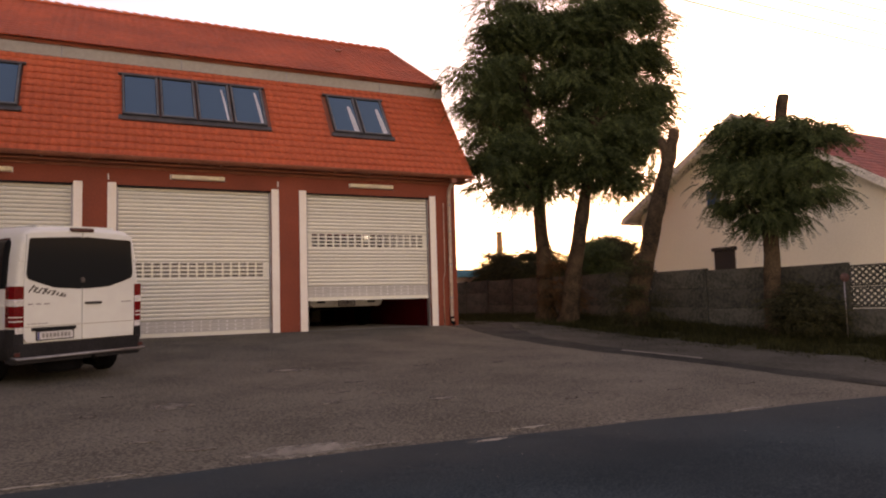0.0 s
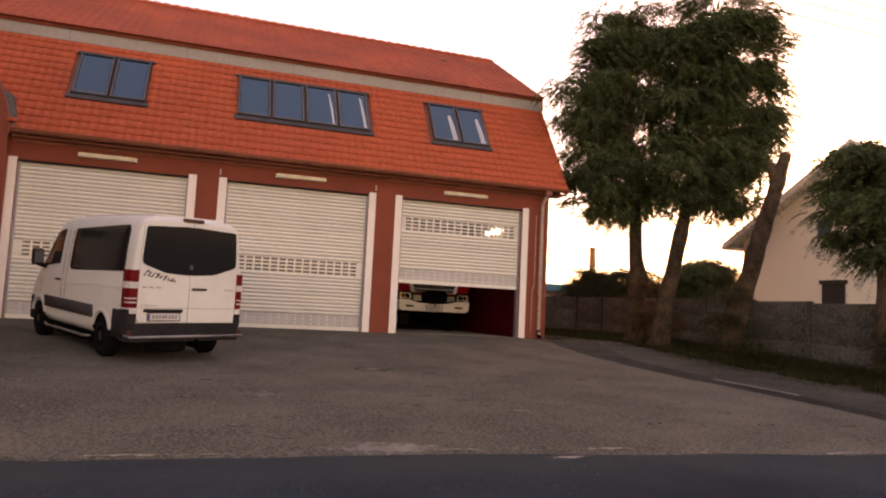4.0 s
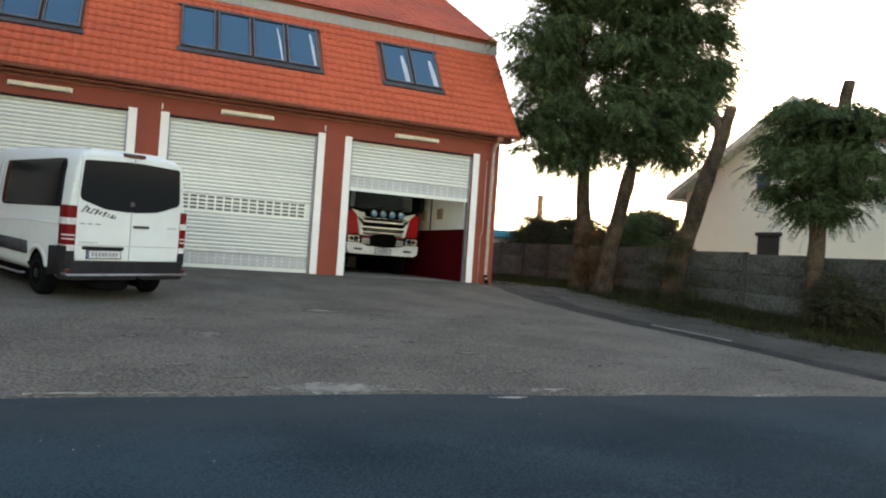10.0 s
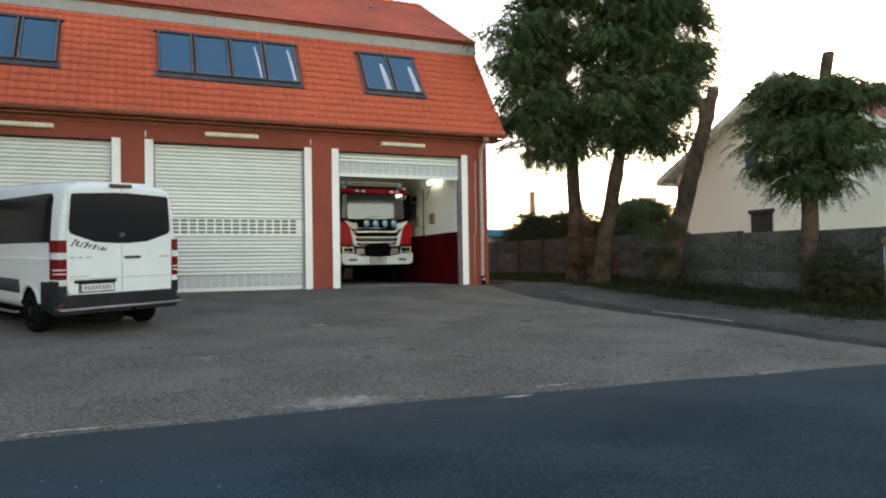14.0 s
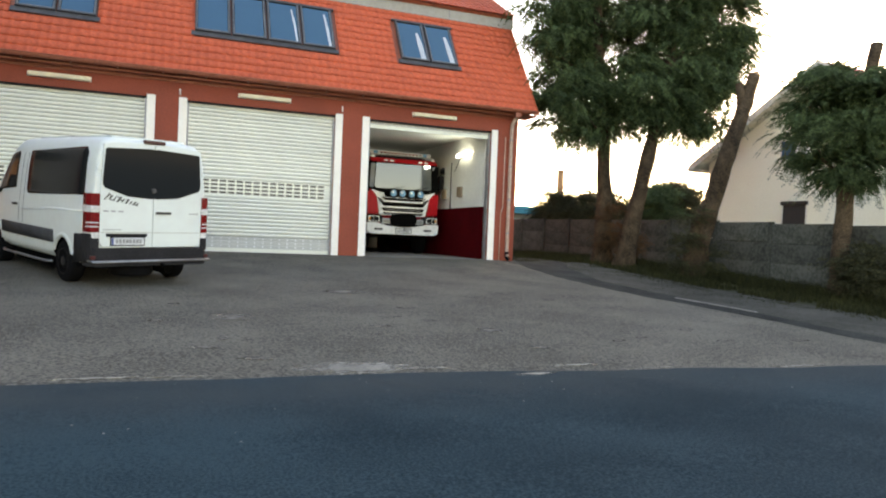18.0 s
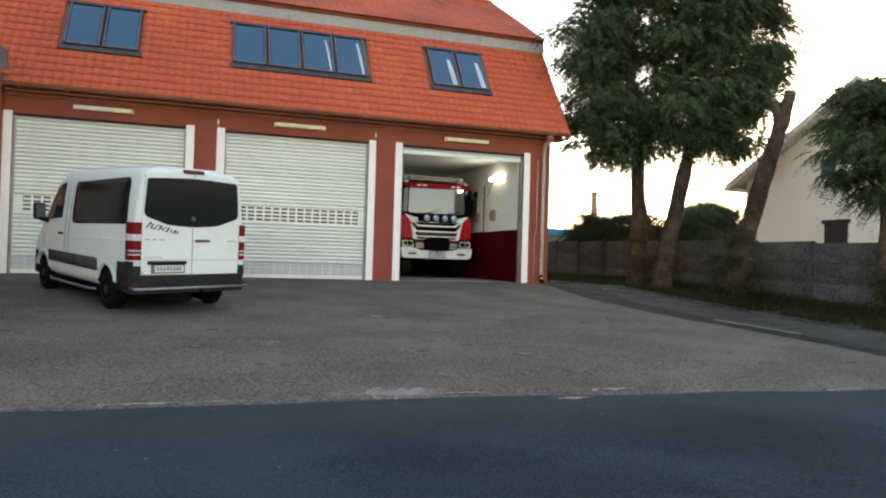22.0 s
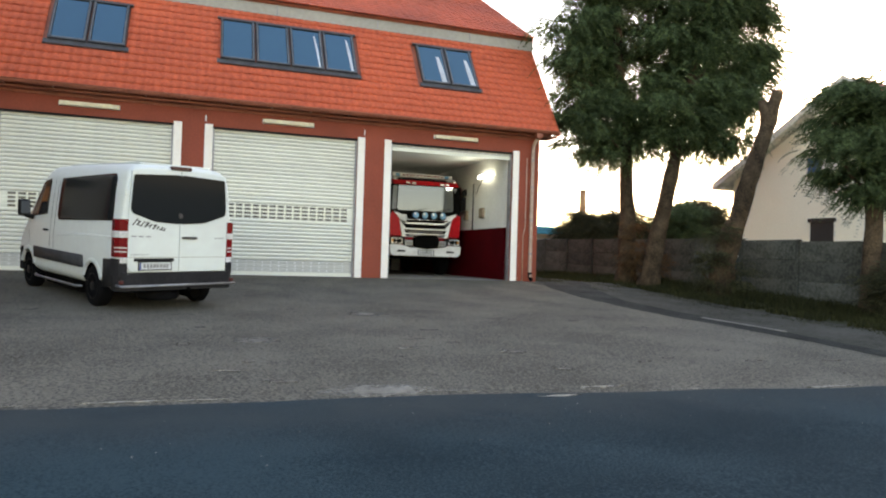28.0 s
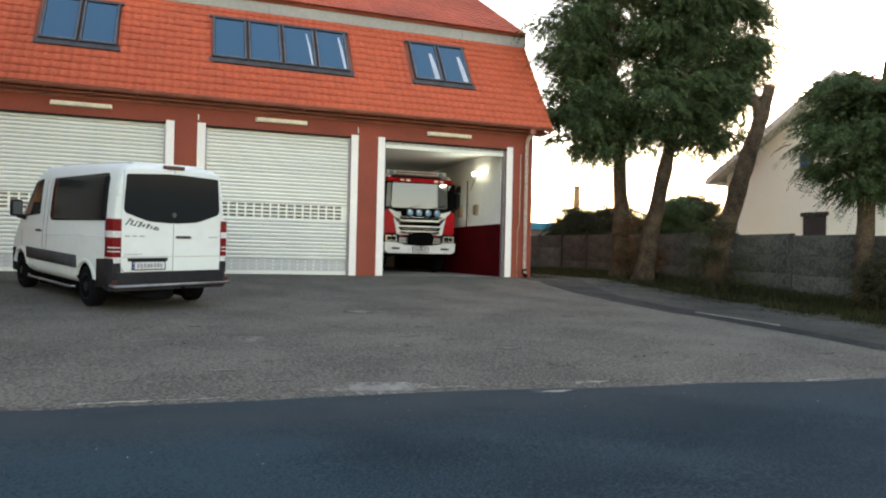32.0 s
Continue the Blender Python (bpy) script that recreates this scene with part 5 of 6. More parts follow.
def van_glass(outline, s, lift):
    """A pane that follows the van's side."""
    bm = bmesh.new()
    lo, hi = min(p[1] for p in outline), max(p[1] for p in outline)
    rows_ = []
    for z in steps(lo + 0.002, hi - 0.002, 12):
        cut = []
        for (y0, z0), (y1, z1) in zip(outline, outline[1:] + outline[:1]):
            if (z0 - z) * (z1 - z) <= 0 and z0 != z1:
                cut.append(y0 + (y1 - y0) * (z - z0) / (z1 - z0))
        rows_.append([(y, z) for y in steps(min(cut), max(cut), 12)])
    grid = [[[bm.verts.new((s * (van_side(y, z) + lift - d), y, z)) for y, z in row] for row in rows_] for d in (0.0, 0.02)]
    for layer in grid:
        for a, b in zip(layer, layer[1:]):
            for k in range(12):
                bm.faces.new((a[k], a[k + 1], b[k + 1], b[k])).smooth = True
    rim = [[g[0][k] for k in range(13)] + [r[12] for r in g[1:-1]] + [g[-1][k] for k in range(12, -1, -1)] + [r[0] for r in g[-2:0:-1]] for g in grid]
    for k in range(len(rim[0])):
        m = (k + 1) % len(rim[0])
        bm.faces.new((rim[0][k], rim[1][k], rim[1][m], rim[0][m]))
    return bm


def van_panel(outline, s, lift, thick, seg=0):
    """A panel that follows the van's side, from an outline in length and height."""
    bm = bmesh.new()
    fine = []
    for i, p in enumerate(outline):
        q = outline[(i + 1) % len(outline)]
        n = max(1, int(math.hypot(q[0] - p[0], q[1] - p[1]) / 0.15))
        fine += [(p[0] + (q[0] - p[0]) * k / n, p[1] + (q[1] - p[1]) * k / n) for k in range(n)]
    outer = [bm.verts.new((s * (van_side(y, z) + lift), y, z)) for y, z in fine]
    inner = [bm.verts.new((s * (van_side(y, z) + lift - thick), y, z)) for y, z in fine]
    mid = bm.verts.new((s * (van_side(sum(p[0] for p in fine) / len(fine), sum(p[1] for p in fine) / len(fine)) + lift), sum(p[0] for p in fine) / len(fine), sum(p[1] for p in fine) / len(fine)))
    for i in range(len(fine)):
        j = (i + 1) % len(fine)
        bm.faces.new((outer[i], outer[j], mid)).smooth = True
        bm.faces.new((outer[i], inner[i], inner[j], outer[j]))
    return bm


def white_van():
    h = VAN_TURN
    fwd = Vector((-math.sin(h), math.cos(h), SLOPE * math.cos(h))).normalized()
    rgt = Vector((math.cos(h), math.sin(h), SLOPE * math.sin(h))).normalized()
    upw = rgt.cross(fwd)
    m = Matrix((rgt, fwd, upw)).transposed().to_4x4()
    m.translation = (VAN_X, VAN_Y, gz(VAN_Y) + 0.002)
    van = thing("van", m, "white passenger van with tinted windows parked before the closed doors", "van")
    # Shell, open at the wheel arches.
    ys = sorted(set([s[0] for s in VAN_ST] + [round(v, 3) for v in np.arange(-0.95, 4.2, 0.06)]))
    bm = bmesh.new()
    rings = []
    for y in ys:
        hw, zt = van_at(y)
        half = van_ring(y, hw, zt, 0.36)
        full = half + [(-w, z) for w, z in half[-2:0:-1]]
        rings.append([bm.verts.new((w, y, z)) for w, z in full])
    n = len(rings[0])
    for a, b in zip(rings, rings[1:]):
        for k in range(n):
            q = (a[k], a[(k + 1) % n], b[(k + 1) % n], b[k])
            c = sum((v.co for v in q), Vector()) / 4
            if any((c.y - wy) ** 2 + (c.z - 0.36) ** 2 < 0.40 ** 2 for wy in (0.0, 3.25)) and abs(c.x) > 0.7:
                continue
            bm.faces.new(q).smooth = True
    bm.faces.new(rings[0][::-1])
    bm.faces.new(rings[-1])
    part("body", bm, M["vanwhite"], van, "white painted van body")
    part("underbody", rbox(-0.74, 0.74, -0.80, 4.0, 0.38, 0.95, 0.04), M["black"], van)
    # Floor box, axle, spare wheel and silencer: unseen, added to deepen the shade underneath.
    part("floor_pan", rbox(-0.70, 0.70, 0.50, 2.75, 0.18, 0.40, 0.04), M["black"], van)
    part("axle", tube(bmesh.new(), [(-0.75, 0, 0.30), (-0.1, 0, 0.28), (0.1, 0, 0.28), (0.75, 0, 0.30)], [0.06, 0.1, 0.1, 0.06], 10), M["black"], van)
    part("spare_wheel", lathe(bmesh.new(), [(-0.1, 0.05), (-0.1, 0.30), (-0.06, 0.34), (0.06, 0.34), (0.1, 0.30), (0.1, 0.05)]), M["rubber"], van, "unseen spare wheel added under the tail", m=pose(-0.15, -0.62, 0.27, 0, 90, 0))
    part("silencer", tube(bmesh.new(), [(0.45, -0.75, 0.25), (0.45, 0.9, 0.23)], [0.09, 0.09], 10), M["black"], van)
    for s in (-1, 1):
        for y in (0.0, 3.25):
            wheel(van, s * 0.86, y, 0.345, 0.225, s)
            bm = bmesh.new()
            rim = [(0.385, -0.03), (0.385, 0.016), (0.43, 0.014), (0.47, -0.01)]
            rows_ = []
            for a in steps(0.35, math.pi - 0.35, 20):
                rows_.append([bm.verts.new((s * (0.992 + o), y + r * math.cos(a), max(0.30, 0.36 + r * math.sin(a)))) for r, o in rim])
            for p, q in zip(rows_, rows_[1:]):
                for k in range(len(rim) - 1):
                    bm.faces.new((p[k], p[k + 1], q[k + 1], q[k])).smooth = True
            part("wheel_arch", bm, M["vanwhite"], van)
        part("side_trim", van_panel([(0.37, 0.62), (2.90, 0.62), (2.94, 0.83), (0.40, 0.83)], s, 0.024, 0.03), M["trimgrey"], van, "dark grey plastic strip along the side")
        part("rear_corner_trim", van_panel([(-0.97, 0.42), (-0.47, 0.38), (-0.50, 0.84), (-0.97, 0.86)], s, 0.018, 0.03), M["bumpergrey"], van)
        part("front_corner_trim", van_panel([(3.66, 0.38), (4.16, 0.40), (4.16, 0.72), (3.70, 0.78)], s, 0.018, 0.03), M["dark"], van)
        part("side_window", van_glass(rounded([(-0.74, 1.40), (1.74, 1.38), (1.74, 2.18), (-0.68, 2.21)], 0.10), s, 0.008), M["filmglass"], van, "large dark tinted side window")
        part("door_window", van_glass(rounded([(2.28, 1.42), (3.30, 1.40), (3.02, 1.82), (2.74, 2.08), (2.28, 2.14)], 0.07), s, 0.008), M["filmglass"], van)
        for y in (2.05, 3.30, 1.85):
            part("door_gap", van_panel([(y, 0.86), (y + 0.012, 0.86), (y + 0.012, 2.1 if y < 3 else 1.3), (y, 2.1 if y < 3 else 1.3)], s, 0.003, 0.006), M["dark"], van)
        part("side_crease", van_panel([(-0.8, 1.19), (0.6, 1.17), (1.9, 1.08), (1.9, 1.10), (0.6, 1.195), (-0.8, 1.215)], s, 0.010, 0.015), M["vanwhite"], van)
        part("door_handle", rbox(s * 1.005 - 0.02, s * 1.005 + 0.02, 2.14, 2.34, 1.15, 1.19, 0.012), M["dark"], van)
        part("side_step", tube(bmesh.new(), [(s * 0.98, 0.45, 0.30), (s * 1.03, 0.6, 0.29), (s * 1.03, 2.65, 0.29), (s * 0.98, 2.8, 0.30)], [0.02] * 4, 10), M["zinc"], van)
        # Black box inside the sill, added to block light from below the van.
        part("side_skirt", box(min(s * 0.68, s * 0.80), max(s * 0.68, s * 0.80), 0.46, 2.78, 0.14, 0.40), M["black"], van)
        # Mirror.
        arm = part("mirror_arm", tube(bmesh.new(), [(s * 0.95, 3.12, 1.38), (s * 1.10, 3.14, 1.42)], [0.05, 0.045], 8), M["dark"], van)
        mir = part("mirror", rbox(s * 1.12 - 0.10, s * 1.12 + 0.10, 3.04, 3.20, 1.40, 1.72, 0.05, 3), M["dark"], van)
        part("mirror_glass", rbox(s * 1.12 - 0.078, s * 1.12 + 0.078, 3.028, 3.042, 1.44, 1.68, 0.006), M["mirrorglass"], mir)
        # Tail lamp in three bands that wrap the corner.
        lamp = part("tail_lamp", prism(bmesh.new(), [(s * 0.845, -1.045), (s * 0.97, -1.02), (s * 1.006, -0.94), (s * 1.008, -0.82), (s * 0.9, -0.82)], "z", 0.89, 1.49), M["redlens"], van, "red and white tail lamp cluster")
        part("bumper_corner", prism(bmesh.new(), [(s * 0.85, -1.05), (s * 0.97, -1.02), (s * 1.008, -0.93), (s * 1.008, -0.80), (s * 0.9, -0.80)], "z", 0.60, 0.865), M["bumpergrey"], van)
        part("fog_lens", prism(bmesh.new(), [(s * 0.845, -1.052), (s * 0.955, -1.03), (s * 0.95, -0.99), (s * 0.845, -1.0)], "z", 0.80, 0.885), M["clearlens"], lamp)
        part("reversing_lens", prism(bmesh.new(), [(s * 0.845, -1.051), (s * 0.972, -1.026), (s * 1.012, -0.94), (s * 1.013, -0.815), (s * 0.9, -0.82)], "z", 1.20, 1.30), M["clearlens"], lamp)
        for z in (0.97, 1.03):
            part("lens_bar", prism(bmesh.new(), [(s * 0.86, -1.050), (s * 0.972, -1.025), (s * 1.011, -0.94), (s * 0.9, -0.9)], "z", z, z + 0.018), M["clearlens"], lamp)
        # Rear door leaf.
        leaf = part("rear_door", prism(bmesh.new(), rounded([(s * 0.006, 0.655), (s * 0.79, 0.665), (s * 0.842, 0.73), (s * 0.842, 1.45), (s * 0.80, 2.27), (s * 0.006, 2.30)], 0.03), "y", -1.035, -0.97), M["vanwhite"], van)
        part("rear_window", prism(bmesh.new(), rounded([(s * 0.0, 1.43), (s * 0.42, 1.46), (s * 0.79, 1.59), (s * 0.815, 1.66), (s * 0.775, 2.20), (s * 0.0, 2.24)], 0.04), "y", -1.043, -1.03), M["vanglass"], leaf, "dark tinted rear window")
        # Grey strip puts the shading of the pressed crease into colour.
        part("door_crease", box(min(s * 0.02, s * 0.83), max(s * 0.02, s * 0.83), -1.039, -1.03, 0.885, 0.895), M["band"], leaf)
        for z in (1.0, 1.85):
            part("hinge", rbox(s * 0.86 - 0.035, s * 0.86 + 0.035, -1.03, -0.97, z, z + 0.06, 0.012), M["vanwhite"], leaf)
        if s > 0:
            part("handle", prism(bmesh.new(), rounded([(0.04, 1.19), (0.30, 1.19), (0.30, 1.23), (0.04, 1.23)], 0.02), "y", -1.06, -1.034), M["ink"], leaf, "black door handle")
            text_bars(leaf, 0.62, 0.80, -1.040, 1.20, 1.22, 3, M["zinc"], 6)
            part("emblem", lathe(bmesh.new(), [(0.0, 0.04), (-0.01, 0.036), (-0.012, 0.028)], seg=20), M["winframe"], leaf, m=pose(0.0, -1.045, 1.57, 0, 0, 90))
        else:
            text_bars(leaf, -0.80, -0.46, -1.040, 1.212, 1.232, 3, M["zinc"], 7)
            text_bars(leaf, -0.80, -0.50, -1.040, 0.925, 0.94, 6, M["zinc"], 8)
            for x, t, w in ((-0.79, 0.11, 0.02), (-0.725, 0.07, 0.03), (-0.66, 0.08, 0.018), (-0.60, 0.085, 0.03), (-0.525, 0.06, 0.02), (-0.47, 0.075, 0.032), (-0.40, 0.05, 0.018), (-0.345, 0.055, 0.03), (-0.29, 0.04, 0.02)):
                z = 1.455 - 0.22 * (x + 0.79)
                part("decal_stroke", prism(bmesh.new(), [(x, z - t / 2), (x + t * 0.75, z + t / 2), (x + t * 0.75 + w, z + t / 2 - 0.008), (x + w, z - t / 2 - 0.004)], "y", -1.040, -1.033), M["winframe"], leaf)
            for x, e, w in ((-0.735, 0.032, 0.07), (-0.70, -0.036, 0.08), (-0.58, 0.034, 0.075), (-0.55, -0.004, 0.06), (-0.45, 0.026, 0.06), (-0.36, -0.022, 0.11)):
                z = 1.455 - 0.22 * (x + 0.79) + e
                part("decal_stroke", prism(bmesh.new(), [(x, z), (x + 0.008, z + 0.014), (x + w, z + 0.014 - 0.22 * w), (x + w - 0.01, z - 0.22 * w)], "y", -1.0402, -1.0332), M["winframe"], leaf)
            part("plate_light_bar", rbox(-0.74, -0.10, -1.07, -1.03, 0.825, 0.875, 0.012), M["dark"], leaf)
            pl = part("number_plate", rbox(-0.66, -0.14, -1.052, -1.036, 0.695, 0.81, 0.006), M["platepale"], leaf)
            part("plate_frame", rbox(-0.675, -0.125, -1.048, -1.034, 0.68, 0.825, 0.006), M["dark"], pl)
            part("plate_band", box(-0.655, -0.63, -1.055, -1.05, 0.70, 0.805), M["blueink"], pl)
            text_bars(pl, -0.60, -0.17, -1.056, 0.722, 0.785, 8, M["zinc"], 9)
    part("brake_light_housing", rbox(-0.17, 0.17, -1.05, -0.95, 2.315, 2.375, 0.015), M["darkred"], van, "dark red high brake light")
    part("bumper", prism(bmesh.new(), rounded([(-0.99, -0.75), (-0.99, -0.96), (-0.9, -1.09), (0.9, -1.09), (0.99, -0.96), (0.99, -0.75)], 0.05), "z", 0.36, 0.648), M["bumpergrey"], van, "dark plastic rear bumper")
    part("rear_step", tube(bmesh.new(), [(-0.99, -1.0, 0.45), (-0.97, -1.15, 0.445), (0.97, -1.15, 0.445), (0.99, -1.0, 0.45)], [0.020] * 4, 10), M["zinc"], van, "dull steel tube step")
    for x in (-0.94, 0.94):
        part("bumper_reflector", rbox(x - 0.04, x + 0.04, -1.075, -1.05, 0.47, 0.53, 0.008), M["darkred"], van)
    part("tow_eye", tube(bmesh.new(), [(0.15, -1.0, 0.42), (0.15, -1.12, 0.36)], [0.03, 0.03], 8), M["black"], van)
    part("windscreen", prism(bmesh.new(), rounded([(-0.82, 0.0), (0.82, 0.0), (0.74, 1.0), (-0.74, 1.0)], 0.1), "y", -0.01, 0.01), M["vanglass"], van, m=pose(0, 3.66, 1.46, 42, 0, 0))
    part("front_bumper", prism(bmesh.new(), rounded([(-0.95, 3.75), (-0.88, 4.18), (-0.6, 4.28), (0.6, 4.28), (0.88, 4.18), (0.95, 3.75)], 0.06), "z", 0.30, 0.62), M["dark"], van)
    part("roof_panel", prism(bmesh.new(), rounded([(-0.62, -0.85), (0.62, -0.85), (0.62, 2.2), (-0.62, 2.2)], 0.1), "z", 2.34, 2.408), M["vanwhite"], van)


VAN_X, VAN_Y, VAN_TURN = -9.77, -5.76, 0.480
white_van()


# ---------------------------------------------------------------- neighbour's house
def house():
    m = pose(10.99, -1.55, -0.1, 0, 0, -87)
    home = thing("neighbour_house", m, "cream rendered house with a red tiled gable roof", "house")
    top, wall_y, deep = 7.15, 0.45, 11.0
    sides = {-1: (0.545, 5.10, 5.72), 1: (0.64, 5.00, 5.60)}  # slope, wall, eave
    (ka, wa, _), (kb, wb, _) = sides[-1], sides[1]
    bm = prism(bmesh.new(), [(-wa, 0), (wb, 0), (wb, top - kb * wb - 0.25), (0, top - 0.25), (-wa, top - ka * wa - 0.25)], "y", wall_y, deep)
    part("wall", bm, M["cream"], home)
    for s in (-1, 1):
        k, hw, edge = sides[s]
        roof = part("roof_slope", prism(bmesh.new(), [(0, top), (s * edge, top - k * edge), (s * edge, top - k * edge - 0.12), (0, top - 0.16)], "y", 0.0, deep + 0.4), M["housetile"], home)
        part("barge_board", prism(bmesh.new(), [(0, top + 0.05), (s * (edge + 0.02), top - k * edge + 0.03), (s * (edge + 0.02), top - k * edge - 0.24), (0, top - 0.24)], "y", -0.045, -0.003), M["soffit"], home)
        part("soffit", prism(bmesh.new(), [(0, top - 0.17), (s * edge, top - k * edge - 0.13), (s * edge, top - k * edge - 0.16), (0, top - 0.2)], "y", 0.0, deep + 0.4), M["soffit"], home)
        part("eave_box", prism(bmesh.new(), [(s * hw, top - k * edge - 0.16), (s * edge, top - k * edge - 0.16), (s * edge, top - k * edge - 0.22), (s * hw, top - k * edge - 0.22)], "y", 0.0, deep + 0.4), M["soffit"], home)
        part("gutter", tube(bmesh.new(), [(s * (edge + 0.06), 0.0, top - k * edge - 0.12), (s * (edge + 0.06), deep + 0.4, top - k * edge - 0.12)], [0.06, 0.06], 8), M["gutter"], home)
        # Tile courses on the slope.
        verts, faces = [], []
        v, f = tile_shape(0.34, 0.38, 0.02)
        run = edge * math.sqrt(1 + k * k)
        for r in range(int(run / 0.35)):
            for c in range(int((deep + 0.4) / 0.34)):
                a = r * 0.35
                mm = Matrix.Translation((s * (edge - a / math.sqrt(1 + k * k)), 0.17 + 0.34 * c, top - k * (edge - a / math.sqrt(1 + k * k)))) @ pose(0, 0, 0, 0, 0, 90 * s) @ pose(0, 0, 0, math.degrees(math.atan(k)), 0, 0)
                b = len(verts)
                verts += [tuple(mm @ Vector(p)) for p in v]
                faces += [tuple(i + b for i in q) for q in f]
        tagged(raw("roof_tile_field", verts, faces, M["housetile"], roof), kind="stuff")
    win = part("window", rbox(-1.49, -0.50, wall_y - 0.04, wall_y + 0.02, 1.50, 2.50, 0.01), M["soffit"], home)
    part("roller_shutter", rbox(-1.45, -0.54, wall_y - 0.055, wall_y - 0.03, 1.55, 2.40, 0.008), M["shutter"], win, "brown roller shutter, closed")
    part("shutter_box", rbox(-1.52, -0.47, wall_y - 0.12, wall_y, 2.36, 2.50, 0.02), M["shutter"], win)
    part("sill", rbox(-1.60, -0.38, wall_y - 0.12, wall_y, 1.45, 1.50, 0.01), M["zinc"], win)
    up = part("attic_window", rbox(-1.70, -1.05, wall_y - 0.03, wall_y + 0.02, 3.95, 4.70, 0.01), M["soffit"], home)
    part("attic_pane", box(-1.64, -1.11, wall_y - 0.036, wall_y - 0.03, 4.01, 4.64), M["roofglass"], up)


house()

# ---------------------------------------------------------------- panel fence
FENCE_X, BAY = 6.4, 2.1
fence = thing("panel_fence", pose(FENCE_X, 0, 0), "grey concrete panel fence with grass at its foot", "fence")


def fence_slab(seed):
    rnd = random.Random(seed)
    bm = rbox(-0.025, 0.025, 0.06, BAY - 0.06, 0.0, 0.528, 0.014, 1)
    bx(bm, -0.010, 0.010, 0.07, BAY - 0.07, 0.50, 0.545)
    for v in bm.verts:
        v.co.x += 0.006 * noise.noise((seed, v.co.y * 2, v.co.z * 3))
        v.co.z += 0.008 * rnd.uniform(-1, 1) if v.co.z > 0.4 else 0
    return mesh_of("fence_slab", bm, M["concrete"])


SLABS = [fence_slab(s) for s in range(4)]
POSTM = mesh_of("fence_post", rbox(-0.065, 0.065, -0.06, 0.06, -0.3, 1.66, 0.015, 2), M["concrete"])


def fence_base(y):
    return -0.125 + (0.025 if y < 0 else 0.012) * y


for k in range(-2, 10):
    y = -4.3 + BAY * k
    base = fence_base(y)
    shared("fence_post", POSTM, fence, pose(random.uniform(-0.01, 0.01), y, base, random.uniform(-0.6, 0.6), random.uniform(-0.6, 0.6), 0))
    if k < 9:
        for r in range(3):
            z = fence_base(y + BAY / 2) + 0.540 * r
            tilt = 0.0
            if k == 1 and r == 2:
                tilt, z = 0.9, z + 0.02
            shared("fence_slab", SLABS[(k * 3 + r) % 4], fence, pose(random.uniform(-0.006, 0.006), y, z, tilt, 0, random.uniform(-0.3, 0.3)))
        part("footing_board", rbox(-0.03, 0.03, 0.06, BAY - 0.06, -0.45, -0.005, 0.01, 1), M["concrete"], fence, m=pose(0, y, fence_base(y + BAY / 2)))
# The last bay towards the road: a solid panel below and pierced panels above.
lat = thing("lattice_fence", pose(FENCE_X, -8.5 - BAY, -0.36), "grey concrete fence panel pierced with a lattice of holes", "fence")
part("fence_panel", rbox(-0.025, 0.025, 0.06, BAY - 0.06, -0.1, 0.62, 0.01), M["concrete"], lat)
for r in range(2):
    z0, z1 = 0.64 + 0.49 * r, 1.12 + 0.49 * r
    bm = bmesh.new()
    bx(bm, -0.02, 0.02, 0.06, BAY - 0.06, z0, z0 + 0.04)
    bx(bm, -0.02, 0.02, 0.06, BAY - 0.06, z1 - 0.04, z1)
    part("panel_border", bm, M["concrete"], lat)
    n = 12
    for c in range(n):
        for d in (0, 1):
            y0 = 0.08 + (BAY - 0.16) * c / n
            y1 = y0 + (BAY - 0.16) / n * 1.0
            for q in range(3):
                za, zb = z0 + 0.03 + 0.14 * q, z0 + 0.03 + 0.14 * (q + 1)
                part("lattice_bar", tube(bmesh.new(), [(0, y0, za if d else zb), (0, y1, zb if d else za)], [0.027, 0.027], 4), M["concrete"], lat)
part("fence_post", rbox(-0.07, 0.07, -0.07, 0.07, -0.3, 1.7, 0.015), M["concrete"], lat)

sg = thing("marker_post", pose(5.95, -8.75, gz(-8.75)), "thin grey marker post with a small round faded red plate", "marker post")
part("post", tube(bmesh.new(), [(0, 0, -0.1), (0.0, 0, 1.45)], [0.014, 0.014], 8), M["zinc"], sg)
part("marker_plate", lathe(bmesh.new(), [(-0.008, 0.01), (-0.008, 0.10), (0.008, 0.10), (0.008, 0.01)], seg=20), M["fadedred"], sg, m=pose(0, -0.025, 1.42, 0, 0, 60))


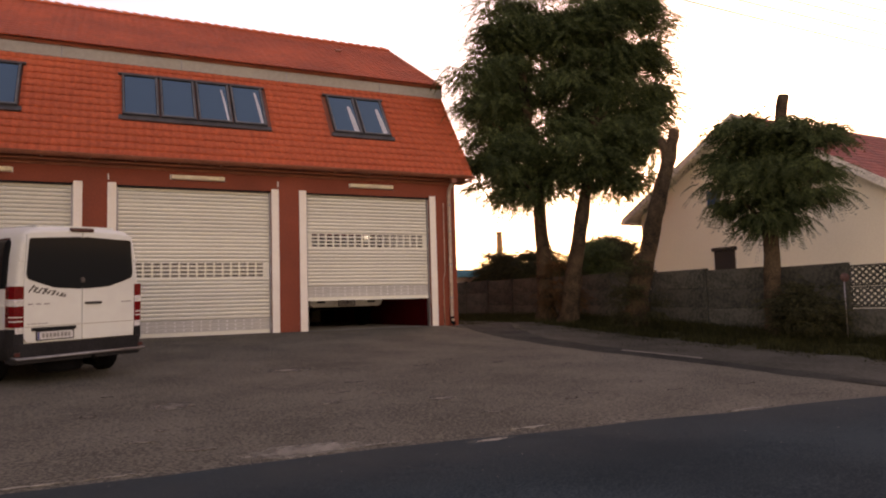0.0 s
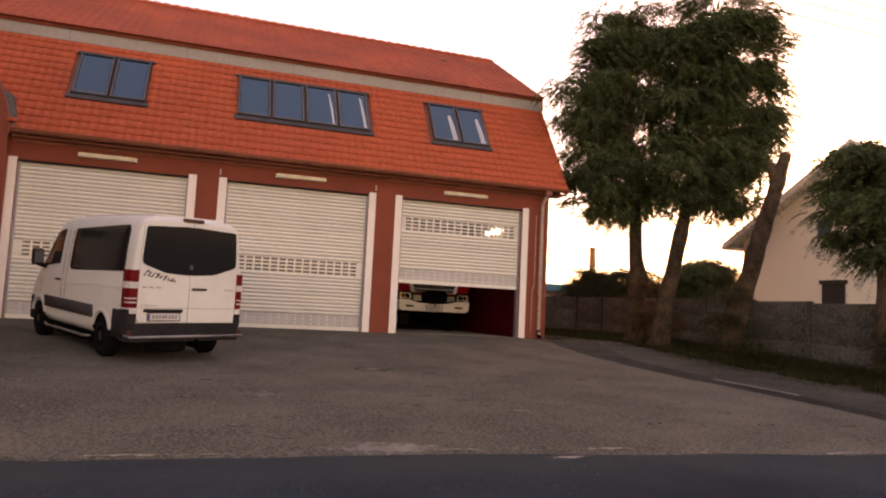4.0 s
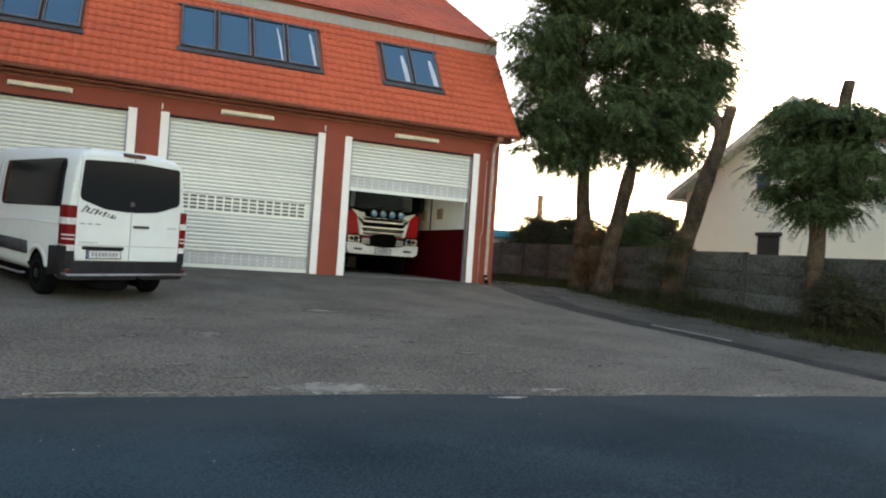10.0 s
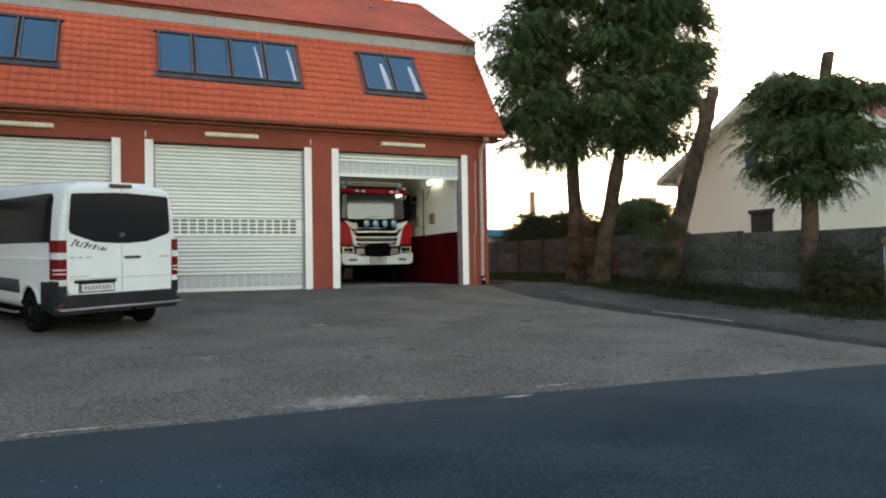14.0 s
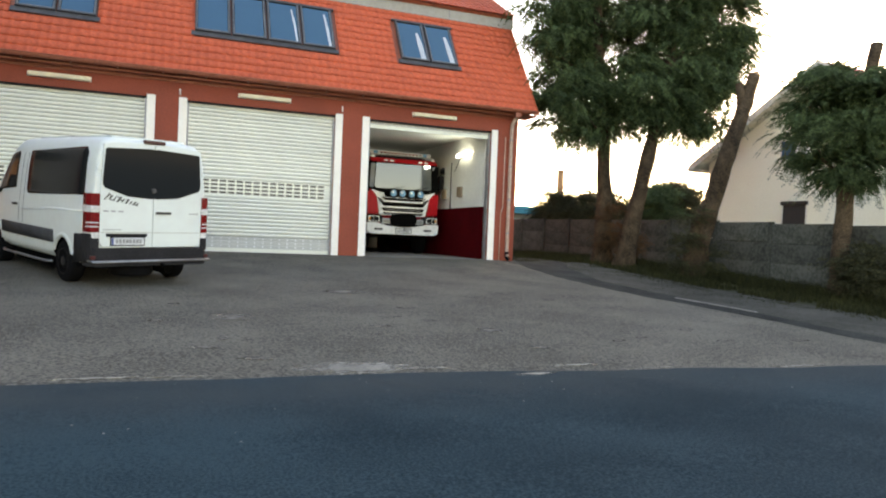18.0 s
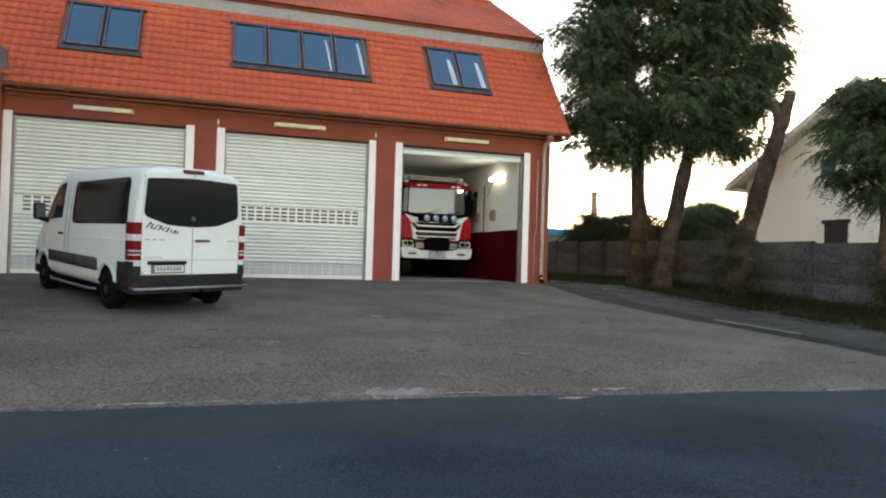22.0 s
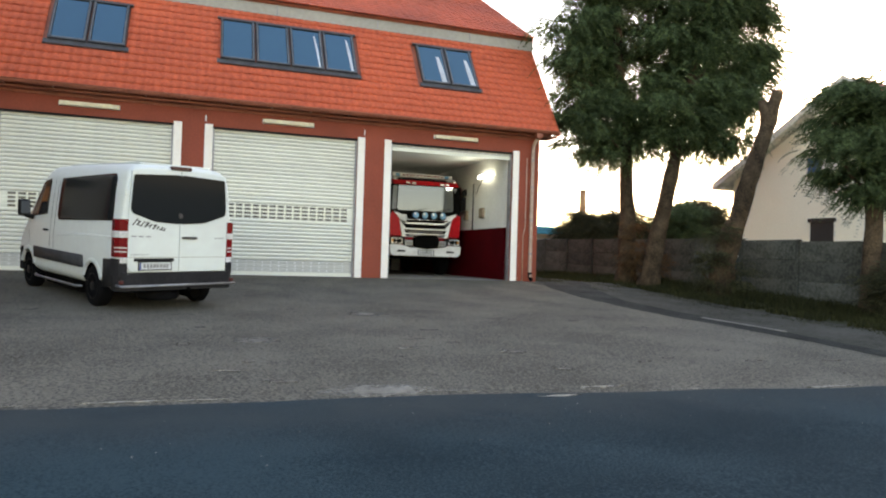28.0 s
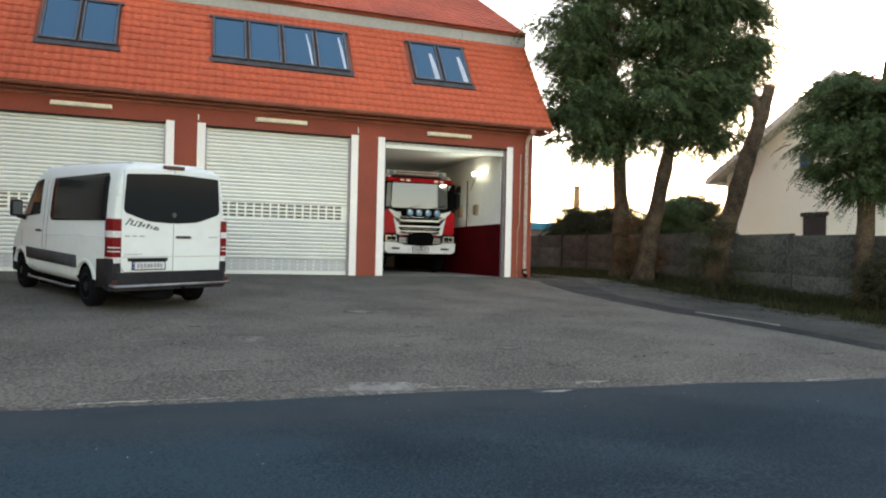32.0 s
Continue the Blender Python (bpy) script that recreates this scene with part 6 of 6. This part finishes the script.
# ---------------------------------------------------------------- trees, shrubs, grass
def sprays(name, lobes, parent, material, seed, size=1.0, pairs=13, droop=0.8, thick=2.7, pad=105):
    """A crown of drooping feathered sprays, scattered through the lobes (centre, radii, count)."""
    rng = np.random.default_rng(seed)
    vs = []
    for cx, cy, cz, rx, ry, rz, n in lobes:
        n = int(n * thick)
        nc = max(3, n // pad)
        d = rng.normal(size=(nc, 3))
        d /= np.linalg.norm(d, axis=1)[:, None]
        rad = 0.92 * rng.uniform(0.15, 1.0, nc) ** 0.5
        lump = 1 + 0.22 * np.sin(3.1 * d[:, 0] + seed + cx) * np.sin(4.3 * d[:, 2] + cz) + 0.08 * rng.normal(size=nc)
        hub = np.array([cx, cy, cz]) + d * (rad * lump)[:, None] * np.array([rx, ry, rz])
        pick = rng.integers(0, nc, n)
        p = hub[pick] + rng.normal(size=(n, 3)) * size * np.array([0.33, 0.33, 0.07])
        fan = rng.normal(size=(nc, 3)) * 0.5 + d
        way = fan[pick] * np.array([1, 1, 0.5]) + (p - hub[pick]) * 1.1 / size + 0.30 * rng.normal(size=(n, 3)) + np.array([0, 0, -droop * 0.45])
        way /= np.linalg.norm(way, axis=1)[:, None]
        length = size * rng.uniform(0.35, 0.85, n)
        side = np.cross(way, np.array([0, 0, 1.0]) + 0.4 * rng.normal(size=(n, 3)))
        side /= np.linalg.norm(side, axis=1)[:, None] + 1e-9
        for k in range(pairs):
            t = (k + 0.6) / pairs
            root = p + way * (length * t)[:, None]
            root[:, 2] -= droop * length * t * t
            for s in (-1, 1):
                out = side * s * 0.85 + way * 0.45
                out[:, 2] -= droop * rng.uniform(0.1, 0.55, n)
                out /= np.linalg.norm(out, axis=1)[:, None]
                ll = (size * rng.uniform(0.075, 0.125, n) * (1.15 - 0.5 * abs(t - 0.45)))[:, None]
                wide = np.cross(out, way + 0.6 * rng.normal(size=(n, 3)))
                wide /= np.linalg.norm(wide, axis=1)[:, None] + 1e-9
                a, b = root, root + out * ll
                m1, m2 = root + out * ll * 0.5 + wide * ll * 0.19, root + out * ll * 0.5 - wide * ll * 0.19
                vs.append(np.stack([a, m1, b, m2], 1))
    v = np.concatenate(vs).reshape(-1, 3)
    f = np.arange(len(v)).reshape(-1, 4)
    me = bpy.data.meshes.new(name)
    me.from_pydata(v.tolist(), [], f.tolist())
    me.materials.append(material)
    ob = new(name, me)
    ob.parent = parent
    return ob


def bent(p, q, n, wob, seed):
    rnd = random.Random(seed)
    return [Vector(p).lerp(Vector(q), i / n) + Vector((rnd.uniform(-wob, wob), rnd.uniform(-wob, wob), 0)) * (0 < i < n) for i in range(n + 1)]


def tree(x, y, trunk, limbs, lobes, seed, label, flare=1.2, size=1.0, droop=0.65, thick=2.4, pad=112):
    t = thing("tree", pose(x, y, gz(y)), label, "tree", "locust trees")
    pts = []
    for a, b in zip(trunk, trunk[1:]):
        pts += [Vector(a[:3]).lerp(Vector(b[:3]), i / 4) for i in range(4)]
    pts.append(Vector(trunk[-1][:3]))
    rr = []
    for a, b in zip(trunk, trunk[1:]):
        rr += [a[3] + (b[3] - a[3]) * i / 4 for i in range(4)]
    rr.append(trunk[-1][3])
    rr[0] *= flare
    part("trunk", tube(bmesh.new(), [(0, 0, -0.15)] + [tuple(p) for p in pts], [rr[0] * 1.15] + rr, 14, rough=0.25), M["bark"], t)
    for k, (a, b, r) in enumerate(limbs):
        p = bent(a, b, 5, 0.10, seed + k)
        part("limb", tube(bmesh.new(), [tuple(q) for q in p], [r * (1 - 0.14 * i) for i in range(6)], 8, rough=0.2), M["bark"], t)
    if lobes:
        sprays("crown", [(cx - x, cy - y, cz - gz(y), rx, ry, rz, n) for cx, cy, cz, rx, ry, rz, n in lobes], t, M["leaf"], seed, size, droop=droop, thick=thick, pad=pad)
    return t


T1, T2, T3 = (4.12, 0.45), (4.32, -0.55), (5.75, -7.0)


def crown_of(y, rows, dense=520):
    """Lobes at one depth from rows of x, z, half width, half height and offset in depth."""
    return [(x, y + d, z, rx, min(0.95, 1.05 * rx), rz, int(dense * (rx * rz) ** 0.85)) for x, z, rx, rz, d in rows]


tree(*T1, [(0, 0, 0, 0.30), (0.02, 0, 2.0, 0.24), (-0.05, 0.0, 3.9, 0.21), (-0.42, -0.05, 6.3, 0.17), (-0.55, 0.0, 8.3, 0.13), (-0.35, 0.1, 10.0, 0.06)],
     [((-0.1, 0, 4.3), (-2.1, -0.3, 5.4), 0.09), ((-0.3, 0, 5.6), (-2.4, 0.2, 7.1), 0.08), ((-0.4, 0, 6.6), (0.9, 0.6, 8.6), 0.08), ((-0.5, 0.0, 7.2), (-1.7, 0.3, 9.2), 0.06), ((0, 0, 4.0), (-1.2, -0.9, 4.4), 0.06),
      ((-0.3, 0.1, 5.2), (1.3, 0.3, 6.4), 0.07), ((0.02, 0, 1.9), (0.35, -0.1, 2.7), 0.05), ((-1.6, 0.1, 6.6), (-2.7, 0.2, 7.8), 0.03)],
     crown_of(0.45, [(1.35, 8.15, 0.2, 0.16, 0.3), (1.7, 7.9, 0.28, 0.2, 0.2), (1.95, 7.5, 0.3, 0.2, 0.2), (2.05, 7.0, 0.42, 0.34, 0.1), (2.5, 8.15, 0.66, 0.58, 0), (2.7, 9.3, 0.52, 0.55, 0), (2.5, 10.3, 0.14, 0.36, 0), (3.75, 10.0, 0.78, 0.5, 0),
                     (4.1, 10.95, 0.42, 0.36, 0), (3.5, 10.75, 0.35, 0.3, 0.2), (3.9, 8.8, 0.85, 0.8, 1.2), (3.6, 7.2, 0.85, 0.75, 1.25), (2.7, 6.9, 0.5, 0.5, 0.1), (2.5, 5.25, 0.85, 0.42, 0), (1.9, 5.3, 0.32, 0.25, 0), (3.75, 5.15, 0.8, 0.5, -0.1),
                     (2.35, 4.35, 0.45, 0.22, 0), (3.1, 4.15, 0.42, 0.2, -0.2), (3.4, 4.6, 0.6, 0.25, 0.1), (4.25, 4.35, 0.4, 0.22, 0), (2.1, 6.0, 0.4, 0.2, 0), (3.4, 6.1, 0.8, 0.45, 0.6), (3.0, 8.9, 0.55, 0.5, 0.9), (2.95, 5.9, 0.5, 0.4, 0.0), (4.5, 5.7, 0.45, 0.5, 0.4), (4.35, 9.6, 0.5, 0.55, 0.6), (4.6, 10.45, 0.45, 0.5, 0.4), (4.05, 7.9, 0.7, 0.7, 0.9), (3.3, 7.7, 0.55, 0.5, 0.7), (1.95, 4.95, 0.4, 0.25, 0.1)]),
     11, "tall locust tree with a dark drooping crown by the fence", thick=1.7, pad=80, droop=0.6, size=0.92)
tree(*T2, [(0, 0, 0, 0.31), (0.29, 0, 1.65, 0.26), (0.74, 0.0, 3.45, 0.225), (1.3, 0.1, 5.8, 0.18), (2.1, 0.2, 10.0, 0.08)],
     [((0.8, 0, 4.0), (2.5, 0.1, 5.6), 0.11), ((1.2, 0.1, 5.2), (3.6, 0.3, 7.6), 0.10), ((1.5, 0.1, 6.3), (3.2, 0.3, 9.6), 0.09), ((0.9, 0, 4.4), (-0.1, 0.3, 6.4), 0.08), ((1.7, 0.1, 7.2), (0.6, 0.3, 9.8), 0.07)],
     crown_of(-0.5, [(5.75, 10.65, 0.88, 0.72, 0), (6.1, 11.4, 0.55, 0.4, 0), (7.1, 11.25, 0.5, 0.38, 0.1), (7.35, 10.6, 0.8, 0.62, 0), (8.45, 10.05, 0.4, 0.4, 0), (6.05, 9.4, 1.05, 0.8, 0), (7.75, 9.2, 0.68, 0.6, 0), (8.1, 8.1, 0.62, 0.4, 0), (8.5, 7.75, 0.25, 0.3, 0), (8.2, 8.95, 0.42, 0.36, 0), (8.6, 8.5, 0.22, 0.2, 0),
                     (6.3, 8.0, 1.05, 0.75, 0.1), (4.75, 9.2, 0.75, 0.8, 0.2), (4.75, 7.7, 0.75, 0.75, 0.3), (7.35, 7.1, 0.75, 0.55, 0), (5.8, 6.5, 1.0, 0.65, 0), (4.4, 6.2, 0.65, 0.65, 0.3), (7.35, 5.8, 0.78, 0.5, -0.1),
                     (5.75, 5.25, 0.85, 0.42, 0.1), (7.5, 4.75, 0.55, 0.24, 0), (6.5, 4.65, 0.5, 0.24, 0), (5.6, 4.7, 0.4, 0.22, 0.2), (7.0, 4.35, 0.3, 0.15, 0), (4.55, 4.95, 0.6, 0.36, 0.1), (4.35, 4.3, 0.25, 0.15, 0), (6.9, 8.6, 0.7, 0.6, 0.3), (5.2, 8.4, 0.6, 0.7, 0.5), (6.6, 7.3, 0.7, 0.5, 0.4), (4.95, 5.75, 0.6, 0.36, 0), (6.75, 6.1, 0.6, 0.42, 0), (6.7, 5.4, 0.5, 0.3, 0.2), (7.9, 6.5, 0.4, 0.35, 0), (8.05, 5.75, 0.42, 0.4, 0.1), (8.3, 7.1, 0.4, 0.35, 0.1)]),
     23, "tall locust tree with a leaning trunk and broad crown", thick=1.7, pad=80, droop=0.6, size=0.92)
snag = tree(4.9, -3.1, [(0, 0, 0, 0.34), (0.12, 0, 1.0, 0.28), (0.75, 0, 2.9, 0.24), (1.2, 0, 4.1, 0.225), (1.62, -0.03, 5.35, 0.20), (1.80, -0.05, 5.9, 0.165)],
            [], [], 31, "leaning pollarded tree trunk with cut tops")
for p, q, r in (((1.795, -0.05, 5.87), (1.81, -0.05, 5.93), 0.16),):
    part("cut_face", tube(bmesh.new(), [p, q], [r, r * 0.95], 12), M["cutwood"], snag, "pale sawn cut")
part("limb", tube(bmesh.new(), [(1.42, 0, 4.75), (1.38, 0, 5.2), (1.28, 0.02, 5.62)], [0.16, 0.13, 0.10], 12, rough=0.2), M["bark"], snag)
part("side_shoot", tube(bmesh.new(), [(-0.2, 0.05, -0.1), (-0.12, 0.05, 0.9), (0.14, 0.02, 1.9), (0.36, 0, 2.3)], [0.24, 0.17, 0.13, 0.06], 10, rough=0.25), M["bark"], snag)
tree(*T3, [(0, 0, 0, 0.22), (0.05, 0, 1.6, 0.19), (0.12, 0, 3.2, 0.18), (0.66, 0.05, 4.9, 0.16), (0.95, 0.05, 6.1, 0.135)],
     [((0.1, 0, 2.6), (-0.7, 0.3, 3.6), 0.06), ((0.1, 0, 2.9), (1.6, 0.2, 3.9), 0.07), ((0.2, 0, 3.4), (-0.9, 0.4, 4.7), 0.06), ((0.5, 0, 4.3), (1.9, -0.3, 4.9), 0.05), ((0.12, 0, 3.0), (0.4, -1.2, 3.9), 0.06), ((0.3, 0, 3.8), (0.5, 1.2, 4.6), 0.05)],
     [(5.36, -6.38, 3.90, 0.52, 0.52, 0.50, 170), (5.45, -6.5, 3.05, 0.34, 0.34, 0.30, 90), (5.47, -6.54, 4.70, 0.50, 0.50, 0.28, 200), (5.85, -7.00, 3.90, 0.85, 0.85, 0.70, 560), (5.91, -7.08, 2.75, 0.60, 0.60, 0.45, 230), (5.98, -7.15, 4.85, 0.70, 0.70, 0.25, 260), (6.38, -7.65, 3.75, 0.66, 0.66, 0.55, 330), (6.55, -7.85, 4.40, 0.45, 0.45, 0.33, 150), (6.45, -7.75, 3.15, 0.36, 0.36, 0.28, 90), (5.88, -7.04, 2.35, 0.28, 0.28, 0.25, 70)],
     47, "small locust tree with a feathery crown and a cut leader", size=0.72, droop=0.5, thick=2.4, pad=90)


def shrub(x, y, z, lobes, seed, label, material="leafdull", size=0.8):
    s = thing("shrub", pose(x, y, z), label, "shrub", "shrubs")
    for k in range(5):
        a = 2 * math.pi * k / 5
        part("stem", tube(bmesh.new(), [(0.05 * math.cos(a), 0.05 * math.sin(a), -0.05), (0.5 * math.cos(a), 0.5 * math.sin(a), max(0.6, lobes[0][2]))], [0.03, 0.012], 6), M["bark"], s)
    sprays("foliage", lobes, s, M[material], seed, size, 9, 0.3, 4.0, 28)


shrub(9.3, 12.0, 0, [(0, 0, 2.1, 1.05, 0.9, 0.7, 520), (0.3, 0.2, 2.85, 0.6, 0.6, 0.32, 110), (-0.5, 0, 2.9, 0.3, 0.4, 0.3, 30), (0.1, 0.3, 1.3, 1.5, 0.7, 0.9, 420)], 61, "dark twiggy shrub showing over the fence")
shrub(11.2, 12.2, 0, [(0, 0, 2.3, 1.2, 0.9, 0.75, 520), (0.6, 0, 2.95, 0.6, 0.6, 0.3, 80), (-0.4, 0, 3.1, 0.25, 0.25, 0.35, 22), (0, 0.3, 1.3, 1.7, 0.7, 0.9, 420)], 62, "dark shrub with a few long shoots over the fence")
shrub(13.1, 12.3, 0, [(0, 0, 2.2, 0.9, 0.8, 0.7, 330), (-0.3, 0, 3.0, 0.5, 0.5, 0.35, 60), (0, 0.3, 1.3, 1.2, 0.7, 0.9, 300)], 67, "loose shrub between the tree trunks behind the fence")
shrub(15.0, 12.0, 0, [(0, 0, 2.5, 1.2, 1.0, 0.95, 680), (0.4, 0, 3.4, 0.8, 0.7, 0.42, 230), (0, 0.3, 1.3, 1.7, 0.7, 0.9, 420)], 63, "dense green shrub behind the fence", "leaf")
shrub(17.1, 12.6, 0, [(0, 0, 2.7, 1.3, 1.0, 1.05, 700), (-0.2, 0, 3.75, 0.9, 0.8, 0.42, 240), (0.8, 0, 3.6, 0.5, 0.6, 0.42, 130), (0, 0.3, 1.3, 1.7, 0.7, 0.9, 420)], 64, "tall brownish shrub behind the fence")
shrub(5.55, -8.1, gz(-8.1), [(0, 0, 0.6, 0.75, 0.6, 0.55, 330), (0.2, 0.2, 0.95, 0.4, 0.4, 0.35, 90)], 65, "low leafy bush at the fence foot", "leafdull", 0.55)
shrub(4.5, 0.3, 0, [(-0.45, -0.3, 0.9, 0.28, 0.3, 0.75, 110), (0.3, -0.5, 0.8, 0.35, 0.3, 0.7, 80), (-0.3, -0.2, 2.0, 0.2, 0.2, 0.5, 30)], 66, "dry brownish suckers round the tree foot", "leafdry", 0.42)
shrub(4.75, -3.2, gz(-3.2), [(-0.35, -0.1, 0.75, 0.3, 0.3, 0.6, 90), (-0.15, 0.0, 1.7, 0.2, 0.2, 0.5, 40), (0.35, -0.2, 0.6, 0.25, 0.25, 0.4, 50)], 68, "twiggy suckers round the pollarded trunk", "leafdull", 0.5)


def grass(name, areas, seed, label):
    rng = np.random.default_rng(seed)
    vs = []
    for x0, x1, y0, y1, n, h in areas:
        x, y = rng.uniform(x0, x1, n), rng.uniform(y0, y1, n)
        keep = np.array([noise.noise((a * 0.9, b * 0.9, 4.0)) > -0.28 for a, b in zip(x, y)])
        x, y = x[keep], y[keep]
        z = np.array([gz(v) for v in y]) - 0.02
        m = len(x)
        tall = h * rng.uniform(0.4, 1.15, m)
        a = rng.uniform(0, 2 * np.pi, m)
        w = rng.uniform(0.008, 0.018, m)
        lean = rng.normal(size=(m, 2)) * 0.35 * tall[:, None]
        p0 = np.stack([x - np.cos(a) * w, y - np.sin(a) * w, z], 1)
        p1 = np.stack([x + np.cos(a) * w, y + np.sin(a) * w, z], 1)
        p2 = np.stack([x + lean[:, 0], y + lean[:, 1], z + tall], 1)
        vs.append(np.stack([p0, p1, p2], 1))
    v = np.concatenate(vs).reshape(-1, 3)
    me = bpy.data.meshes.new(name)
    me.from_pydata(v.tolist(), [], np.arange(len(v)).reshape(-1, 3).tolist())
    me.materials.append(M["grass"])
    return tagged(new(name, me), label, "grass", kind="stuff")


grass("grass", [(3.0, 6.4, -12.5, 9.0, 26000, 0.16), (4.6, 6.4, -12.0, 9.0, 16000, 0.26), (2.5, 3.4, -12.5, 6.0, 5000, 0.045), (1.3, 2.8, -9.0, 7.0, 2600, 0.035), (6.4, 9.0, -12.0, 10.0, 3000, 0.25)], 71, "rough grass along the fence foot")
grass("forecourt_weeds", [(0.7, 1.6, -0.3, 4.0, 700, 0.09), (0.2, 1.6, -1.0, 0.1, 380, 0.05), (1.2, 2.6, -2.5, 5.0, 900, 0.05)], 72, "sparse weeds at the wall corner")

# ---------------------------------------------------------------- distance
shed = thing("shed", pose(6.2, 14.0, 0), "low shed with a bright blue roof edge", "shed")
part("shed_wall", box(-3.0, 3.0, 0.0, 4.0, 0, 2.02), M["plaster"], shed)
part("shed_roof", rbox(-3.1, 3.1, -0.2, 4.2, 2.02, 2.42, 0.03), M["blue"], shed, "blue sheet roof edge")
white = thing("parked_trailer", pose(10.4, 15.0, 0), "white trailer roof behind the shrubs", "trailer")
part("trailer_box", rbox(-1.4, 1.4, 0, 2.0, 0.5, 1.95, 0.05), M["vanwhite"], white)
part("trailer_base", box(-1.2, 1.2, 0.2, 1.8, 0.0, 0.5), M["black"], white)
stack = thing("factory_chimney", pose(55.1, 90.0, 0), "distant tall brick factory chimney", "chimney")
part("shaft", tube(bmesh.new(), [(0, 0, 0), (0, 0, 13.1)], [0.72, 0.52], 16), M["brick"], stack)
part("chimney_rim", tube(bmesh.new(), [(0, 0, 13.0), (0, 0, 13.3)], [0.6, 0.6], 16), M["brick"], stack)
far = thing("distant_trees", pose(0, 0, 0), "far line of dark trees on the horizon", "trees", kind="stuff")
lob = []
rnd = random.Random(9)
for k in range(60):
    a = radians(-50 + 130 * k / 60 + rnd.uniform(-1, 1))
    d = rnd.uniform(110, 170)
    h = rnd.uniform(3.0, 5.5)
    lob.append((d * math.sin(a), d * math.cos(a) - 19, h * 0.6, rnd.uniform(4, 8), 2.0, h, 120))
sprays("distant_crowns", lob, far, M["far"], 81, 4.0, 3, 0.2, 2.1, 42)

# ---------------------------------------------------------------- overhead wires
line = thing("power_line", pose(0, 0, 0), "thin overhead power cables strung from a far mast", "power line")
for y, z0, z1 in [(20, 23.6, 22.9), (20.6, 25.1, 24.6), (21.2, 26.5, 26.2), (21.8, 28.0, 27.8), (22.4, 29.4, 29.3)]:
    pts = [(x, y, z0 + (z1 - z0) * (x - 28) / 28 + 0.00025 * (x - 40) ** 2) for x in steps(-40, 140, 30)]
    part("strand", tube(bmesh.new(), pts, [0.055] * len(pts), 5), M["wire"], line)
for x in (-40, 140):
    part("mast", tube(bmesh.new(), [(x, 21.2, -0.5), (x, 21.2, 33.0)], [0.45, 0.2], 10), M["zinc"], line)
    for z in (22, 25, 28, 31):
        part("cross_arm", rbox(x - 0.1, x + 0.1, 19.6, 22.8, z, z + 0.2, 0.02), M["zinc"], line)


# ---------------------------------------------------------------- what moves
DOOR = [(0.0, 0.83), (3.0, 1.27), (6.0, 1.74), (9.0, 2.23), (13.0, 2.95), (15.0, 3.34), (16.6, 3.62), (32.0, 3.62)]


def door_at(t):
    for (a, p), (b, q) in zip(DOOR, DOOR[1:]):
        if a <= t <= b:
            return p + (q - p) * (t - a) / (b - a)
    return DOOR[-1][1]


def motions():
    """The third door's slats run up their guides and wind on to the roller behind the lintel."""
    turn_z, axis_y = 4.02, 0.19
    times = [0.5 * k for k in range(34)] + [17.0, 32.0]
    for i, slat in enumerate(RISING_SLATS):
        rows = []
        radius = 0.15 + 0.05 * (SLATS - i) / SLATS
        for t in times:
            z = door_at(t) + PITCH * (i + 0.5)
            over = z - turn_z
            if over <= 0:
                rows.append((t, pose(0, 0, z)))
            else:
                a = over / radius
                ease = min(1.0, over / 0.2)
                rows.append((t, pose(0, (axis_y - radius * math.cos(a)) if ease >= 1 else (axis_y - radius) * ease + radius * (1 - math.cos(a)), turn_z + radius * math.sin(a), -math.degrees(a))))
        walk(slat, rows)


motions()
